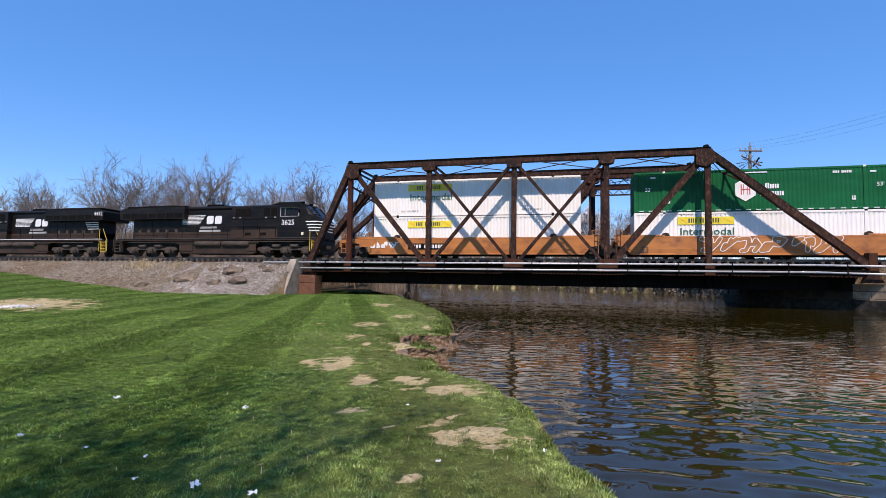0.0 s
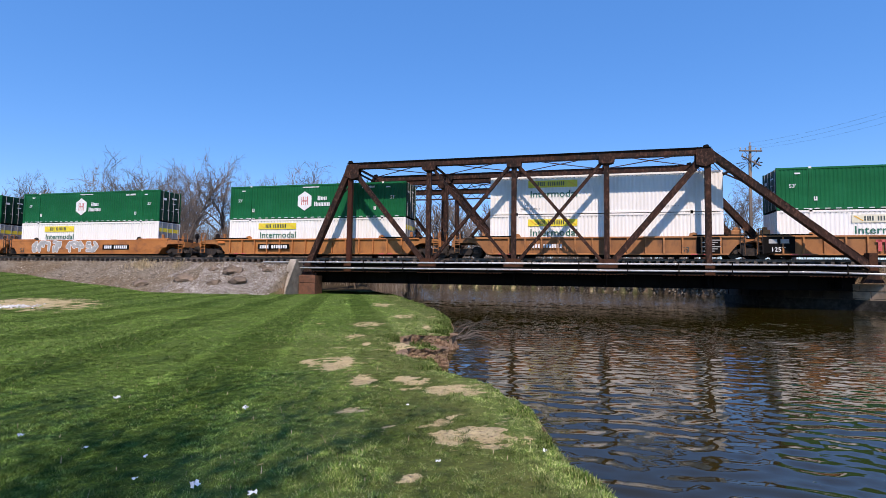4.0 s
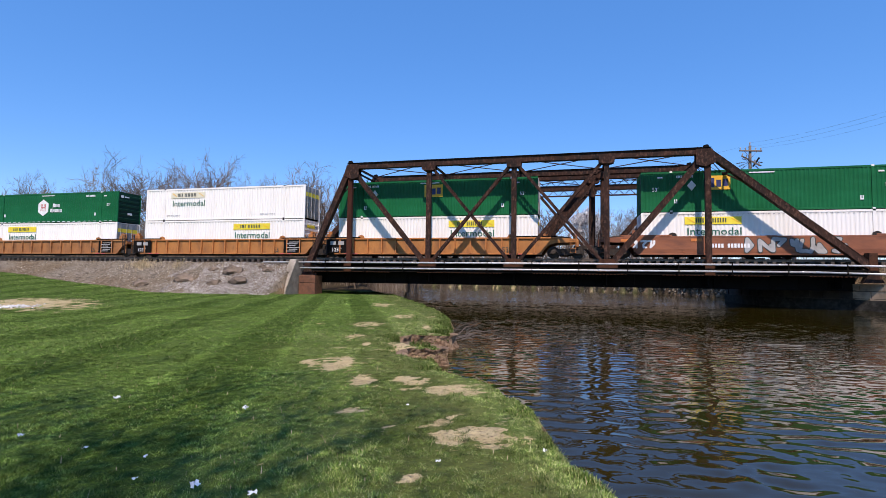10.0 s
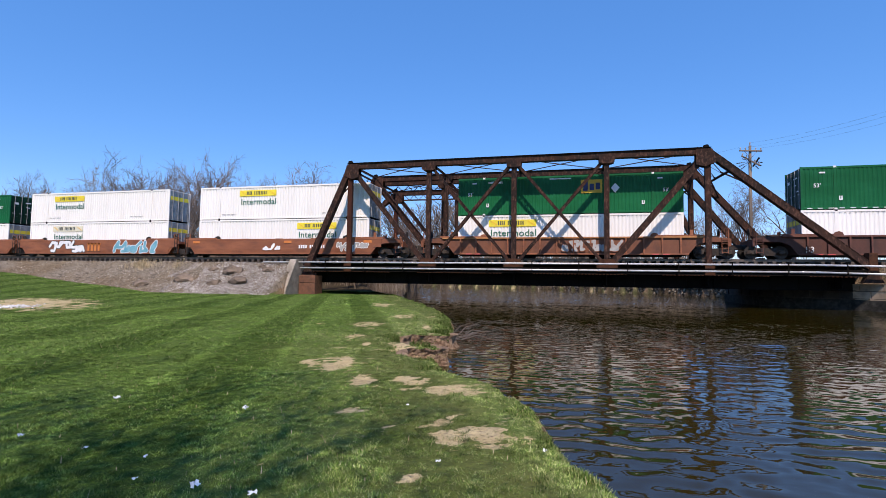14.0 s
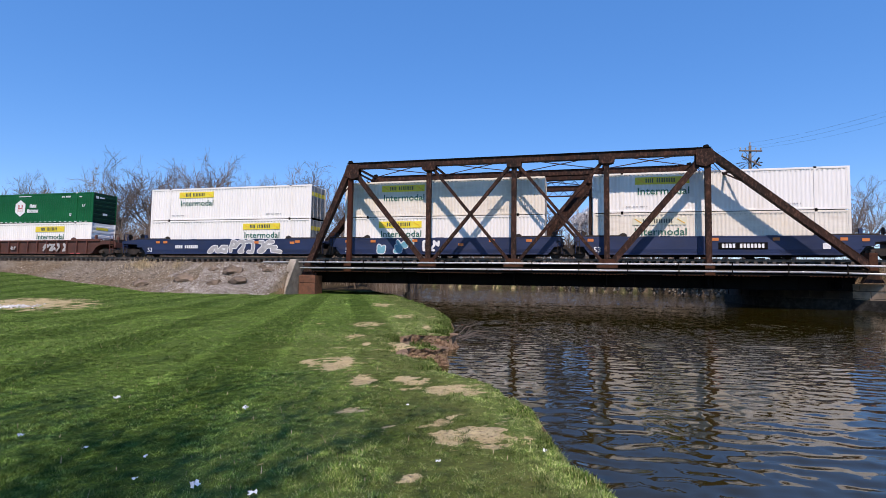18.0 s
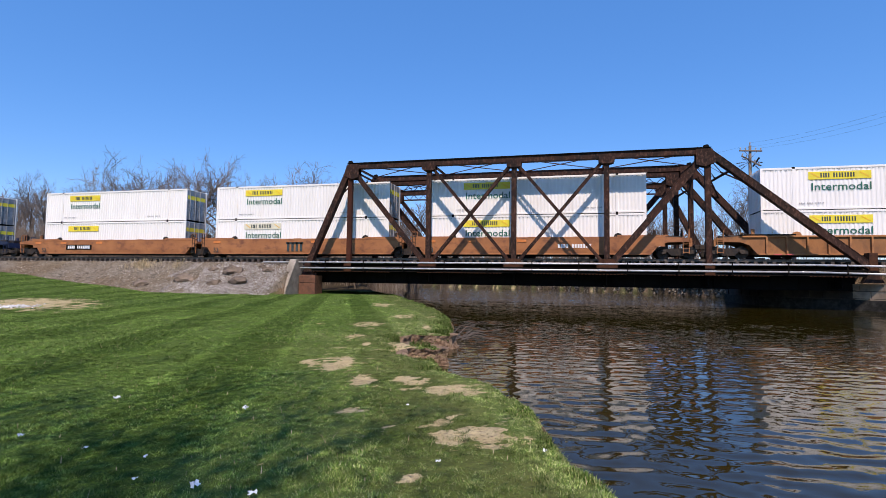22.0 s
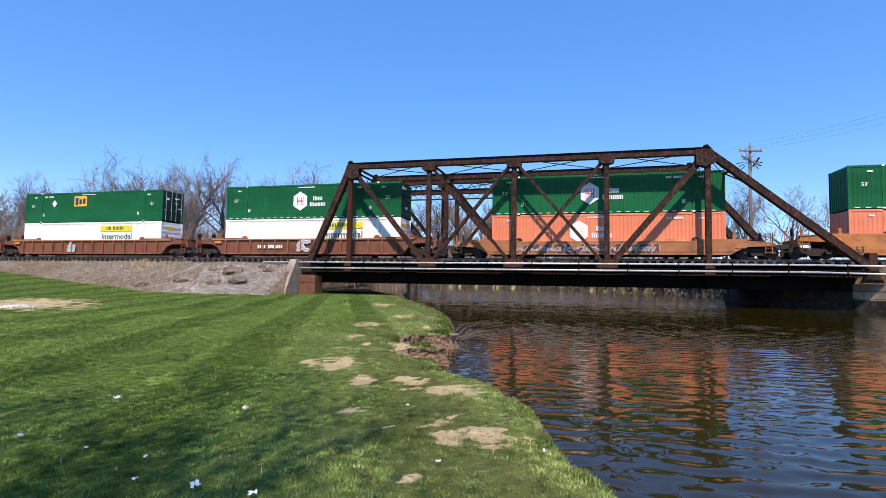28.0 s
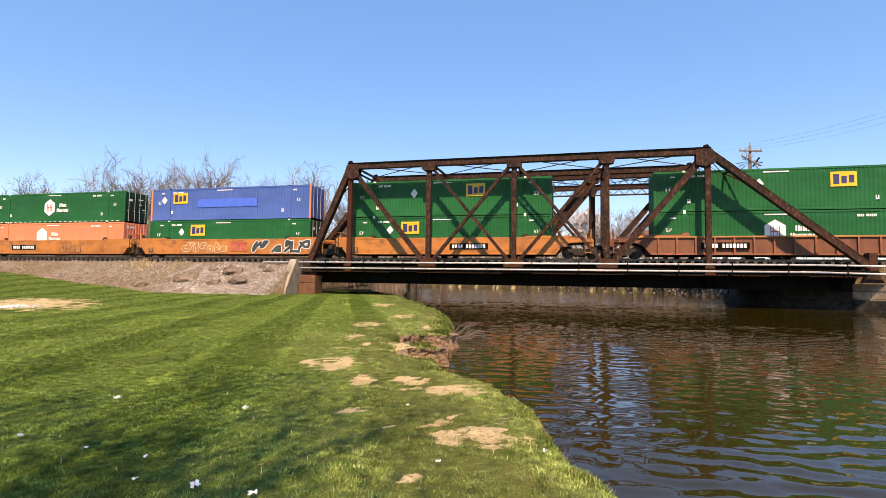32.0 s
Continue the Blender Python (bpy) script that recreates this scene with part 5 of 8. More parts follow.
            part("end_ladder", Shape().box(a + k * 0.95 - 0.02, a + k * 0.95 + 0.02, -1.54, -1.5, 0.3, top + 0.5).box(a + k * 1.2 - 0.02, a + k * 1.2 + 0.02, -1.54, -1.5, 0.3, top + 0.5)
                 .box(min(a + k * 0.95, a + k * 1.2), max(a + k * 0.95, a + k * 1.2), -1.535, -1.505, 0.5, 0.53).box(min(a + k * 0.95, a + k * 1.2), max(a + k * 0.95, a + k * 1.2), -1.535, -1.505, 0.85, 0.88)
                 .box(min(a + k * 0.95, a + k * 1.2), max(a + k * 0.95, a + k * 1.2), -1.535, -1.505, 1.2, 1.23).box(min(a + k * 0.95, a + k * 1.2), max(a + k * 0.95, a + k * 1.2), -1.535, -1.505, 1.62, 1.65), M["grime"], c)
            if style == "ribbed":
                part("guide_block", Shape().box(min(a + k * 0.45, a + k * 1.0), max(a + k * 0.45, a + k * 1.0), -1.4, -1.1, top, top + 0.42, 0.03).box(min(a + k * 0.6, a + k * 0.85), max(a + k * 0.6, a + k * 0.85), -1.35, -1.1, top + 0.42, top + 0.62, 0.03), mtl, c)
            part("hand_brake", Shape().tube((a + k * 0.7, -1.3, top + 0.28), (a + k * 0.7, -1.24, top + 0.28), 0.2, 12).box(a + k * 0.7 - 0.05, a + k * 0.7 + 0.05, -1.28, -1.22, top - 0.3, top + 0.28), M["grime"], c)
            if right == "joint" and k > 0:
                truck(c, a + 1.6)
    part("well_floor", Shape().box(-0.2, CL + 0.2, -1.36, 1.36, 0.24, 0.30), M["grime"], c)
    for x in (2.05, CL - 1.95):
        part("container_guide", Shape().slab([(x - 0.3, top), (x + 0.3, top), (x + 0.22, top + 0.22), (x + 0.02, top + 0.3), (x - 0.22, top + 0.22)], -1.46, -1.40), mtl if style == "ribbed" else M["grime"], c)
    for e in extra:
        if e[0] == "size":
            stick(c, "size_mark", lettering("53", 0.55, M["mark_dark" if e[2:] else "mark_white"], "size%d" % len(e)), e[1], 0.42, "painted 53", y=-1.525)
        elif e[0] == "load":
            p = stick(c, "data_panel", bars([(-0.95, 0.95, 0, 1.12)], "black_steel", "load"), e[1], 0.36, "black data panel", y=-1.525)
            part("panel_text", lettering("125T", 0.42, M["mark_white"], "load"), None, p).location = (-0.48, -0.016, 0.12)
            part("panel_mark", bars([(-0.6, -0.1, 0.66, 0.94), (0.1, 0.6, 0.66, 0.94)], "mark_grey", "loadm"), None, p).location = (0, -0.014, 0)
        elif e[0] == "data":
            p = stick(c, "data_panel", bars([(-0.8, 0.8, 0, 1.12)], "black_steel", "data"), e[1], 0.36, "black data panel", y=-1.525)
            part("panel_mark", bars([(-0.5 + 0.2 * (i % 2), 0.3 + 0.2 * (i % 3), 0.12 + 0.15 * i, 0.18 + 0.15 * i) for i in range(6)], "mark_grey", "datam"), None, p).location = (0, -0.014, 0)
        elif e[0] == "code":
            stick(c, "code_mark", bars([(0.2 * i, 0.2 * i + 0.14, 0, 0.28) for i in range(12) if i != 4], "mark_white", "carcode"), e[1], 0.74, "white number bars", y=-1.525)
        elif e[0] == "plate":
            p = stick(c, "code_plate", bars([(0, 3.0, -0.06, 0.4)], "black_steel", "codeplate"), e[1], 0.70, "black number plate", y=-1.525)
            part("code_mark", bars([(0.22 + 0.22 * i, 0.22 + 0.22 * i + 0.15, 0.03, 0.31) for i in range(12) if i != 4], "mark_white", "carcode2"), None, p).location = (0, -0.014, 0)
        elif e[0] == "yellow":
            stick(c, "reflector", bars([(0, 0.7, 0, 0.2)], "mark_orange", "refl"), e[1], 1.18, "worn orange-yellow painted patch", y=-1.525)
        elif e[0] == "orange":
            stick(c, "painted_patch", bars([(0, 0.42, 0, 0.2)], "mark_orange", "orange"), e[1], e[2], "orange painted patch", y=-1.525)
        elif e[0] == "spray":
            graffiti(c, *e[1:])
        elif e[0] == "bars":
            stick(c, "painted_mark", bars([(0, 0.22, 0, 0.75), (0.4, 0.62, 0, 0.75), (0.8, 1.02, 0, 0.75), (1.2, 1.42, 0, 0.75), (-0.1, 1.5, 0.6, 0.75)], e[2], "mark" + e[2]), e[1], 0.5, y=-1.525)
        elif e[0] == "sheet":
            stick(c, "notice", bars([(0, 0.45, 0, 0.4)], "mark_white", "notice"), e[1], 0.65, "white notice", y=-1.525)
    return c


def locomotive(number):
    """Six-axle diesel, its cab at +x; couplers at x = 0 and 22.3."""
    L = thing("locomotive", "black six-axle diesel locomotive with white stripes, cab trailing", "locomotive", "locomotives of the train")
    k = M["loco_black"]
    part("frame", Shape().box(0.75, 21.3, -1.5, 1.5, 1.42, 1.62, 0.03).box(1.0, 21.0, -0.9, 0.9, 1.05, 1.42), k, L)
    part("sill_stripe", Shape().box(0.9, 21.2, -1.512, -1.5, 1.60, 1.645), M["mark_white" if number == "4432" else "loco_dust"], L, "pale sill stripe")
    # long hood
    part("hood", Shape().box(2.0, 17.6, -0.95, 0.95, 1.62, 4.25, 0.08), k, L)
    rad = part("radiator_section", Shape().slab([(1.0, 3.4), (8.0, 3.4), (8.0, 4.5), (1.6, 4.42), (0.9, 4.2)], -1.5, 1.5), k, L)
    part("radiator_top", Shape().box(1.5, 7.8, -1.25, 1.25, 4.42, 4.62, 0.06).box(3.2, 6.5, -0.9, 0.9, 4.62, 4.72, 0.04), M["black_steel"], rad)
    for i in range(7):
        part("radiator_grille", Shape().box(1.3 + 0.95 * i, 2.1 + 0.95 * i, -1.515, -1.5, 3.5, 3.9), M["black_steel"], rad)
    part("engine_hood_roof", Shape().box(8.0, 17.5, -1.05, 1.05, 4.2, 4.52, 0.12), k, L)
    part("exhaust_stack", Shape().box(9.5, 10.9, -0.45, 0.45, 4.5, 4.78, 0.05), M["black_steel"], L)
    part("blower_section", Shape().box(12.8, 17.4, -1.4, 1.4, 2.2, 4.42, 0.06), k, L)
    for x in (13.2, 16.0, 16.7):
        part("intake_grille", Shape().box(x, x + (1.5 if x < 14 else 0.55), -1.415, -1.4, 3.5, 4.2), M["black_steel"], L)
    doors = cached(("locodoor", 1), lambda: Shape().box(0.02, 0.86, -0.972, -0.95, 1.75, 3.35).box(0.1, 0.2, -0.985, -0.972, 2.4, 2.6).mesh("hood_door", k))
    for i in range(11):
        part("hood_door", doors, None, L).location = (2.3 + 0.93 * i, 0, 0)
    dusty = cached(("dusty", 1), lambda: Shape().box(0.1, 0.4, -0.984, -0.97, 1.85, 2.5).mesh("door_vent", M["loco_dust"]))
    for i in range(5):
        part("door_vent", dusty, None, L).location = (2.5 + 1.0 * i, 0, 0)
    part("lower_body", Shape().box(12.8, 20.9, -1.44, 1.44, 1.62, 2.35, 0.03), M["loco_brown"], L)
    part("lower_hood", Shape().box(2.0, 12.8, -0.985, 0.985, 1.62, 2.25, 0.02), M["loco_brown"], L)
    part("dust_band", Shape().box(0.9, 21.1, -1.508, -1.50, 1.44, 1.50), M["loco_brown"], L, "dusty sill side")
    part("cable_trunk", Shape().box(12.9, 17.3, -1.43, -1.4, 3.25, 3.31).box(14.0, 14.04, -1.425, -1.4, 1.7, 3.3).box(15.4, 15.44, -1.425, -1.4, 1.7, 3.3), M["black_steel"], L)
    for x in (14.2, 15.7):
        part("louvre", Shape().box(x, x + 0.6, -1.45, -1.43, 1.85, 2.1), M["black_steel"], L)
    for x in (12.95, 13.6, 16.1, 17.0):
        part("stencil", Shape().box(x, x + 0.16, -1.415, -1.4, 3.36, 3.44), M["mark_grey"], L)
    # cab and nose
    cab = part("cab", Shape().slab([(17.4, 1.62), (20.2, 1.62), (20.2, 3.72), (19.75, 4.42), (19.3, 4.6), (17.6, 4.6), (17.4, 4.45)], -1.5, 1.5), k, L)
    part("cab_roof", Shape().box(17.3, 19.7, -1.4, 1.4, 4.56, 4.70, 0.1), k, cab)
    for x0, x1 in ((17.72, 18.05), (18.13, 18.72), (18.8, 19.3)):
        part("cab_window", Shape().box(x0, x1, -1.515, -1.49, 3.5, 4.15), M["glass"], cab, "dark cab side window")
    part("window_frame", Shape().box(17.62, 17.69, -1.53, -1.49, 3.42, 4.22).box(19.33, 19.40, -1.53, -1.49, 3.42, 4.22).box(17.62, 19.4, -1.53, -1.49, 4.17, 4.22).box(17.62, 19.4, -1.53, -1.49, 3.42, 3.46).box(18.06, 18.1, -1.53, -1.49, 3.42, 4.22), M["mark_grey"], cab)
    part("sun_visor", Shape().box(17.6, 19.45, -1.72, -1.5, 4.22, 4.26), k, cab)
    part("mirror", Shape().box(19.44, 19.5, -1.78, -1.55, 3.7, 4.0).box(19.44, 19.48, -1.56, -1.5, 3.72, 3.76), M["black_steel"], cab)
    # wide low nose, its corners cut back, under a raked windshield
    plan = [(20.15, -1.48), (20.95, -1.48), (21.38, -1.02), (21.38, 1.02), (20.95, 1.48), (20.15, 1.48)]
    ring = lambda z, f: [(20.15 + (x - 20.15) * f, y, z) for x, y in plan]
    nv = ring(1.62, 1.0) + ring(2.98, 1.0) + ring(3.42, 0.72) + ring(3.58, 0.36)
    nose = part("nose", Shape().add(nv, [tuple(range(5, -1, -1)), tuple(range(18, 24))] + [(6 * q + i, 6 * q + (i + 1) % 6, 6 * q + 6 + (i + 1) % 6, 6 * q + 6 + i) for q in range(3) for i in range(6)]), k, L)
    part("windshield", Shape().add([(20.62, -1.25, 3.55), (20.62, 1.25, 3.55), (19.82, 1.3, 4.4), (19.82, -1.3, 4.4), (20.2, -1.42, 3.6), (19.8, -1.42, 4.35)], [(0, 1, 2, 3), (4, 0, 3, 5)]), M["glass"], cab, "dark raked windshield")
    part("windshield_post", Shape().beam((20.66, -1.27, 3.52), (19.84, -1.32, 4.44), 0.07, 0.07).beam((20.66, 0, 3.56), (19.84, 0, 4.44), 0.07, 0.07).beam((20.66, 1.27, 3.52), (19.84, 1.32, 4.44), 0.07, 0.07), k, cab)
    for i in range(4):
        z = 3.02 - 0.25 * i
        w = 0.045
        band = Shape().beam((20.02 + 0.11 * i, -1.508, z - w), (20.95, -1.492, z - w), 0.012, 0.09).beam((20.96, -1.492, z - w), (21.39, -1.025, z - w), 0.012, 0.09).beam((21.39, -1.02, z - w), (21.39, 1.02 - 0.1 * i, z - w), 0.012, 0.09)
        part("nose_stripe", band, M["mark_white"], nose, "white nose stripe")
    part("number_board", Shape().box(20.3, 20.7, -1.0, -0.5, 3.72, 3.74).box(19.7, 19.78, -1.1, -0.55, 4.5, 4.68).box(19.7, 19.78, 0.55, 1.1, 4.5, 4.68), M["mark_grey"], cab)
    part("door_seam", Shape().box(19.5, 19.53, -1.508, -1.49, 1.7, 3.3).box(17.5, 19.5, -1.508, -1.49, 2.42, 2.45), M["black_steel"], cab)
    part("notice", Shape().box(19.62, 19.85, -1.512, -1.49, 1.85, 2.1), M["mark_faded"], cab, "small pale notice")
    stick(L, "road_number", lettering(number, 0.62, M["mark_white"], "loco"), 17.75, 2.72, "white road number", y=-1.52)
    # painted emblem: pale stripes and rounded blocks on the hood
    emblem = Shape()
    for i in range(7):
        emblem.box(7.4, 9.2 + 0.1 * i, -0.99, -0.975, 2.95 + 0.12 * i, 3.01 + 0.12 * i)
    for x0, x1 in ((9.95, 10.65), (10.8, 11.5)):
        emblem.slab([(x0, 2.95), (x1 - 0.12, 2.95), (x1, 3.1), (x1, 3.66), (x0 + 0.15, 3.66), (x0, 3.5)], -0.99, -0.975)
    part("emblem", emblem, M["mark_white"], L, "white stripe emblem")
    part("wordmark", Shape().box(9.3, 11.0, -0.99, -0.975, 2.55, 2.72).box(9.2, 11.4, -0.99, -0.975, 2.25, 2.42), M["mark_grey"], L, "pale wordmark bars")
    # running gear
    for tx in (4.4, 18.1):
        t = part("truck", Shape().slab([(-2.75, 0.62), (-2.6, 0.84), (-2.2, 0.9), (-1.7, 0.9), (-1.45, 0.76), (-0.5, 0.76), (-0.25, 0.9), (0.25, 0.9), (0.5, 0.76), (1.45, 0.76), (1.7, 0.9), (2.2, 0.9), (2.6, 0.84), (2.75, 0.62), (2.3, 0.5), (1.6, 0.5), (1.3, 0.62), (0.6, 0.62), (0.3, 0.46), (-0.3, 0.46), (-0.6, 0.62), (-1.3, 0.62), (-1.6, 0.5), (-2.3, 0.5)], -1.3, -1.12)
                 .slab([(-2.75, 0.55), (-2.55, 0.82), (2.55, 0.82), (2.75, 0.55)], 1.1, 1.3).box(-2.4, 2.4, -0.8, 0.8, 0.6, 1.0), M["loco_dust"], L, "dusty six-wheel truck")
        t.location = (tx, 0, 0)
        for w in (-1.95, 0, 1.95):
            part("wheelset", Shape().tube((w, -0.84, 0.53), (w, -0.69, 0.53), 0.53, 22).tube((w, 0.69, 0.53), (w, 0.84, 0.53), 0.53, 22).tube((w, -1.36, 0.53), (w, -0.8, 0.53), 0.2, 10), M["wheel"], t)
            part("axle_box", Shape().box(w - 0.22, w + 0.22, -1.40, -1.28, 0.28, 0.74, 0.05).tube((w, -1.46, 0.5), (w, -1.38, 0.5), 0.15, 10), M["loco_dust"], t)
            for dx in (-0.42, 0.42):
                part("spring", Shape().tube((w + dx, -1.22, 0.34), (w + dx, -1.22, 0.62), 0.1, 8), M["wheel"], t)
        part("brake_cylinder", Shape().tube((-1.2, -1.36, 0.95), (-0.5, -1.36, 0.95), 0.13, 10).tube((0.5, -1.36, 0.95), (1.2, -1.36, 0.95), 0.13, 10), M["loco_dust"], t)
    part("fuel_tank", Shape().slab([(7.5, 0.45), (7.8, 0.3), (15.0, 0.3), (15.3, 0.45), (15.3, 1.0), (7.5, 1.0)], -1.32, 1.32), M["loco_brown"], L, "dusty fuel tank")
    part("tank_box", Shape().box(7.5, 8.9, -1.38, -1.0, 0.5, 1.36, 0.03).box(14.4, 15.3, -1.38, -1.0, 0.5, 1.36, 0.03), M["loco_brown"], L)
    part("piping", Shape().tube((2.0, -1.44, 1.3), (20.0, -1.44, 1.3), 0.03, 6).tube((7.2, -1.42, 1.2), (15.6, -1.42, 1.2), 0.03, 6), M["loco_dust"], L)
    for x in (9.2, 12.0):
        part("air_tank", Shape().tube((x, -1.35, 1.15), (x + 2.6, -1.35, 1.15), 0.24, 14), M["loco_dust"], L, "dusty air reservoir", True)
    # steps and handrails
    for x, s in ((0.8, 1), (20.9, -1)):
        st = Shape()
        for i in range(4):
            st.box(x - 0.25, x + 0.25, -1.5, -1.2, 0.42 + 0.3 * i, 0.46 + 0.3 * i)
        st.box(x - 0.3, x - 0.26, -1.5, -1.1, 0.4, 1.5).box(x + 0.26, x + 0.3, -1.5, -1.1, 0.4, 1.5)
        part("steps", st, M["yellow_paint" if number == "4432" or s < 0 else "loco_dust"], L, "step well")
        rl = Shape()
        for dx in (-0.45, 0.45):
            rl.tube((x + dx, -1.5, 0.5), (x + dx, -1.5, 1.5), 0.025, 6).tube((x + dx, -1.5, 1.5), (x + dx * 0.4 + s * 0.3, -1.46, 2.6), 0.025, 6)
        part("grab_rail", rl, M["yellow_paint"] if s < 0 or number == "4432" else M["loco_dust"], L)
        part("pilot", Shape().box(x - s * 0.35 - 0.05, x - s * 0.35 + 0.05, -1.4, 1.4, 0.25, 1.5), k, L)
        part("coupler", Shape().box(min(x - s * 0.35, x - s * 0.8 + 0.0), max(x - s * 0.35, x - s * 0.8), -0.15, 0.15, 0.7, 1.0, 0.03), M["grime"], L)
    rail = Shape().tube((1.6, -1.47, 2.62), (17.2, -1.47, 2.62), 0.02, 6)
    for i in range(11):
        rail.tube((1.6 + 1.56 * i, -1.47, 1.62), (1.6 + 1.56 * i, -1.47, 2.62), 0.02, 6)
    part("handrail", rail, M["black_steel"], L)
    part("headlight", Shape().tube((20.0, -0.15, 4.5), (20.2, -0.15, 4.5), 0.1, 10).tube((20.0, 0.15, 4.5), (20.2, 0.15, 4.5), 0.1, 10), M["mark_grey"], L)
    part("horn", Shape().tube((16.2, -0.5, 4.6), (16.8, -0.5, 4.68), 0.04, 8, 0.09), M["black_steel"], L)
    return L


def about_face(L, length=22.3):
    """The same engine with its long hood at +x; its lettering still reads from left to right."""
    for o in L.children:
        plain = o.name.split(".")[0]
        if plain in ("emblem", "wordmark"):
            o.location.x = 2.6
        elif plain == "road_number":
            o.data = lettering("4432", 0.5, M["mark_white"], "hood")
            o.location = (20.3, -1.53, 3.85)
        else:
            o.data = o.data.copy()
            o.data.transform(Matrix.Diagonal((-1, 1, 1, 1)))
            o.data.flip_normals()
            o.location.x = length - o.location.x
            for q in o.children:
                q.data = q.data.copy()
                q.data.transform(Matrix.Diagonal((-1, 1, 1, 1)))
                q.data.flip_normals()
                q.location.x = -q.location.x
    for i in range(4):
        part("end_stripe", Shape().box(18.7 + 0.12 * i, 20.31, -0.99, -0.975, 3.2 - 0.2 * i, 3.29 - 0.2 * i), M["mark_white"], L, "white hood end stripe")
    return L


def distance(t):
    """How far the train has rolled to the left after t seconds."""
    return 19.041 * t - 0.00915 * t * t


ROLLING = []


def rolls(ob, s, z=0.0):
    ROLLING.append((ob, s, z))
    ob.matrix_basis = pose(s, 0, z)


S = "sign"
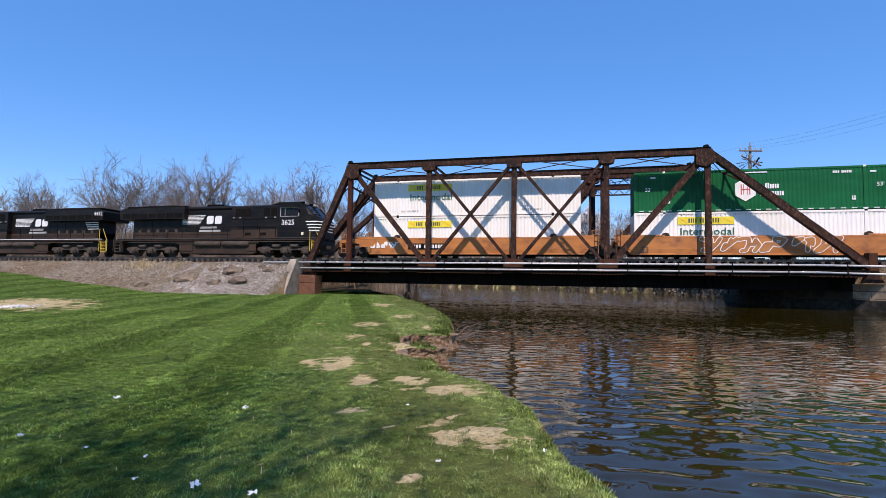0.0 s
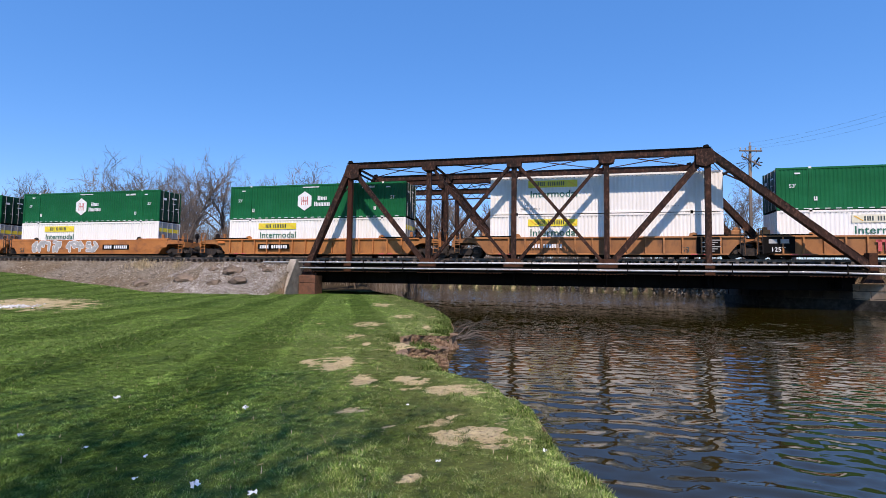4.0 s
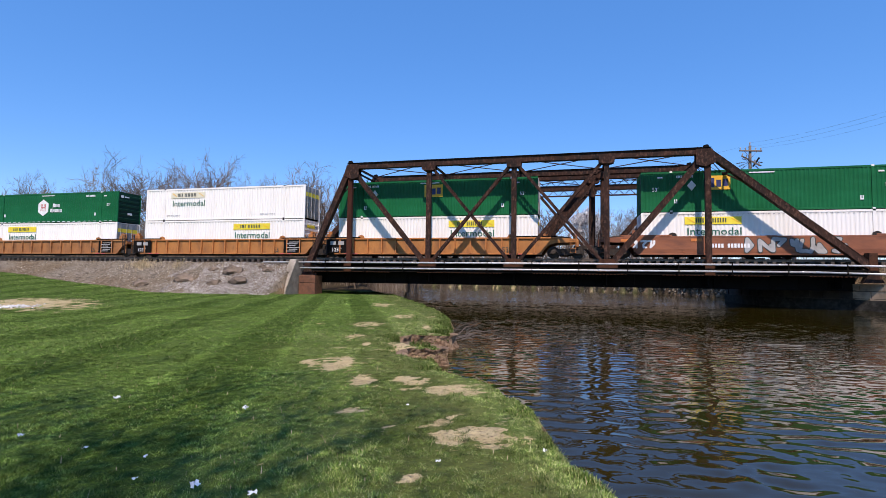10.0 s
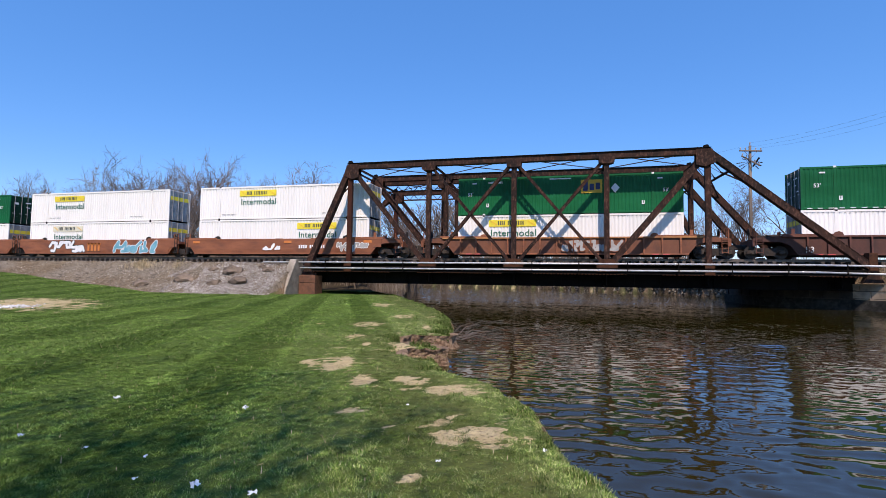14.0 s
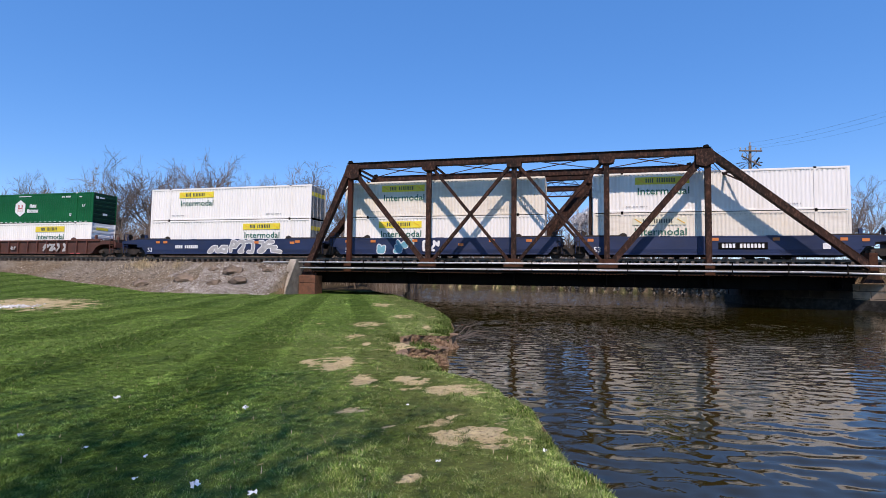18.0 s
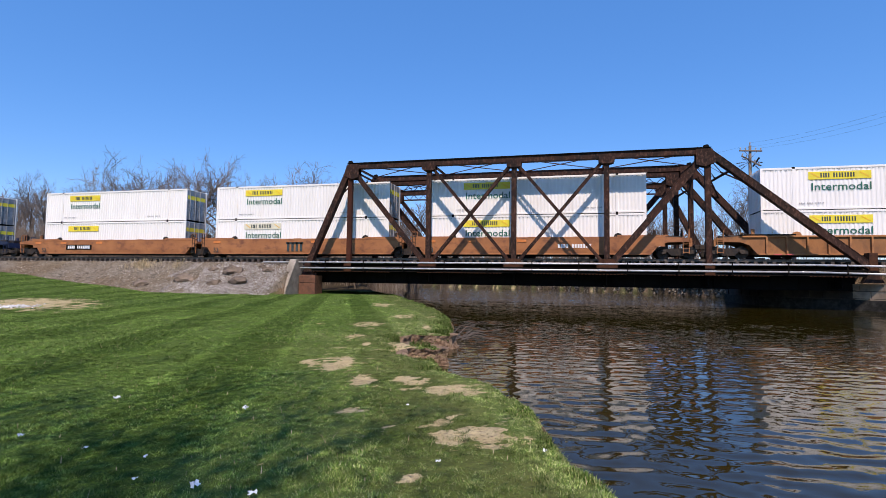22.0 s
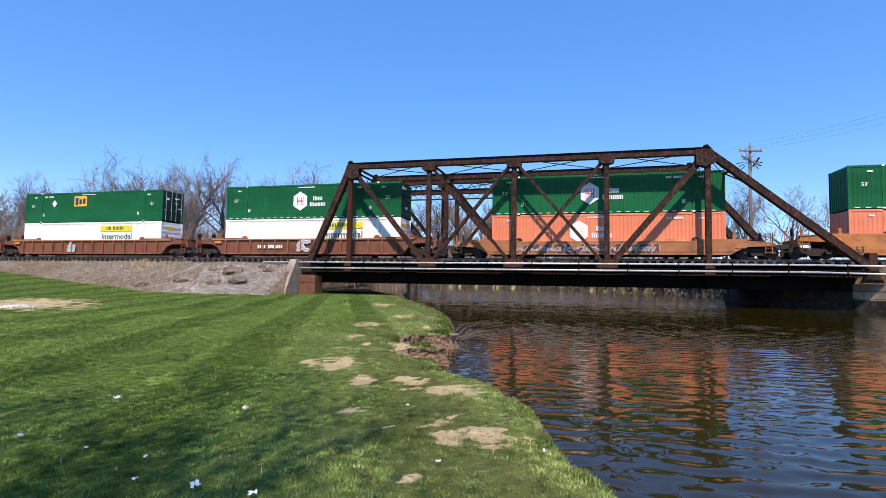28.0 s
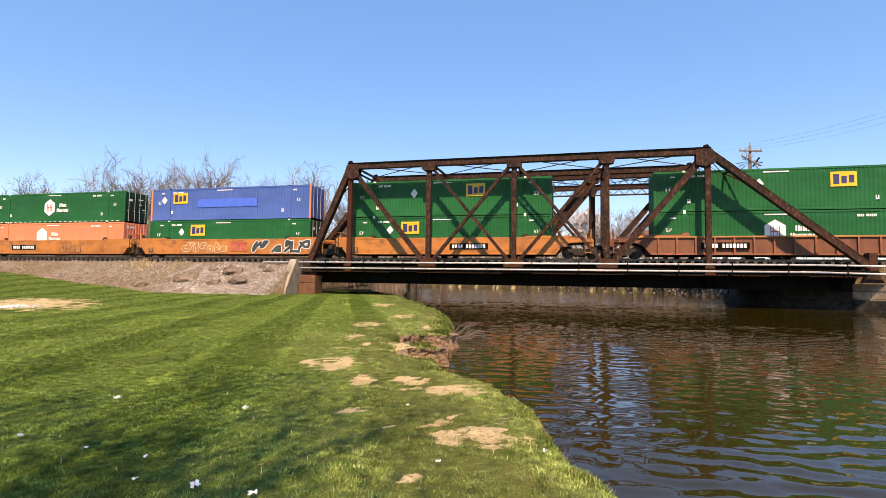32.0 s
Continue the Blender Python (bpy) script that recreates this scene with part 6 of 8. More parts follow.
# container's left end along the train; upper colour and marks; lower colour and marks; car colour, side, ends, car marks
TRAIN = [
    (-15.8, "white", [(S, 2.86)], "white", [(S, 2.86, False, False)], "tan", "smooth", "cj", [("plate", 3.0), ("size", -0.6, 1), ("spray", -0.2, 2.3, 0.75, 0.5, 1, "mark_white", "tan", "white sprayed tag")]),
    (4.05, "green", [("hub", 7.17)], "white", [(S, 2.86)], "tan", "smooth", "jj", [("size", 0.4, 1), ("spray", 4.0, 8.6, 0.45, 1.0, 2, "tan_dull", "mark_white", "white-outlined sprayed letters")]),
    (23.13, "green", [("hub", 7.17)], "white", [(S, 2.86)], "tan", "smooth", "jc", [("size", 0.2, 1), ("plate", 10.2), ("spray", 1.4, 8.2, 0.40, 1.05, 3, "mark_grey", "mark_white", "grey and white sprayed letters")]),
    (46.75, "green", [("hub", 7.17)], "white", [(S, 2.86)], "tan", "ribbed", "cc", [("plate", 3.0), ("yellow", -1.0)]),
    (69.7, "white", [(S, 2.86)], "white", [(S, 2.86)], "tan_dull", "ribbed", "cj", [("data", 15.2), ("size", 13.4, 1), ("code", 3.0)]),
    (89.1, "green", [("hub", 7.17)], "white", [(S, 4.3, True)], "tan_dull", "ribbed", "jj", [("load", 0.0), ("data", 15.2), ("bars", 5.6, "mark_red"), ("size", 13.4, 1)]),
    (108.7, "green", [("hub", 7.17)], "white", [(S, 2.86)], "tan_dull", "ribbed", "jc", [("load", 0.0), ("plate", 9.9), ("size", 13.5, 1)]),
    (131.95, "green", [("hub", 7.17)], "white", [(S, 2.86)], "tan_dull", "ribbed", "cj", [("data", 15.2), ("size", 13.4, 1)]),
    (151.3, "white", [(S, 2.7, True)], "white", [(S, 9.3)], "tan", "ribbed", "jj", [("load", 0.0), ("data", 15.2), ("size", 13.4, 1)]),
    (170.6, "green", [("gold", 7.29)], "white", [(S, 9.3)], "tan", "ribbed", "jc", [("load", 0.0), ("size", 13.5, 1)]),
    (194.0, "green", [("gold", 4.29)], "white", [(S, 2.86)], "brown", "smooth", "cj", [("code", 4.5), ("yellow", -1.4), ("yellow", 3.2), ("spray", 6.6, 6.2, 0.4, 1.0, 4, "mark_grey", "mark_dark", "grey sprayed figures"), ("spray", -0.6, 1.4, 0.7, 0.6, 14, "mark_white", "brown", "white sprayed tag")]),
    (212.95, "white", [(S, 2.86)], "white", [(S, 2.86, True)], "brown", "smooth", "jj", [("spray", 2.6, 4.4, 0.35, 1.1, 5, "mark_white", "mark_dark", "white sprayed letters"), ("bars", 7.4, "mark_orange"), ("spray", 10.0, 5.0, 0.35, 1.1, 6, "mark_cyan", "mark_white", "pale blue sprayed letters")]),
    (232.4, "white", [(S, 4.0)], "white", [(S, 9.67)], "brown", "smooth", "jc", [("code", 10.0), ("yellow", -0.4), ("yellow", 8.6), ("yellow", 15.8), ("spray", 6.6, 1.6, 0.6, 0.6, 7, "mark_white", "brown", "white sprayed tag"), ("spray", 13.4, 2.6, 0.5, 0.7, 15, "mark_grey", "mark_white", "grey sprayed tag")]),
    (255.95, "green", [("gold", 9.2, 2.4)], "white", [(S, 2.4)], "brown", "ribbed", "cc", [("spray", 7.6, 4.4, 0.5, 0.8, 8, "mark_grey", "brown", "faint sprayed tag")]),
    (279.3, "green", [("hub", 7.17)], "white", [(S, 9.3)], "darkbrown", "ribbed", "cc", [("size", 0.1), ("spray", 6.4, 0.8, 0.62, 0.34, 16, "mark_grey", "darkbrown", "pale sprayed tag"), ("spray", 10.6, 2.8, 0.45, 0.75, 17, "mark_grey", "darkbrown", "pale sprayed lines")]),
    (302.15, "white", [(S, 3.0)], "white", [(S, 9.67)], "navy", "smooth", "cj", [("size", 0.0), ("code", 3.0), ("spray", 6.4, 7.2, 0.35, 1.1, 9, "mark_grey", "mark_white", "silver sprayed letters"), ("orange", 0.9, 1.2), ("orange", 1.7, 1.2), ("orange", 11.0, 1.15), ("orange", 14.4, 1.1), ("orange", 14.9, 1.2)]),
    (321.4, "cream", [(S, 3.2)], "white", [(S, 3.0)], "navy", "smooth", "jj", [("size", 0.2), ("spray", 3.0, 2.9, 0.3, 1.15, 10, "mark_cyan", "mark_white", "pale blue sprayed letters"), ("spray", 6.4, 1.7, 0.5, 0.85, 18, "mark_white", "navy", "white sprayed tag"), ("orange", 0.2, 1.2), ("orange", 2.4, 1.2), ("orange", 5.9, 1.22), ("orange", 9.6, 0.9), ("orange", 12.0, 1.2), ("orange", 14.8, 1.2)]),
    (341.0, "white", [(S, 2.9)], "cream", [(S, 2.7, True)], "navy", "smooth", "jc", [("size", 0.0), ("plate", 8.2), ("sheet", 14.4), ("orange", -0.4, 1.2), ("orange", 2.4, 1.2), ("orange", 7.8, 1.22), ("orange", 11.5, 1.22), ("orange", 15.4, 1.2), ("orange", 16.6, 1.15)]),
    (364.5, "white", [(S, 2.86)], "white", [(S, 2.86, False, False)], "rustbrown", "smooth", "cj", [("size", 0.0, 1), ("plate", 3.0), ("yellow", -0.8), ("yellow", 2.3), ("yellow", 6.5)]),
    (383.8, "white", [(S, 2.86)], "white", [(S, 2.86, True)], "rustbrown", "smooth", "jj", [("size", 0.0, 1), ("yellow", 0.0), ("yellow", 9.4), ("yellow", 12.6), ("bars", 7.2, "mark_dark")]),
    (403.2, "white", [(S, 2.86)], "white", [(S, 2.86)], "rustbrown", "smooth", "jc", [("size", 0.0, 1), ("code", 10.0), ("yellow", 0.0), ("yellow", 3.2), ("yellow", 7.0)]),
    (426.6, "white", [(S, 2.86)], "white", [(S, 2.86)], "tan_dull", "ribbed", "cc", [("bars", 11.3, "mark_faded"), ("size", 13.4)]),
    (450.0, "green", [("gold", 10.7, -3.1, "mark_faded")], "white", [(S, 9.5)], "brown", "ribbed", "cc", [("sheet", 0.2), ("spray", 13.0, 2.4, 0.5, 0.7, 11, "brown", "mark_white", "white sprayed lines")]),
    (473.4, "green", [("gold", 6.0, -2.4)], "white", [(S, 9.3)], "brown", "ribbed", "cc", [("spray", 5.6, 0.9, 0.5, 0.9, 19, "mark_grey", "mark_white", "white sprayed tag"), ("yellow", -0.9)]),
    (496.3, "green", [("hub", 7.17)], "white", [(S, 9.3)], "brown", "ribbed", "cc", [("code", 3.4), ("spray", 6.8, 1.4, 0.5, 0.9, 20, "mark_grey", "mark_white", "white sprayed tag"), ("yellow", -0.9)]),
    (519.8, "green", [("hub", 7.17)], "orange", [("hub", 6.4, 1)], "rustbrown", "low", "cc", [("spray", 2.0, 9.8, 0.32, 0.72, 12, "darkbrown", "mark_grey", "dark sprayed scribble"), ("spray", 1.6, 10.0, 0.5, 0.34, 32, "mark_grey", "darkbrown", "grey sprayed scribble"), ("yellow", -1.6), ("yellow", 12.2)]),
    (543.2, "green", [("hub", 7.17)], "orange", [("hub", 6.4, 1)], "tan", "smooth", "cj", [("size", 0.2, 1), ("plate", 3.0), ("yellow", -1.2), ("spray", 9.0, 2.6, 0.4, 0.9, 21, "tan_dull", "darkbrown", "faint sprayed tag")]),
    (562.3, "blue", [("gold", 2.4), ("patch", 5.0)], "green", [("gold", 4.36)], "tan", "smooth", "jj", [("size", 0.1, 1), ("bars", 8.8, "mark_red"), ("spray", 3.6, 4.6, 0.45, 0.8, 22, "tan", "mark_faded", "faint sprayed letters"), ("spray", 10.8, 5.4, 0.35, 1.05, 13, "mark_dark", "mark_white", "black sprayed letters with white outlines")]),
    (582.1, "green", [("gold", 9.6)], "green", [("gold", 4.36)], "tan", "smooth", "jc", [("size", 0.3, 1), ("plate", 8.4)]),
    (605.3, "green", [("gold", 10.9)], "green", [("hub", 7.6)], "brown", "ribbed", "cc", [("plate", 3.0)]),
]
for k, (s, up, upm, lo, lom, cc, style, ends, extra) in enumerate(TRAIN):
    car = well_car(cc, style, "coupler" if ends[0] == "c" else "joint", "coupler" if ends[1] == "c" else "joint", extra)
    rolls(car, s)
    slats = k in (8, 9, 14, 22, 23, 24, 28)
    rolls(container(lo, lom, "slats" if slats else "ribs" if lo == "orange" else "doors"), s, 0.36)
    rolls(container(up, upm, "slats" if k in (5, 7, 14, 24, 25, 28) else "doors", "orange" if up == "blue" else None, True), s, 3.262)
rolls(locomotive("3625"), -41.85)
rolls(about_face(locomotive("4432")), -64.2)


# ---- trees ----
def bare_tree(seed, height, spread, levels=5, thin=0.016, lean=(0, 0), rise=0.45, side=(0.38, 0.82), sides=(6, 4)):
    """Trunk and limbs as one mesh, twigs as another."""
    rg = random.Random(seed)
    wood, fine = Shape(), Shape()

    def grow(p, d, length, r, level):
        if level >= levels:
            # a twig that runs out to a point
            q = p + (d + Vector((rg.uniform(-1, 1), rg.uniform(-1, 1), rg.uniform(-0.2, 0.6))) * 0.25).normalized() * length
            u = d.orthogonal().normalized() * max(r, thin)
            w = d.cross(u)
            fine.add([tuple(p + u), tuple(p - u * 0.5 + w * 0.87), tuple(p - u * 0.5 - w * 0.87), tuple(q)], [(0, 1, 3), (1, 2, 3), (2, 0, 3)])
            return
        steps = 3 if level < 2 else 2
        for i in range(steps):
            d = (d + Vector((rg.uniform(-1, 1), rg.uniform(-1, 1), rg.uniform(-0.3, 0.7))) * (0.16 + 0.07 * level)).normalized()
            q = p + d * (length / steps)
            r2 = max(r * (0.86 if i < steps - 1 else 0.72), thin)
            (wood if level < 3 else fine).tube(p, q, r, sides[0] if level < 2 else sides[1] if level < 3 else 3, r2, caps=False)
            p, r = q, r2
            if level < levels and (i > 0 or level > 0):
                for _ in range(rg.choice((1, 2)) if level < 2 else 2):
                    a = rg.uniform(0, 6.283)
                    out = Vector((math.cos(a), math.sin(a), 0))
                    nd = (d * rg.uniform(0.5, 1.0) + out * rg.uniform(*side) * spread + Vector((0, 0, rise * (1 if level < 3 else 0.6)))).normalized()
                    grow(p, nd, length * rg.uniform(0.50, 0.78), r * rg.uniform(0.5, 0.7), level + 1)
        if level < levels:
            grow(p, d, length * 0.7, r * 0.8, level + 1)

    grow(Vector((0, 0, -0.3)), Vector((lean[0], lean[1], 1)).normalized(), height * 0.36, height * 0.018, 0)
    top = max(v[2] for v in wood.v + fine.v)
    f = height / top
    for s in (wood, fine):
        s.v = [(x * f, y * f, z * f) for x, y, z in s.v]
    return wood, fine


def crooked_tree(seed, height, spread):
    """An old bare tree: stout wandering limbs that fork into fine crooked twigs."""
    rg = random.Random(seed)
    wood, fine = Shape(), Shape()
    shares = ((0.44, 4), (0.36, 5), (0.20, 4), (0.115, 3), (0.06, 2))

    def grow(p, d, r, level, scale):
        share, steps = shares[level]
        length = height * share * scale
        for i in range(steps):
            bend = 0.13 + 0.10 * min(level, 3)
            d = (d + Vector((rg.uniform(-1, 1), rg.uniform(-1, 1), rg.uniform(-0.75, 0.95))) * bend).normalized()
            q = p + d * (length / steps)
            r2 = max(r * (1 - 0.62 / steps), 0.014)
            if level == 4 and i == steps - 1:
                r2 = 0.006
            (wood if level < 2 else fine).tube(p, q, r, (8, 6, 4, 3, 3)[level], r2, caps=False)
            p, r = q, r2
            if level == 4 or (level == 0 and i < 1):
                continue
            for _ in range((2, 1, 1, 2)[level] if i < steps - 1 else 2):
                a = rg.uniform(0, 6.283)
                side = d.orthogonal().normalized()
                out = side * math.cos(a) + d.cross(side) * math.sin(a)
                k = rg.uniform(0.55, 1.05) * spread
                nd = (d + out * k + Vector((0, 0, 0.16))).normalized()
                grow(p, nd, r * rg.uniform(0.5, 0.78), level + 1, rg.uniform(0.65, 1.15))

    grow(Vector((0, 0, -0.3)), Vector((rg.uniform(-0.1, 0.1), rg.uniform(-0.1, 0.1), 1)).normalized(), height * 0.02, 0, 1.0)
    f = height / max(v[2] for v in wood.v + fine.v)
    for s in (wood, fine):
        s.v = [(x * f, y * f, z * f) for x, y, z in s.v]
    return wood, fine


TREE_KINDS = []
for seed, h, sp in ((11, 14, 0.95), (12, 15, 0.85), (23, 12, 0.9), (34, 13, 1.0), (45, 10, 0.9)):
    w, f = crooked_tree(seed, h, sp)
    TREE_KINDS.append((h, w.mesh("trunk", M["bark"]), f.mesh("crown", M["twig"])))
for seed, h, sp in ((56, 13, 1.0), (67, 14, 1.1)):
    w, f = bare_tree(seed, h, sp, 4, 0.035)
    TREE_KINDS.append((h, w.mesh("trunk", M["bark"]), f.mesh("crown", M["twig"])))
rt = random.Random(77)


def tree(x, y, kind, height, turn, label="bare grey-brown deciduous tree without leaves", z=None):
    h, w, f = TREE_KINDS[kind]
    t = thing("tree", label, "tree", "bare trees beyond the tracks")
    k = height / h
    t.matrix_basis = Matrix.LocRotScale((x, y, float(ground_z(x, y)) if z is None else z), Euler((0, 0, turn)), (k, k, k))
    part("trunk", w, None, t)
    part("crown", f, None, t)
    return t


PLANTED = [(-92, 27, 13), (-86, 24, 15), (-80, 30, 13), (-71, 24, 17.5), (-67, 33, 15), (-63, 25, 16.5), (-59, 29, 16), (-56, 24, 14), (-50, 25, 17), (-46, 30, 15), (-41, 26, 14),
           (-36, 24, 15.5), (-33, 31, 14.5), (-28, 27, 12), (-98, 33, 14), (-75, 38, 15), (-53, 37, 16), (-44, 40, 16), (-110, 30, 15), (-120, 36, 16), (-24, 36, 13), (-100, 25, 12)]
PLANTED += [(-104 + 4.6 * i, 21 + (i * 7) % 11, 10.5 + (i * 5) % 4) for i in range(17)]
for i, (x, y, h) in enumerate(PLANTED):
    tree(x, y, i % 5 if i < 22 else 5 + i % 2, h, rt.uniform(0, 6.28))
for x, y, h, k in ((17.3, 28, 10.5, 2), (20.2, 30, 13, 0), (24.5, 27, 11.5, 3), (29.5, 27, 11, 4), (33, 32, 13, 1), (14.5, 44, 12.5, 3), (9.8, 62, 14, 1), (11.5, 52, 13, 0), (13.0, 50, 12, 4), (8.2, 66, 15, 2), (19, 60, 12, 2), (40, 34, 13, 0)):
    tree(x, y, k, h, rt.uniform(0, 6.28), "sparse young bare tree beyond the tracks")
for i, (x, y, h) in enumerate(((-52, 112, 22), (-46, 104, 21), (-41, 110, 24), (-36, 100, 22), (-31, 106, 23), (-27, 97, 21), (-22, 103, 22), (-18, 95, 20), (-13, 100, 21), (-8, 92, 18), (-60, 122, 24), (-33, 118, 25), (-68, 126, 22), (-3, 86, 16), (-24, 112, 23), (-15, 110, 22))):
    tree(x, y, 5 + i % 2, h, rt.uniform(0, 6.28), "tall bare tree in the woods along the river")
# woods along the river further back
for i in range(44):
    x = -165 + 4.1 * i + rt.uniform(-1.5, 1.5)
    y = 128 - 0.30 * (x + 165) * 0.4 + rt.uniform(0, 30)
    if river(np.array(x), np.array(y)) > -2:
        y = 165 + rt.uniform(0, 20)
    tree(x, y, 5 + i % 2, rt.uniform(11, 15), rt.uniform(0, 6.28), "bare tree in the woods along the river")


# ---- undergrowth beyond the tracks ----
BRUSH_KINDS = []
for seed, h in ((201, 5.0), (202, 6.0), (203, 4.0), (204, 5.0), (205, 4.0)):
    light = seed > 203
    w, f = bare_tree(seed, h, 1.3, 3, 0.045 if light else 0.026, sides=(3, 3))
    rgb = random.Random(seed)
    for _ in range(3):
        w2, f2 = bare_tree(seed + 10 + _, h * rgb.uniform(0.7, 1.0), 1.2, 3, 0.045 if light else 0.026, sides=(3, 3))
        ox, oy = rgb.uniform(-1.6, 1.6), rgb.uniform(-0.8, 0.8)
        w.add([(x * 0.6 + ox, y * 0.6 + oy, z) for x, y, z in w2.v], w2.f)
        f.add([(x * 0.6 + ox, y * 0.6 + oy, z) for x, y, z in f2.v], f2.f)
    BRUSH_KINDS.append((w.mesh("stem", M["brush"]), f.mesh("twig_mass", M["brush"])))
rb = random.Random(5)
for i in range(64):
    x = -125 + 1.72 * i + rb.uniform(-1, 1)
    y = rb.uniform(15.5, 21) + (6 if i % 3 == 0 else 0)
    b = thing("shrub", "leafless brown thicket beside the railway", "shrub", "thickets beyond the tracks")
    k = rb.uniform(0.75, 1.25)
    b.matrix_basis = Matrix.LocRotScale((x, y, float(ground_z(x, y)) - 0.1), Euler((0, 0, rb.uniform(0, 6.28))), (k, k, k * rb.uniform(0.8, 1.2)))
    tagged(part("stem", BRUSH_KINDS[i if i in (3, 4) else i % 3][0], None, b), kind="stuff")
    part("twig_mass", BRUSH_KINDS[i if i in (3, 4) else i % 3][1], None, b)
for i in range(60):
    x = -150 + 2.9 * i + rb.uniform(-1, 1)
    y = float(np.interp(x, [-190, -100, -62, -32, -12, -1, 25], [162, 130, 106, 94, 84, 74, 64])) + rb.uniform(0, 8)
    b = thing("shrub", "leafless thicket on the far river bank", "shrub", "thickets beyond the tracks")
    k = rb.uniform(0.9, 1.4)
    i = 3 + i % 2
    b.matrix_basis = Matrix.LocRotScale((x, y, float(ground_z(x, y)) - 0.1), Euler((0, 0, rb.uniform(0, 6.28))), (k, k, k))
    tagged(part("stem", BRUSH_KINDS[i if i in (3, 4) else i % 3][0], None, b), kind="stuff")
    part("twig_mass", BRUSH_KINDS[i if i in (3, 4) else i % 3][1], None, b)
for i in range(40):
    y = 13 + 2.0 * i + rb.uniform(-0.8, 0.8)
    x = float(np.interp(y, BANK_Y, BANK_X)) - rb.uniform(1.0, 4.5)
    if i % 4 == 3:
        x = float(np.interp(y + 35, FAR_Y, FAR_X)) + rb.uniform(1.5, 5)
        y = y + 35
    b = thing("shrub", "leafless thicket on the river bank", "shrub", "thickets on the river bank")
    k = rb.uniform(0.6, 1.0)
    b.matrix_basis = Matrix.LocRotScale((x, y, float(ground_z(x, y)) - 0.1), Euler((0, 0, rb.uniform(0, 6.28))), (k, k, k * 0.8))
    tagged(part("stem", BRUSH_KINDS[3 + i % 2][0], None, b), kind="stuff")
    part("twig_mass", BRUSH_KINDS[3 + i % 2][1], None, b)
for i in range(16):
    x = 14.5 + 1.7 * i + rb.uniform(-0.6, 0.6)
    y = rb.uniform(33, 46)
    b = thing("shrub", "leafless brown thicket beside the railway", "shrub", "thickets beyond the tracks")
    k = rb.uniform(0.5, 0.8)
    b.matrix_basis = Matrix.LocRotScale((x, y, float(ground_z(x, y)) - 0.1), Euler((0, 0, rb.uniform(0, 6.28))), (k, k, k))
    tagged(part("stem", BRUSH_KINDS[i if i in (3, 4) else i % 3][0], None, b), kind="stuff")
    part("twig_mass", BRUSH_KINDS[i if i in (3, 4) else i % 3][1], None, b)


def scatter_mesh(name, points, size, rng, material):
    """Many small uneven stones in one mesh."""
    base = np.array([(1, 0, -0.2), (-0.9, 0.3, -0.3), (0.1, 1, 0), (0, -1, -0.1), (0.1, 0.1, 0.9), (0, 0, -0.8)])
    faces = np.array([(0, 2, 4), (2, 1, 4), (1, 3, 4), (3, 0, 4), (2, 0, 5), (1, 2, 5), (3, 1, 5), (0, 3, 5)])
    n = len(points)
    k = rng.uniform(0.6, 1.4, (n, 1, 1)) * np.asarray(size).reshape(-1, 1, 1)
    a = rng.uniform(0, 6.28, n)
    v = base[None] * k * rng.uniform(0.6, 1.3, (n, 6, 3))
    c, s = np.cos(a)[:, None], np.sin(a)[:, None]
    x, y = v[..., 0] * c - v[..., 1] * s, v[..., 0] * s + v[..., 1] * c
    verts = np.stack([x, y, v[..., 2]], -1) + np.asarray(points)[:, None, :]
    f = (faces[None] + (np.arange(n) * 6)[:, None, None]).reshape(-1, 3)
    return bulk_mesh(name, verts.reshape(-1, 3), f, material)


def bulk_mesh(name, verts, tris, material):
    me = bpy.data.meshes.new(name)
    me.vertices.add(len(verts))
    me.vertices.foreach_set("co", np.ascontiguousarray(verts, dtype=np.float32).reshape(-1))
    me.loops.add(len(tris) * 3)
    me.loops.foreach_set("vertex_index", np.ascontiguousarray(tris, dtype=np.int32).reshape(-1))
    me.polygons.add(len(tris))
    me.polygons.foreach_set("loop_start", np.arange(0, len(tris) * 3, 3, dtype=np.int32))
    me.update(calc_edges=True)
    me.materials.append(material)
    return me


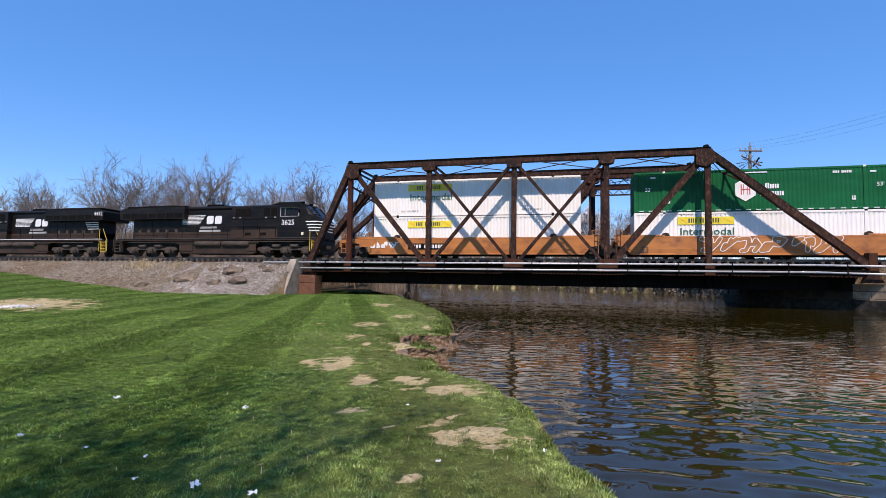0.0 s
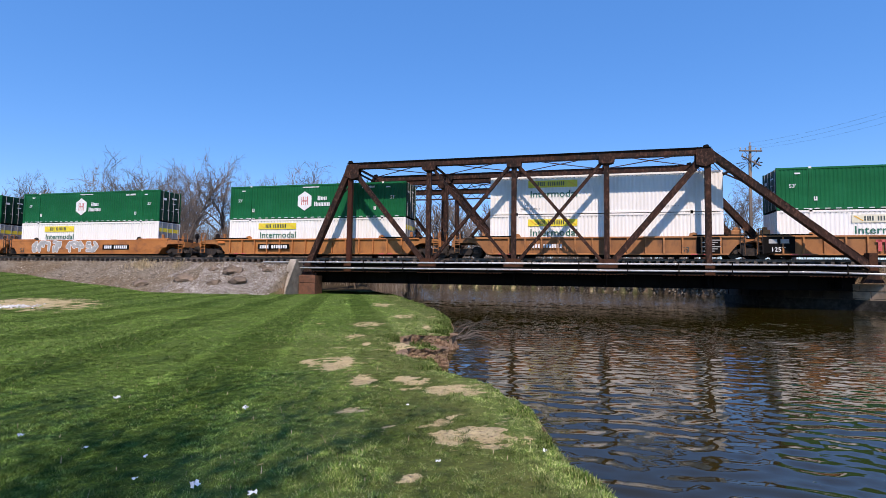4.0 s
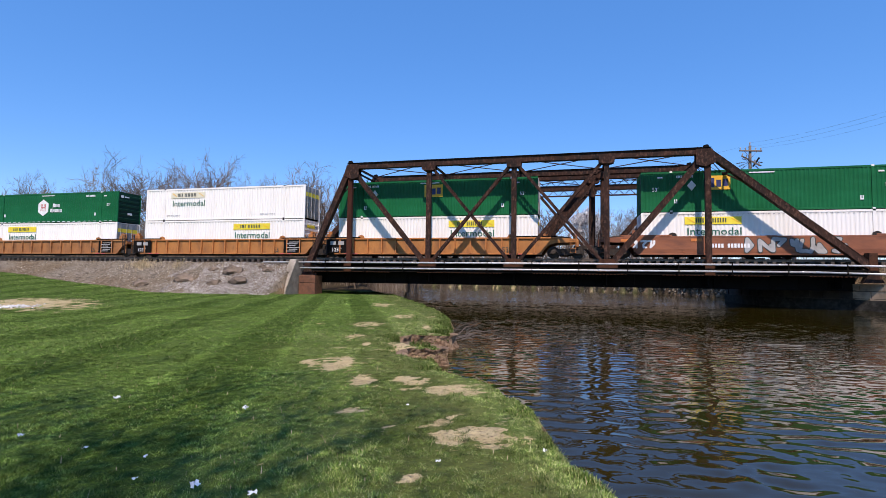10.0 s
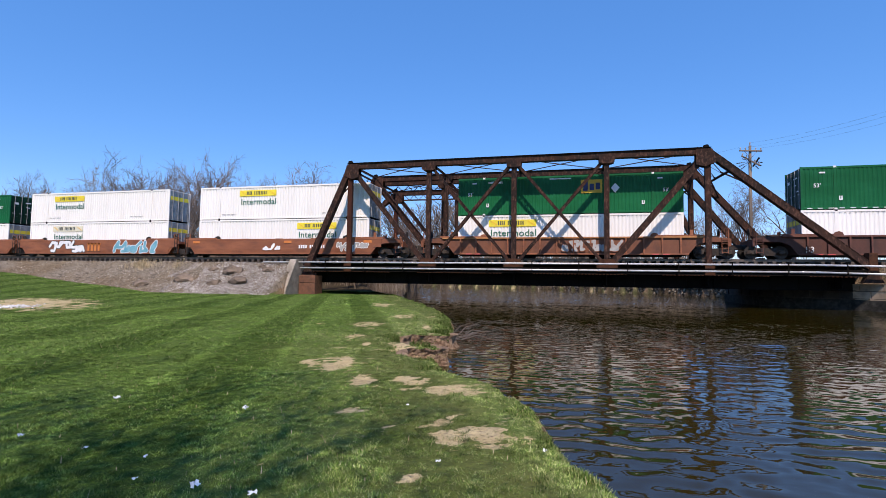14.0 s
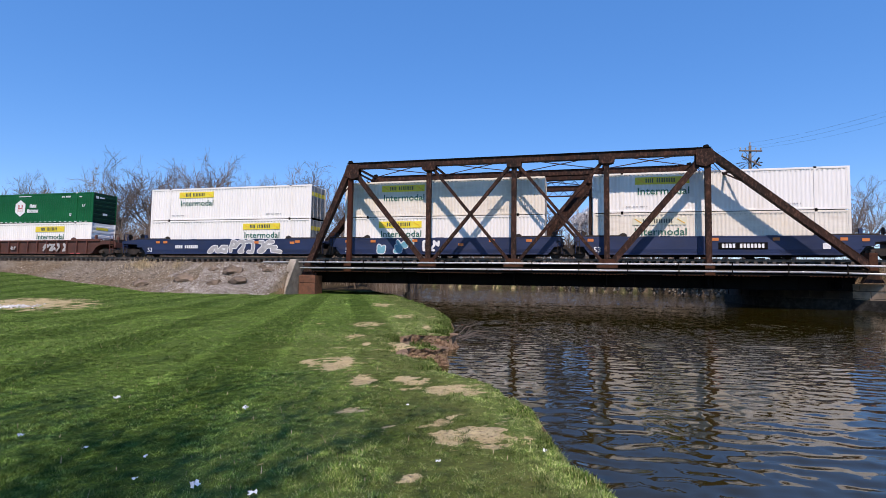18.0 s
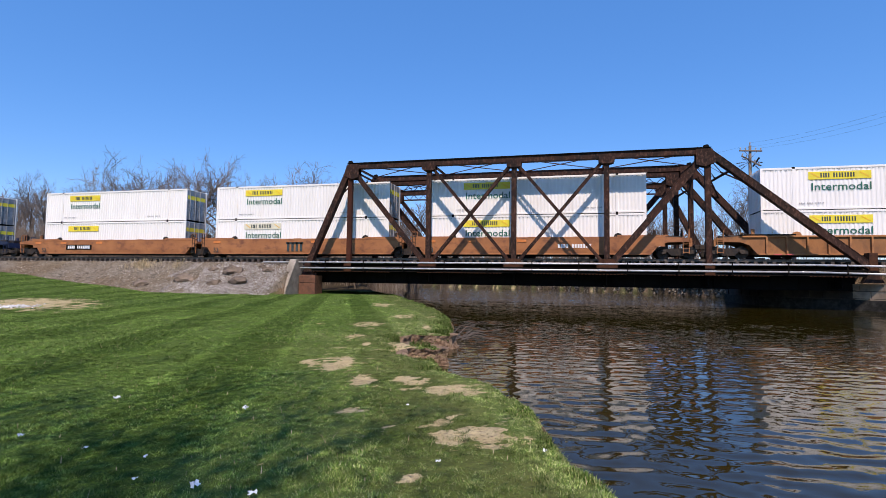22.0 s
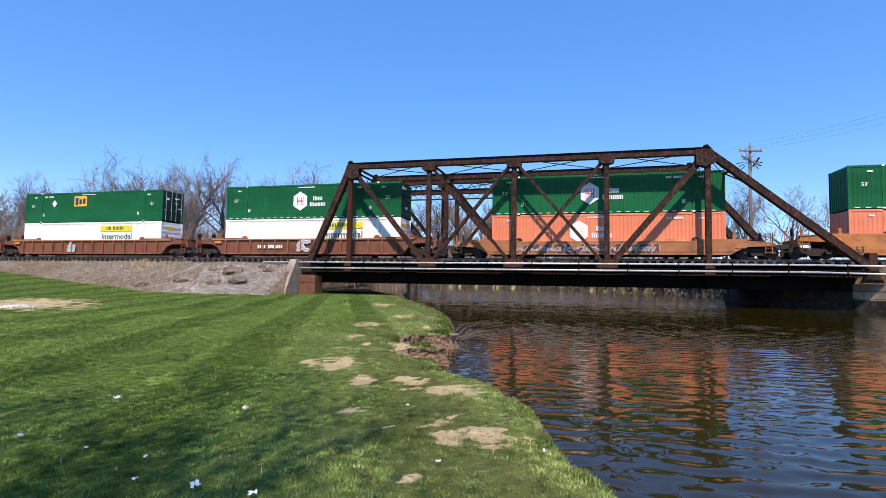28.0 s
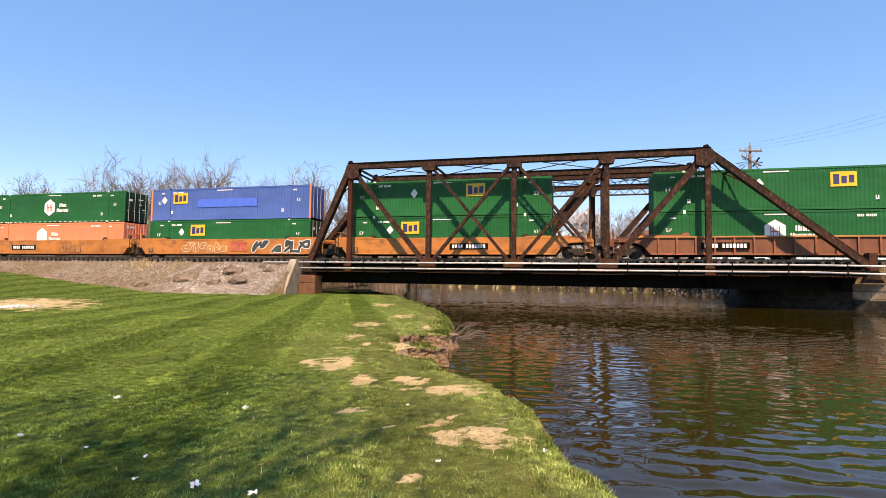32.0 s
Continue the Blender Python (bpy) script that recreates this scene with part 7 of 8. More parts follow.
def island_material(name, colours, rough=0.8, spec=0.3, striped=False):
    """Colour from one piece to the next, and slowly over the place."""
    m = bpy.data.materials.new(name)
    m.use_nodes = True
    t = m.node_tree
    b = t.nodes["Principled BSDF"]
    b.inputs["Roughness"].default_value = rough
    b.inputs["Specular IOR Level"].default_value = spec
    g = t.nodes.new("ShaderNodeNewGeometry")
    r = t.nodes.new("ShaderNodeValToRGB")
    while len(r.color_ramp.elements) < len(colours):
        r.color_ramp.elements.new(0.5)
    for i, (e, c) in enumerate(zip(r.color_ramp.elements, colours)):
        e.position, e.color = i / (len(colours) - 1), (*c, 1)
    t.links.new(g.outputs["Random Per Island"], r.inputs["Fac"])
    col = r.outputs["Color"]
    tc = t.nodes.new("ShaderNodeTexCoord")
    n = t.nodes.new("ShaderNodeTexNoise")
    n.inputs["Scale"].default_value, n.inputs["Detail"].default_value = 0.9, 4
    t.links.new(tc.outputs["Object"], n.inputs["Vector"])
    h = t.nodes.new("ShaderNodeHueSaturation")
    mr = t.nodes.new("ShaderNodeMapRange")
    mr.inputs["From Min"].default_value, mr.inputs["From Max"].default_value = 0.3, 0.7
    mr.inputs["To Min"].default_value, mr.inputs["To Max"].default_value = 0.72, 1.28
    t.links.new(n.outputs["Fac"], mr.inputs["Value"])
    t.links.new(mr.outputs["Result"], h.inputs["Value"])
    t.links.new(col, h.inputs["Color"])
    if striped:
        # mower stripes: blade sheen drawn as lighter and darker bands of colour
        mp = t.nodes.new("ShaderNodeMapping")
        mp.inputs["Rotation"].default_value = (0, 0, radians(-25))
        t.links.new(tc.outputs["Object"], mp.inputs["Vector"])
        wv = t.nodes.new("ShaderNodeTexWave")
        wv.inputs["Scale"].default_value, wv.inputs["Distortion"].default_value, wv.inputs["Detail Scale"].default_value = 0.135, 0.9, 0.6
        t.links.new(mp.outputs["Vector"], wv.inputs["Vector"])
        sr = t.nodes.new("ShaderNodeMapRange")
        sr.inputs["From Min"].default_value, sr.inputs["From Max"].default_value = 0.3, 0.7
        sr.inputs["To Min"].default_value, sr.inputs["To Max"].default_value = 0.85, 1.16
        t.links.new(wv.outputs["Fac"], sr.inputs["Value"])
        k = t.nodes.new("ShaderNodeMath")
        k.operation = "MULTIPLY"
        t.links.new(mr.outputs["Result"], k.inputs[0])
        t.links.new(sr.outputs["Result"], k.inputs[1])
        # tufts of a hand's breadth
        tn = t.nodes.new("ShaderNodeTexNoise")
        tn.inputs["Scale"].default_value, tn.inputs["Detail"].default_value = 8.0, 4
        t.links.new(tc.outputs["Object"], tn.inputs["Vector"])
        tr = t.nodes.new("ShaderNodeMapRange")
        tr.inputs["From Min"].default_value, tr.inputs["From Max"].default_value = 0.34, 0.66
        tr.inputs["To Min"].default_value, tr.inputs["To Max"].default_value = 0.55, 1.7
        t.links.new(tn.outputs["Fac"], tr.inputs["Value"])
        k2 = t.nodes.new("ShaderNodeMath")
        k2.operation = "MULTIPLY"
        t.links.new(k.outputs[0], k2.inputs[0])
        t.links.new(tr.outputs["Result"], k2.inputs[1])
        # narrow pale lines pressed by the mower's wheels
        wl = t.nodes.new("ShaderNodeTexWave")
        wl.inputs["Scale"].default_value, wl.inputs["Distortion"].default_value, wl.inputs["Detail Scale"].default_value = 0.27, 0.7, 0.5
        t.links.new(mp.outputs["Vector"], wl.inputs["Vector"])
        lines_range = t.nodes.new("ShaderNodeMapRange")
        lines_range.inputs["From Min"].default_value, lines_range.inputs["From Max"].default_value = 0.80, 1.0
        lines_range.inputs["To Min"].default_value, lines_range.inputs["To Max"].default_value = 0.93, 1.26
        t.links.new(wl.outputs["Fac"], lines_range.inputs["Value"])
        k3 = t.nodes.new("ShaderNodeMath")
        k3.operation = "MULTIPLY"
        t.links.new(k2.outputs[0], k3.inputs[0])
        t.links.new(lines_range.outputs["Result"], k3.inputs[1])
        t.links.new(k3.outputs[0], h.inputs["Value"])
    t.links.new(h.outputs["Color"], b.inputs["Base Color"])
    return m


def thicket_band(name, xs, ys, heights, rng, material, label, width=0.05):
    """Many thin leaning stems and twigs as one mass."""
    n = len(xs)
    z = ground_z(xs, ys) - 0.1
    lean = rng.normal(0, 0.15, (n, 2)) * heights[:, None]
    a = rng.uniform(0, 6.28, n)
    z0 = z + np.where(rng.uniform(0, 1, n) < 0.55, rng.uniform(0.1, 0.75, n) * heights, 0)
    top = np.stack([xs + lean[:, 0], ys + lean[:, 1], np.maximum(z + heights, z0 + 0.4)], -1)
    foot = np.stack([xs, ys, z0], -1)
    d = np.stack([np.cos(a) * width, np.sin(a) * width, np.zeros(n)], -1) * rng.uniform(0.5, 1.3, (n, 1))
    v = np.stack([foot - d, foot + d, top], 1).reshape(-1, 3)
    o = new(name, bulk_mesh(name, v, np.arange(n * 3).reshape(-1, 3), material))
    return tagged(o, label, "thicket", kind="stuff")


# ---- brush in bulk ----
nrng = np.random.RandomState(3)
BRUSH = island_material("mixed_brush_stems", [(0.11, 0.08, 0.058), (0.19, 0.145, 0.11), (0.27, 0.215, 0.165), (0.34, 0.285, 0.23)], 0.95, 0.1)
n = 52000
u = nrng.uniform(-150, -23, n)
thicket_band("brush_belt", u, nrng.uniform(17, 32, n), 1.5 + 9.0 * nrng.beta(1.5, 2.2, n) * (0.75 + 0.3 * waves(u, u * 0, 51, 14.0)), nrng, BRUSH, "leafless grey-brown brush beyond the tracks", 0.026)
n = 20000
u = nrng.uniform(-190, 25, n)
thicket_band("far_woods", u, np.interp(u, [-190, -100, -62, -32, -12, -1, 25], [160, 128, 104, 92, 82, 72, 62]) + nrng.uniform(0, 24, n), 2 + 14.0 * nrng.beta(1.6, 2.0, n), nrng, BRUSH, "bare woods along the far river bend", 0.06)
n = 9000
u = nrng.uniform(14, 95, n)
thicket_band("bank_brush", np.interp(u, BANK_Y, BANK_X) - 1.0 - 9 * nrng.uniform(0, 1, n) ** 1.5, u, 1 + 4.5 * nrng.beta(1.5, 2.5, n), nrng, BRUSH, "leafless brush along the river bank", 0.04)
n = 5000
u = nrng.uniform(30, 80, n)
thicket_band("bank_brush", np.interp(u, FAR_Y, FAR_X) + 1.5 + 12 * nrng.uniform(0, 1, n) ** 1.3, u, 0.8 + 3.8 * nrng.beta(1.5, 2.5, n), nrng, BRUSH, "leafless brush along the river bank", 0.04)

n = 6000
u, w = nrng.uniform(4, 50, n), nrng.uniform(0, 22, n)
w = np.maximum(np.interp(u, [3.0, 7.6, 13.8, 50], [70, 52, 42, 42]), 42) + w
thicket_band("brush_belt", u, w, 1 + 5.5 * nrng.beta(1.5, 2.5, n), nrng, BRUSH, "leafless brush beyond the tracks", 0.035)

# ---- stones of the track bed ----
bx = nrng.uniform(-60, -21.6, 15000)
by = -2.4 - 5.2 * nrng.uniform(0, 1, 15000) ** 0.8
keep = embankment(bx, by) > ground_z(bx, by) - 0.12
bx, by = bx[keep], by[keep]
pale = smoothstep(-42, -30, bx)
size = nrng.uniform(0.025, 0.075, len(bx)) * (0.7 + 0.1 * pale)
stones = new("ballast_stones", scatter_mesh("ballast_stones", np.stack([bx, by, ground_z(bx, by)], -1), size, nrng,
             island_material("mixed_ballast_stones", [(0.05, 0.040, 0.029), (0.135, 0.107, 0.076), (0.28, 0.235, 0.178), (0.50, 0.46, 0.39)], 0.9)))
px = nrng.uniform(-32.5, -21.9, 12000)
py = -2.8 - 4.6 * nrng.uniform(0, 1, 12000) ** 0.8
keep = (embankment(px, py) > ground_z(px, py) - 0.12) & (waves(px, py, 23, 4.0) + 0.25 * (px + 27) > -0.7)
px, py = px[keep], py[keep]
pebbles = new("ballast_stones", scatter_mesh("ballast_stones", np.stack([px, py, ground_z(px, py) + 0.01], -1), nrng.uniform(0.02, 0.052, len(px)), nrng,
              island_material("pale_ballast_stones", [(0.10, 0.083, 0.067), (0.25, 0.22, 0.19), (0.38, 0.35, 0.31), (0.54, 0.51, 0.47)], 0.9)))
tagged(pebbles, "pale grey crushed limestone below the bridge end", "gravel", kind="stuff")
tagged(stones, "grey and brown crushed stone on the track bed slope", "gravel", kind="stuff")
# rubble along the far bank, beyond the bridge
fy = nrng.uniform(13, 75, 4500)
fx = np.interp(fy, FAR_Y, FAR_X) + nrng.uniform(-0.3, 2.6, 4500)
face = nrng.uniform(0, 1, 4500) < 0.6
fx = np.where(face, np.interp(fy, FAR_Y, FAR_X) + nrng.uniform(-0.25, 0.25, 4500), fx)
fz = np.where(face, WATER_Z + 2.0 * nrng.uniform(0, 1, 4500) ** 1.4, ground_z(fx, fy))
rubble = new("bank_rubble", scatter_mesh("bank_rubble", np.stack([fx, fy, fz], -1), nrng.uniform(0.06, 0.3, 4500), nrng,
             island_material("bank_stones", [(0.04, 0.030, 0.020), (0.10, 0.075, 0.05), (0.22, 0.17, 0.115), (0.40, 0.33, 0.24)], 0.9)))
tagged(rubble, "broken stones and driftwood along the far river bank", "rubble", kind="stuff")
# white rubble in the bare patch of the lawn
wx, wy = nrng.normal(-20.6, 0.40, 260), nrng.normal(-25.6, 0.6, 260)
chips = new("pale_rubble", scatter_mesh("pale_rubble", np.stack([wx, wy, ground_z(wx, wy) + 0.01], -1), nrng.uniform(0.02, 0.06, 260), nrng,
            island_material("pale_stones", [(0.35, 0.32, 0.28), (0.6, 0.58, 0.55), (0.72, 0.71, 0.69)], 0.9)))
tagged(chips, "pale broken stones in a bare patch of lawn", "rubble", kind="stuff")


def boulder(x, y, sx, sy, sz, seed, turn=0.0):
    bm = bmesh.new()
    bmesh.ops.create_icosphere(bm, subdivisions=2, radius=1.0)
    for v in bm.verts:
        k = 1 + 0.55 * noise.noise(v.co * 1.3 + Vector((seed, 0, 0))) + 0.12 * noise.noise(v.co * 4 + Vector((0, seed, 0)))
        v.co = Vector((v.co.x * sx * k, v.co.y * sy * k, max(v.co.z, -0.5) * sz * k))
    me = bpy.data.meshes.new("boulder")
    bm.to_mesh(me)
    bm.free()
    me.materials.append(M["boulder"])
    o = new("boulder", me)
    o.matrix_basis = pose(x, y, float(ground_z(x, y)) + 0.30 * sz, 8, 0, turn)
    return tagged(o, "grey-brown angular boulder half sunk in the ballast slope", "boulder", "boulders on the slope")


for args in ((-26.6, -4.4, 0.85, 0.5, 0.42, 1, 10), (-25.2, -5.6, 0.95, 0.5, 0.40, 2, -15), (-30.2, -5.4, 0.95, 0.5, 0.36, 3, 5), (-33.6, -6.2, 0.6, 0.4, 0.3, 4, 0),
             (-27.0, -5.9, 0.5, 0.3, 0.25, 5, 20), (-23.6, -4.0, 0.5, 0.35, 0.2, 6, 0), (-24.4, -3.6, 0.3, 0.25, 0.16, 7, 0), (-28.6, -4.0, 0.4, 0.3, 0.2, 8, 40)):
    boulder(*args)


# ---- eroded bank ----
def eroded_bank(y0, y1, seed):
    """A raw soil face along the water, hollowed under its turf lip."""
    ys = np.arange(y0, y1, 0.01)
    xs = np.interp(ys, BANK_Y, BANK_X)
    for _ in range(12):
        xs = xs + 0.5 * (0.06 - river(xs, ys))
    step = np.concatenate([[0], np.cumsum(np.hypot(np.diff(xs), np.diff(ys)))])
    u = np.arange(0, step[-1], 0.03)
    px, py = np.interp(u, step, xs), np.interp(u, step, ys)
    rows = 12
    tx, ty = np.gradient(np.convolve(np.pad(px, 4, "edge"), np.ones(9) / 9, "valid")), np.gradient(py)
    length = np.hypot(tx, ty) + 1e-6
    nx, ny = ty / length, -tx / length
    fade = np.minimum(1, np.minimum(u, step[-1] - u) / 0.25)
    vs = []
    for r in range(rows + 1):
        f = r / rows
        out = 0.12 * (1 - f) ** 1.5 - 0.07 * math.sin(math.pi * f)
        rough = 0.022 * waves(px, py + 2.0 * f, seed, 0.35) + 0.018 * waves(px + 3 * f, py, seed + 1, 0.11) + 0.012 * waves(px, py - 5 * f, seed + 3, 0.06)
        z = WATER_Z - 0.12 + (0.40 * fade + 0.02 + 0.02 * waves(px, py, seed + 2, 0.4)) * f
        vs.append(np.stack([px + nx * (out + rough), py + ny * (out + rough), z], -1))
    vs.append(np.stack([px - nx * 0.30, py - ny * 0.30, np.full_like(px, LAWN_Z - 0.05)], -1))
    n = len(px)
    fs = [(r * n + i, r * n + i + 1, (r + 1) * n + i + 1, (r + 1) * n + i) for r in range(rows + 1) for i in range(n - 1)]
    o = new("eroded_bank", Shape().add([tuple(v) for v in np.concatenate(vs)], fs).mesh("eroded_bank", M["raw_soil"]))
    return tagged(o, "raw brown soil face where the turf bank has slumped", "bank", kind="structure")


eroded_bank(-32.3, -30.35, 91)
eroded_bank(-29.75, -28.2, 95)


# ---- grass ----
def blades(n, x, y, length, width, rng, droop=0.5, plain=False):
    """Bent blades of three triangles, or plain pointed ones."""
    z = ground_z(x, y) - 0.006
    a = rng.uniform(0, 6.28, n)
    lean = rng.uniform(0.1, droop, n) * length
    dx, dy = np.cos(a), np.sin(a)
    sx, sy = -dy * width / 2, dx * width / 2
    h1, h2 = length * 0.55, length * rng.uniform(0.8, 1.0, n)
    if plain:
        v = np.stack([np.stack([x - sx, y - sy, z], -1), np.stack([x + sx, y + sy, z], -1), np.stack([x + dx * lean, y + dy * lean, z + h2], -1)], 1)
        return v, np.array([(0, 1, 2)])
    v = np.empty((n, 5, 3))
    v[:, 0] = np.stack([x - sx, y - sy, z], -1)
    v[:, 1] = np.stack([x + sx, y + sy, z], -1)
    mx, my = x + dx * lean * 0.35, y + dy * lean * 0.35
    v[:, 2] = np.stack([mx + sx * 0.8, my + sy * 0.8, z + h1], -1)
    v[:, 3] = np.stack([mx - sx * 0.8, my - sy * 0.8, z + h1], -1)
    v[:, 4] = np.stack([x + dx * lean, y + dy * lean, z + h2], -1)
    f = np.array([(0, 1, 2), (0, 2, 3), (3, 2, 4)])
    return v, f


def grass_patch(name, groups, material, label):
    vs, fs, at = [], [], 0
    for v, f in groups:
        n = len(v)
        vs.append(v.reshape(-1, 3))
        m = v.shape[1]
        fs.append((f[None] + (np.arange(n) * m)[:, None, None] + at).reshape(-1, 3))
        at += n * m
    o = new(name, bulk_mesh(name, np.concatenate(vs), np.concatenate(fs), material))
    return tagged(o, label, "grass", kind="stuff")


def lawn_points(n, near, far, rng, left=-0.99, right=0.40):
    """Points on the lawn between two distances in front of the camera, more of them near."""
    d = np.sqrt(rng.uniform(near ** 2, far ** 2, n))
    a = rng.uniform(left, right, n)
    x, y = d * np.sin(a), EYE.y + d * np.cos(a)
    # tufts
    g = 0.035 + 0.0025 * d
    x, y = np.round(x / g) * g, np.round(y / g) * g
    x = x + 0.6 * g * waves(x, y, 61, 0.21) + rng.normal(0, 0.42, n) * g
    y = y + 0.6 * g * waves(x, y, 62, 0.23) + rng.normal(0, 0.42, n) * g
    ok = (river(x, y) < -0.02) & (bareness(x, y) + rng.uniform(-0.45, 0.45, n) < 0.30) & (embankment(x, y) < ground_z(x, y) - 0.1) & (y < 3)
    return x[ok], y[ok]


GREEN = island_material("grass_blades", [(0.033, 0.073, 0.010), (0.071, 0.132, 0.020), (0.113, 0.184, 0.032), (0.155, 0.230, 0.050), (0.225, 0.28, 0.09)], 0.8, 0.05, True)
WORN = island_material("worn_grass_blades", [(0.030, 0.066, 0.009), (0.085, 0.145, 0.022), (0.155, 0.21, 0.045), (0.24, 0.27, 0.09), (0.37, 0.37, 0.18)], 0.65, 0.12, True)
EDGE = island_material("bank_grass_blades", [(0.020, 0.046, 0.006), (0.050, 0.095, 0.014), (0.085, 0.140, 0.024), (0.13, 0.175, 0.045), (0.27, 0.25, 0.11)], 0.8, 0.05)
STRAW = island_material("straw_blades", [(0.28, 0.21, 0.11), (0.42, 0.33, 0.19), (0.52, 0.43, 0.27)], 0.85, 0.2)
grng = np.random.RandomState(21)
groups, worn_groups = [], []
for n, near, far, lo, hi, width in ((320000, 2.3, 5.0, 0.009, 0.024, 0.0044), (520000, 5.0, 10.0, 0.010, 0.025, 0.0078), (420000, 10.0, 24.0, 0.014, 0.036, 0.018), (200000, 24.0, 62.0, 0.02, 0.055, 0.05)):
    x, y = lawn_points(n, near, far, grng)
    tall = np.clip(1.05 + 0.4 * waves(x, y, 31, 0.8) + 0.5 * waves(x, y, 33, 0.22), 0.35, 2.0)
    dry = smoothstep(-3.8, -0.4, river(x, y)) > grng.uniform(0.1, 1.1, len(x))
    for which, store in ((~dry, groups), (dry, worn_groups)):
        px, py = x[which], y[which]
        store.append(blades(len(px), px, py, grng.uniform(lo, hi, len(px)) * tall[which], np.full(len(px), width), grng, 1.9, True))
grass_patch("lawn_grass", groups, GREEN, "short mown green grass blades")
grass_patch("worn_grass", worn_groups, WORN, "short yellowish grass near the river bank")
# longer tufts along the bank
by = np.concatenate([grng.uniform(-38.6, -24, 26000), grng.uniform(-24, 3, 12000)])
bx = np.interp(by, BANK_Y, BANK_X) - np.abs(grng.normal(0, 0.22, len(by))) + 0.02
ok = (river(bx, by) < 0.10) & (waves(bx, by, 41, 1.1) > -0.35)
bx, by = bx[ok], by[ok]
tuft = np.clip(0.5 + waves(bx, by, 42, 0.9), 0.25, 1.4)
grass_patch("bank_grass", [blades(len(bx), bx, by, grng.uniform(0.03, 0.08, len(bx)) * tuft * np.where(by < -34, 0.55, 1.3), np.where(by < -30, 0.007, 0.016), grng, 0.9)], EDGE, "longer green grass tufts hanging over the river bank")
# dry stalks at the track bed
tx = np.concatenate([grng.normal(-36.2, 0.75, 420), grng.normal(-32.4, 0.35, 110), grng.uniform(-48, -24, 50)])
ty = -3.6 + grng.normal(0, 0.35, len(tx))
grass_patch("dry_stalks", [blades(len(tx), tx, ty, grng.uniform(0.25, 0.75, len(tx)), np.full(len(tx), 0.018), grng, 0.9)], STRAW, "dry straw-coloured weeds beside the track")
# thin straw on bare soil and along the foot of the slope
sx, sy = lawn_points(2500, 3, 16, grng)
grass_patch("dry_grass", [blades(len(sx), sx, sy, grng.uniform(0.02, 0.06, len(sx)), np.full(len(sx), 0.006), grng, 1.2)], STRAW, "thin dry grass among the lawn")


# ---- litter and driftwood ----
def scrap(x, y, size, seed):
    rg = random.Random(seed)
    n = 5
    vs = [(size * (i / (n - 1) - 0.5) + rg.uniform(-0.1, 0.1) * size, size * 0.7 * (j / (n - 1) - 0.5) + rg.uniform(-0.1, 0.1) * size, rg.uniform(0, 0.5) * size) for j in range(n) for i in range(n)]
    fs = [(j * n + i, j * n + i + 1, (j + 1) * n + i + 1, (j + 1) * n + i) for j in range(n - 1) for i in range(n - 1) if rg.random() > 0.12]
    me = bpy.data.meshes.new("litter")
    me.from_pydata(vs, [], fs)
    me.materials.append(M["paper"])
    o = new("litter", me)
    o.matrix_basis = pose(x, y, float(ground_z(x, y)) + 0.03, 0, 0, seed * 50)
    return tagged(o, "crumpled white scrap of paper on the grass", "litter", "scraps on the lawn")


for i, (x, y, size) in enumerate(((-4.38, -36.13, 0.06), (-2.91, -36.17, 0.06), (-2.05, -37.83, 0.07), (-3.25, -37.46, 0.03), (-0.21, -36.63, 0.035), (-2.75, -37.46, 0.03),
                                  (-3.92, -37.39, 0.04), (-1.71, -37.81, 0.05), (-2.47, -37.83, 0.03), (-1.53, -35.66, 0.03), (-0.85, -37.1, 0.03))):
    scrap(x, y, size, i + 1)

snag = thing("driftwood_snag", "dark broken snag standing in shallow water", "snag")
ss = Shape()
sb = Vector((-15.0, 4.6, WATER_Z - 0.1))
ss.tube(sb, sb + Vector((0.1, 0, 0.55)), 0.13, 7, 0.08).tube(sb + Vector((0.05, 0, 0.35)), sb + Vector((0.45, 0, 0.62)), 0.06, 6, 0.03).tube(sb + Vector((-0.1, 0, 0.2)), sb + Vector((-0.4, 0, 0.5)), 0.07, 6, 0.03)
part("stump", ss, M["bark"], snag)
drift = thing("driftwood_branch", "grey bare branch stranded at the water's edge", "branch")
ds = Shape()
rd = random.Random(8)
base = Vector((-3.2, -27.2, WATER_Z + 0.02))
for k in range(9):
    a = rd.uniform(-0.5, 1.3)
    p = base + Vector((rd.uniform(0, 0.4), rd.uniform(-0.3, 0.3), 0))
    q = p + Vector((math.cos(a) * rd.uniform(0.4, 1.1), math.sin(a) * 0.5, rd.uniform(0.0, 0.5)))
    m = p.lerp(q, 0.5) + Vector((0, 0, 0.12))
    ds.tube(p, m, 0.018, 5, 0.013).tube(m, q, 0.013, 5, 0.005)
part("twig", ds, M["bark"], drift)


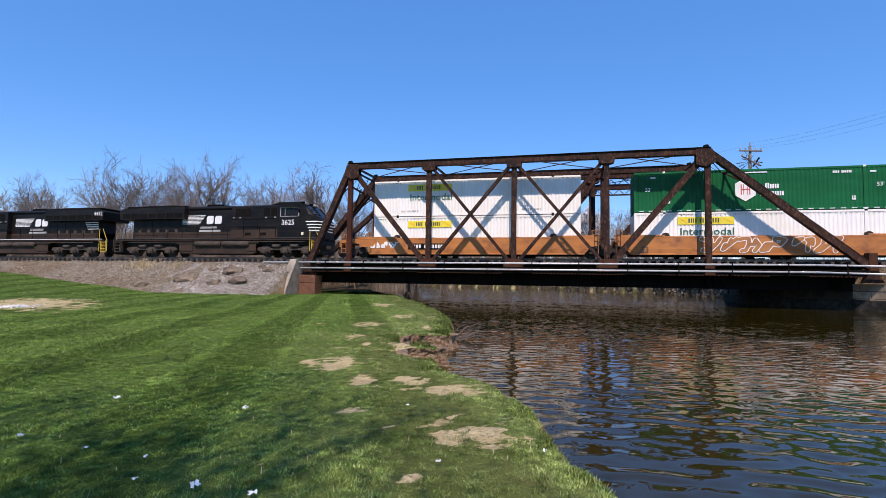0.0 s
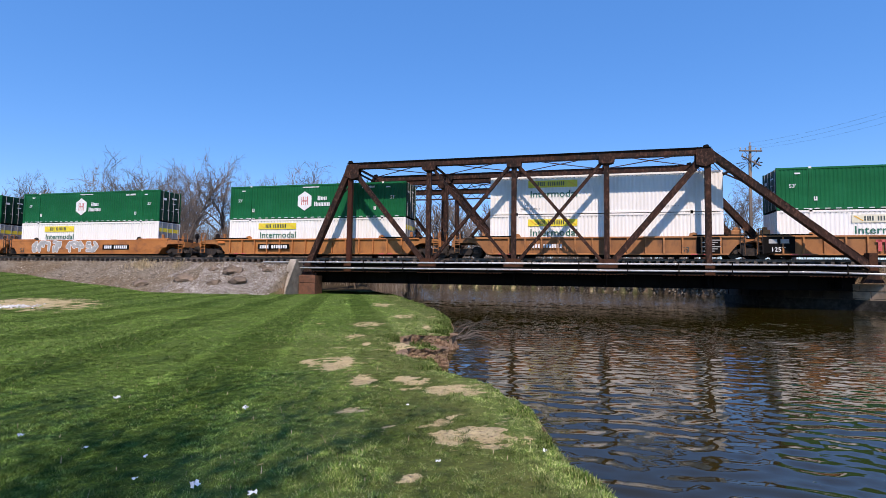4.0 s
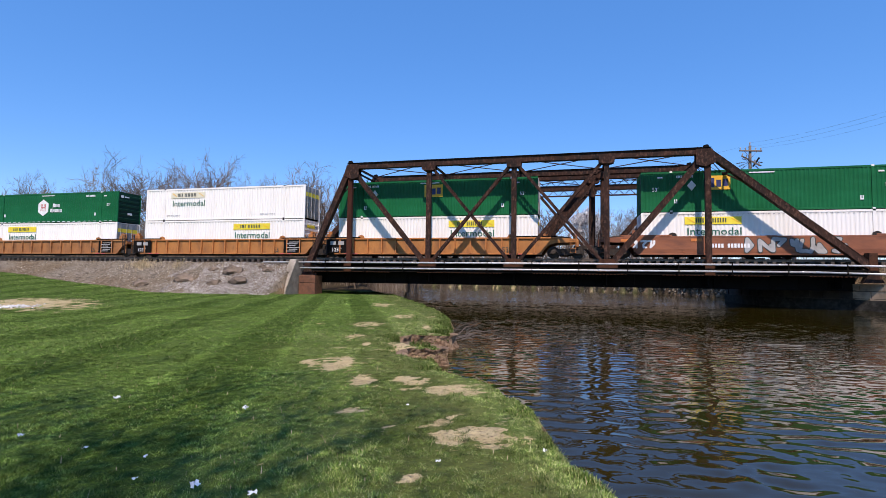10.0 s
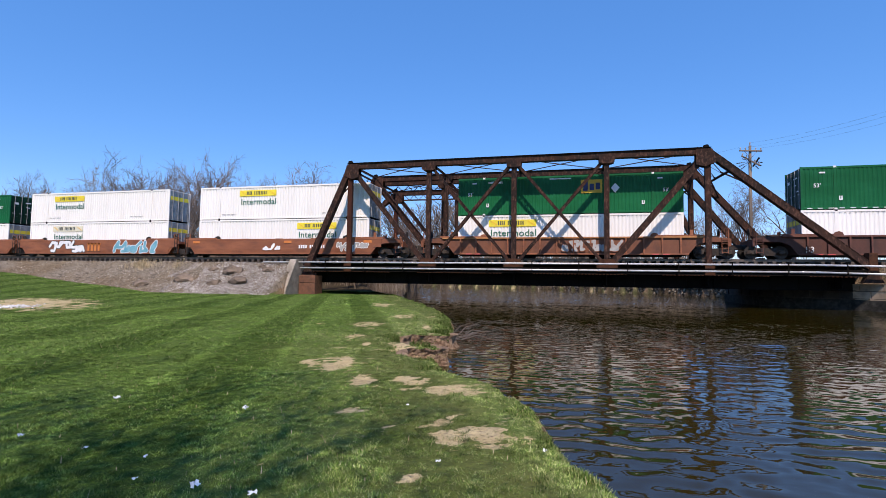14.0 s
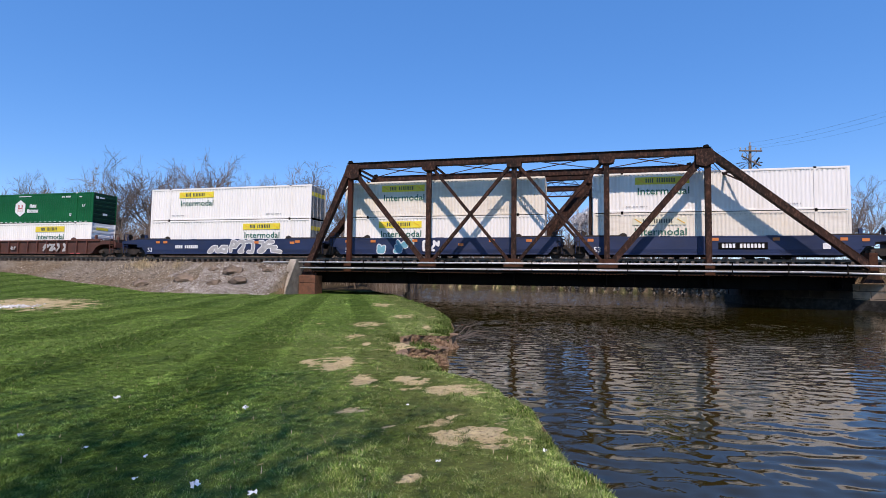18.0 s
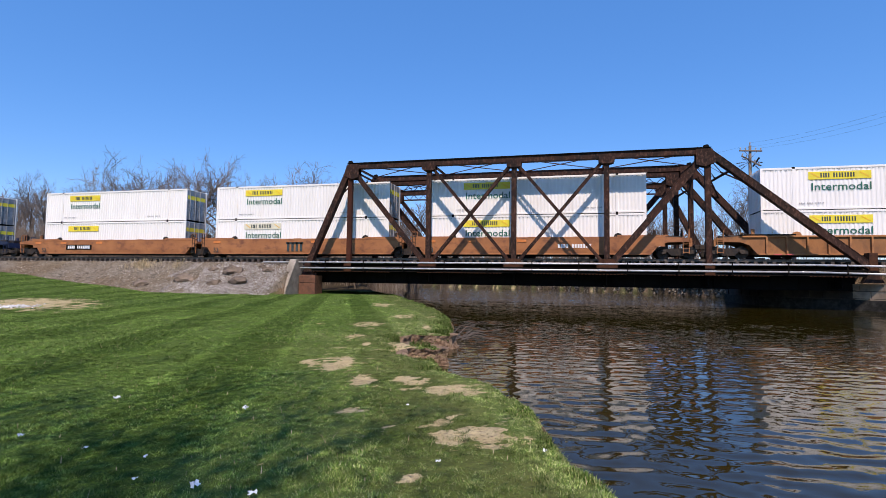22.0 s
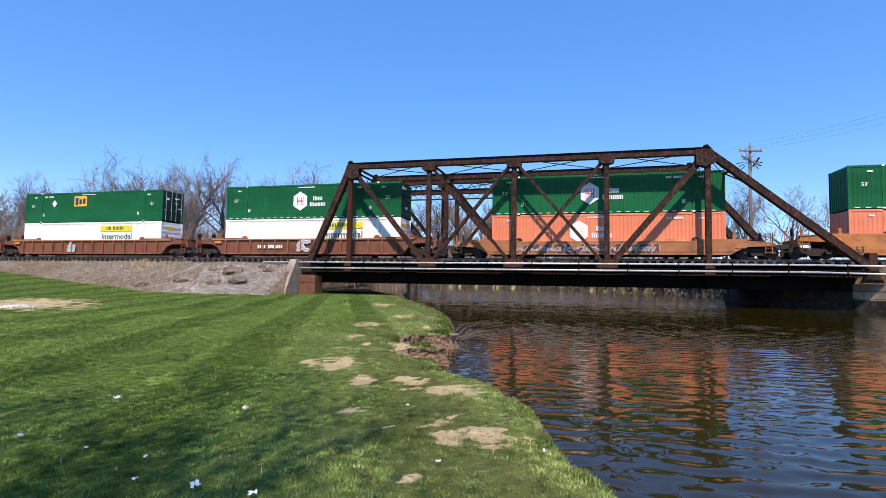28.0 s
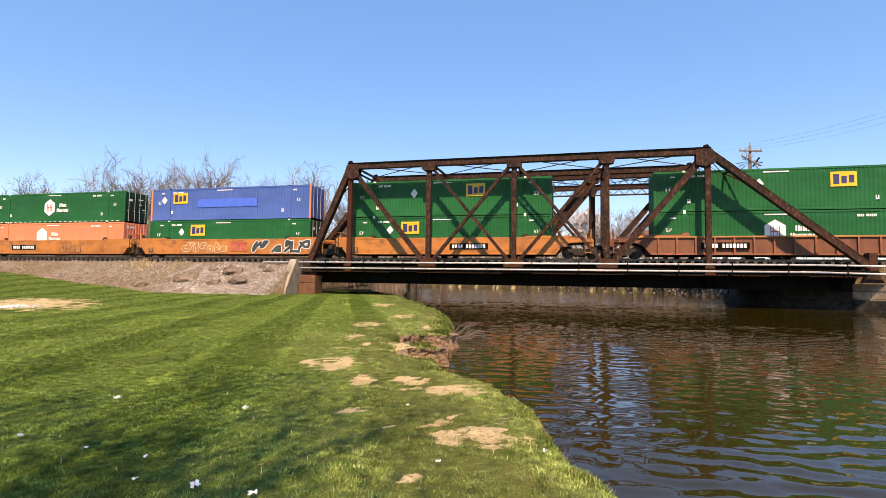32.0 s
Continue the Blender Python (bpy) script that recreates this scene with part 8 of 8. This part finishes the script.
# ---- utility pole ----
pole = thing("utility_pole", "weathered timber utility pole with crossarms and insulators", "utility pole")
PB, PT = Vector((17.75, 20.0, -1.9)), Vector((17.85, 20.0, 12.95))
part("pole", Shape().tube(PB, PT, 0.19, 12, 0.13), M["pole_wood"], pole, "", True)
arms = []
for z, half, turn, tilt in ((12.35, 1.15, 0.35, -0.02), (11.3, 1.2, 2.0, 0.45)):
    c = PB.lerp(PT, (z - PB.z) / (PT.z - PB.z)) + Vector((0, -0.2, 0))
    d = Vector((math.cos(turn), math.sin(turn) * 0.5, tilt)).normalized()
    part("crossarm", Shape().beam(c - d * half, c + d * half, 0.12, 0.15), M["pole_wood"], pole)
    for k in (-0.9, -0.45, 0.45, 0.9):
        p = c + d * half * k
        part("insulator", Shape().tube(p + Vector((0, 0, 0.06)), p + Vector((0, 0, 0.28)), 0.05, 8, 0.08).tube(p + Vector((0, 0, 0.28)), p + Vector((0, 0, 0.36)), 0.06, 8, 0.03), M["mark_grey"], pole)
        arms.append(p + Vector((0, 0, 0.34)))
    part("arm_brace", Shape().beam(c + d * half * 0.6, c + Vector((0, 0, -0.8)), 0.05, 0.03).beam(c - d * half * 0.6, c + Vector((0, 0, -0.8)), 0.05, 0.03), M["pole_wood"], pole)
part("insulator", Shape().tube(PT, PT + Vector((0, 0, 0.35)), 0.05, 8, 0.07), M["mark_grey"], pole)
# dead-end strings that fan out from the lower arm, and the cut-out switch beside the pole
hub_at = PB.lerp(PT, (11.2 - PB.z) / (PT.z - PB.z)) + Vector((0, -0.3, 0))
for k, (dx, dz) in enumerate(((-1.25, -0.55), (-1.45, -0.2), (-1.0, -0.85), (-0.85, 0.35), (1.05, -0.5), (0.8, -0.8), (1.2, -0.1))):
    tip = hub_at + Vector((dx, -0.25 + 0.1 * k, dz))
    string = Shape().tube(hub_at + Vector((dx * 0.25, -0.05, dz * 0.25)), tip, 0.018, 6)
    for q in range(3):
        c = hub_at.lerp(tip, 0.62 + 0.13 * q)
        string.tube(c, c + (tip - hub_at).normalized() * 0.07, 0.075, 8, 0.05)
    part("insulator_string", string, M["wire"], pole)
part("cutout_switch", Shape().beam(hub_at + Vector((0.15, -0.1, -0.55)), hub_at + Vector((0.75, -0.1, 0.35)), 0.16, 0.16), M["black_steel"], pole, "dark cut-out switch")
part("down_lead", Shape().tube(PB.lerp(PT, 0.1) + Vector((-0.2, -0.1, 0)), PB.lerp(PT, 0.93) + Vector((-0.17, -0.1, 0)), 0.025, 5), M["wire"], pole)


def wire(a, b, sag, r=0.007):
    """A hanging wire as one swept strand."""
    s = Shape()
    pts = [a.lerp(b, i / 14) - Vector((0, 0, sag * 4 * (i / 14) * (1 - i / 14))) for i in range(15)]
    ring = [(0, 1), (0.87, -0.5), (-0.87, -0.5)]
    side = (b - a).cross(Vector((0, 0, 1))).normalized() * r
    vs = [tuple(p + side * u + Vector((0, 0, r * w))) for p in pts for u, w in ring]
    return s.add(vs, [(3 * i + j, 3 * i + (j + 1) % 3, 3 * i + 3 + (j + 1) % 3, 3 * i + 3 + j) for i in range(len(pts) - 1) for j in range(3)])


lines = thing("overhead_wires", "thin dark overhead wires strung from the pole", "wire")
for k, p in enumerate((PT + Vector((0, 0, 0.3)), arms[1], arms[3])):
    q = Vector((27.4 + k * 0.4, -10.0, 11.6 - (0.0, 0.25, 0.65)[k]))
    part("wire", wire(p, q, 1.0), M["wire"], lines)
for k, p in enumerate((arms[0], arms[5])):
    part("wire", wire(p, Vector((-40, 62 + k, 13 - 3 * k)), 1.2), M["wire"], lines)
for k in range(2):
    part("wire", wire(Vector((15, 60, 9 + 2 * k)), Vector((75, 40, 14.5 + 2 * k)), 0.8), M["wire"], lines)


# ---- the tree whose shade falls on the lawn ----
shade = thing("tree", "half-leafed deciduous tree standing on the lawn", "tree")
shade.location = (-1.6, -45.2, float(ground_z(-1.6, -45.2)))
w, f = bare_tree(61, 13, 1.15, 4, rise=0.35, side=(0.4, 0.9))
part("trunk", w, M["bark"], shade)
part("twigwork", f, M["twig"], shade)
lr = np.random.RandomState(12)
tips = np.array(f.v)
pick = tips[lr.choice(len(tips), 260)]
pick = pick[pick[:, 2] > 4.0]
leaf_p = np.repeat(pick, 52, axis=0) + lr.normal(0, 0.36, (len(pick) * 52, 3)) * np.array([1.6, 1.0, 0.6])
leaf_u, leaf_w = lr.normal(0, 0.045, (len(leaf_p), 3)), lr.normal(0, 0.045, (len(leaf_p), 3))
tri = np.stack([leaf_p, leaf_p + leaf_u, leaf_p + leaf_w], 1).reshape(-1, 3)
part("crown", bulk_mesh("crown", tri, np.arange(len(tri)).reshape(-1, 3), M["bud"]), None, shade)

# pale blossom on one tree beyond the tracks
flower = thing("tree", "small tree with pale spring blossom beyond the tracks", "tree")
flower.location = (2.0, 72, float(ground_z(2.0, 72)))
w, f = bare_tree(71, 17, 1.2, 5, 0.03)
part("trunk", w, M["bark"], flower)
part("twigwork", f, M["twig"], flower)
tips = np.array(f.v)
pick = tips[lr.choice(len(tips), 5000)]
leaf_p = np.repeat(pick, 3, axis=0) + lr.normal(0, 0.16, (len(pick) * 3, 3))
leaf_u, leaf_w = lr.normal(0, 0.13, (len(leaf_p), 3)), lr.normal(0, 0.13, (len(leaf_p), 3))
tri = np.stack([leaf_p, leaf_p + leaf_u, leaf_p + leaf_w], 1).reshape(-1, 3)
part("crown", bulk_mesh("crown", tri, np.arange(len(tri)).reshape(-1, 3), M["blossom"]), None, flower)


# ---- what moves ----
def motions():
    times = [0.0, 4.0, 8.0, 12.0, 16.0, 20.0, 24.0, 28.0, 32.0]
    for ob, s, z in ROLLING:
        walk(ob, [(t, pose(s - distance(t), 0, z)) for t in times])
    walk(water, [(0.0, pose(0, 0, WATER_Z)), (16.0, pose(-0.9, -1.3, WATER_Z)), (32.0, pose(-1.8, -2.6, WATER_Z))])


motions()
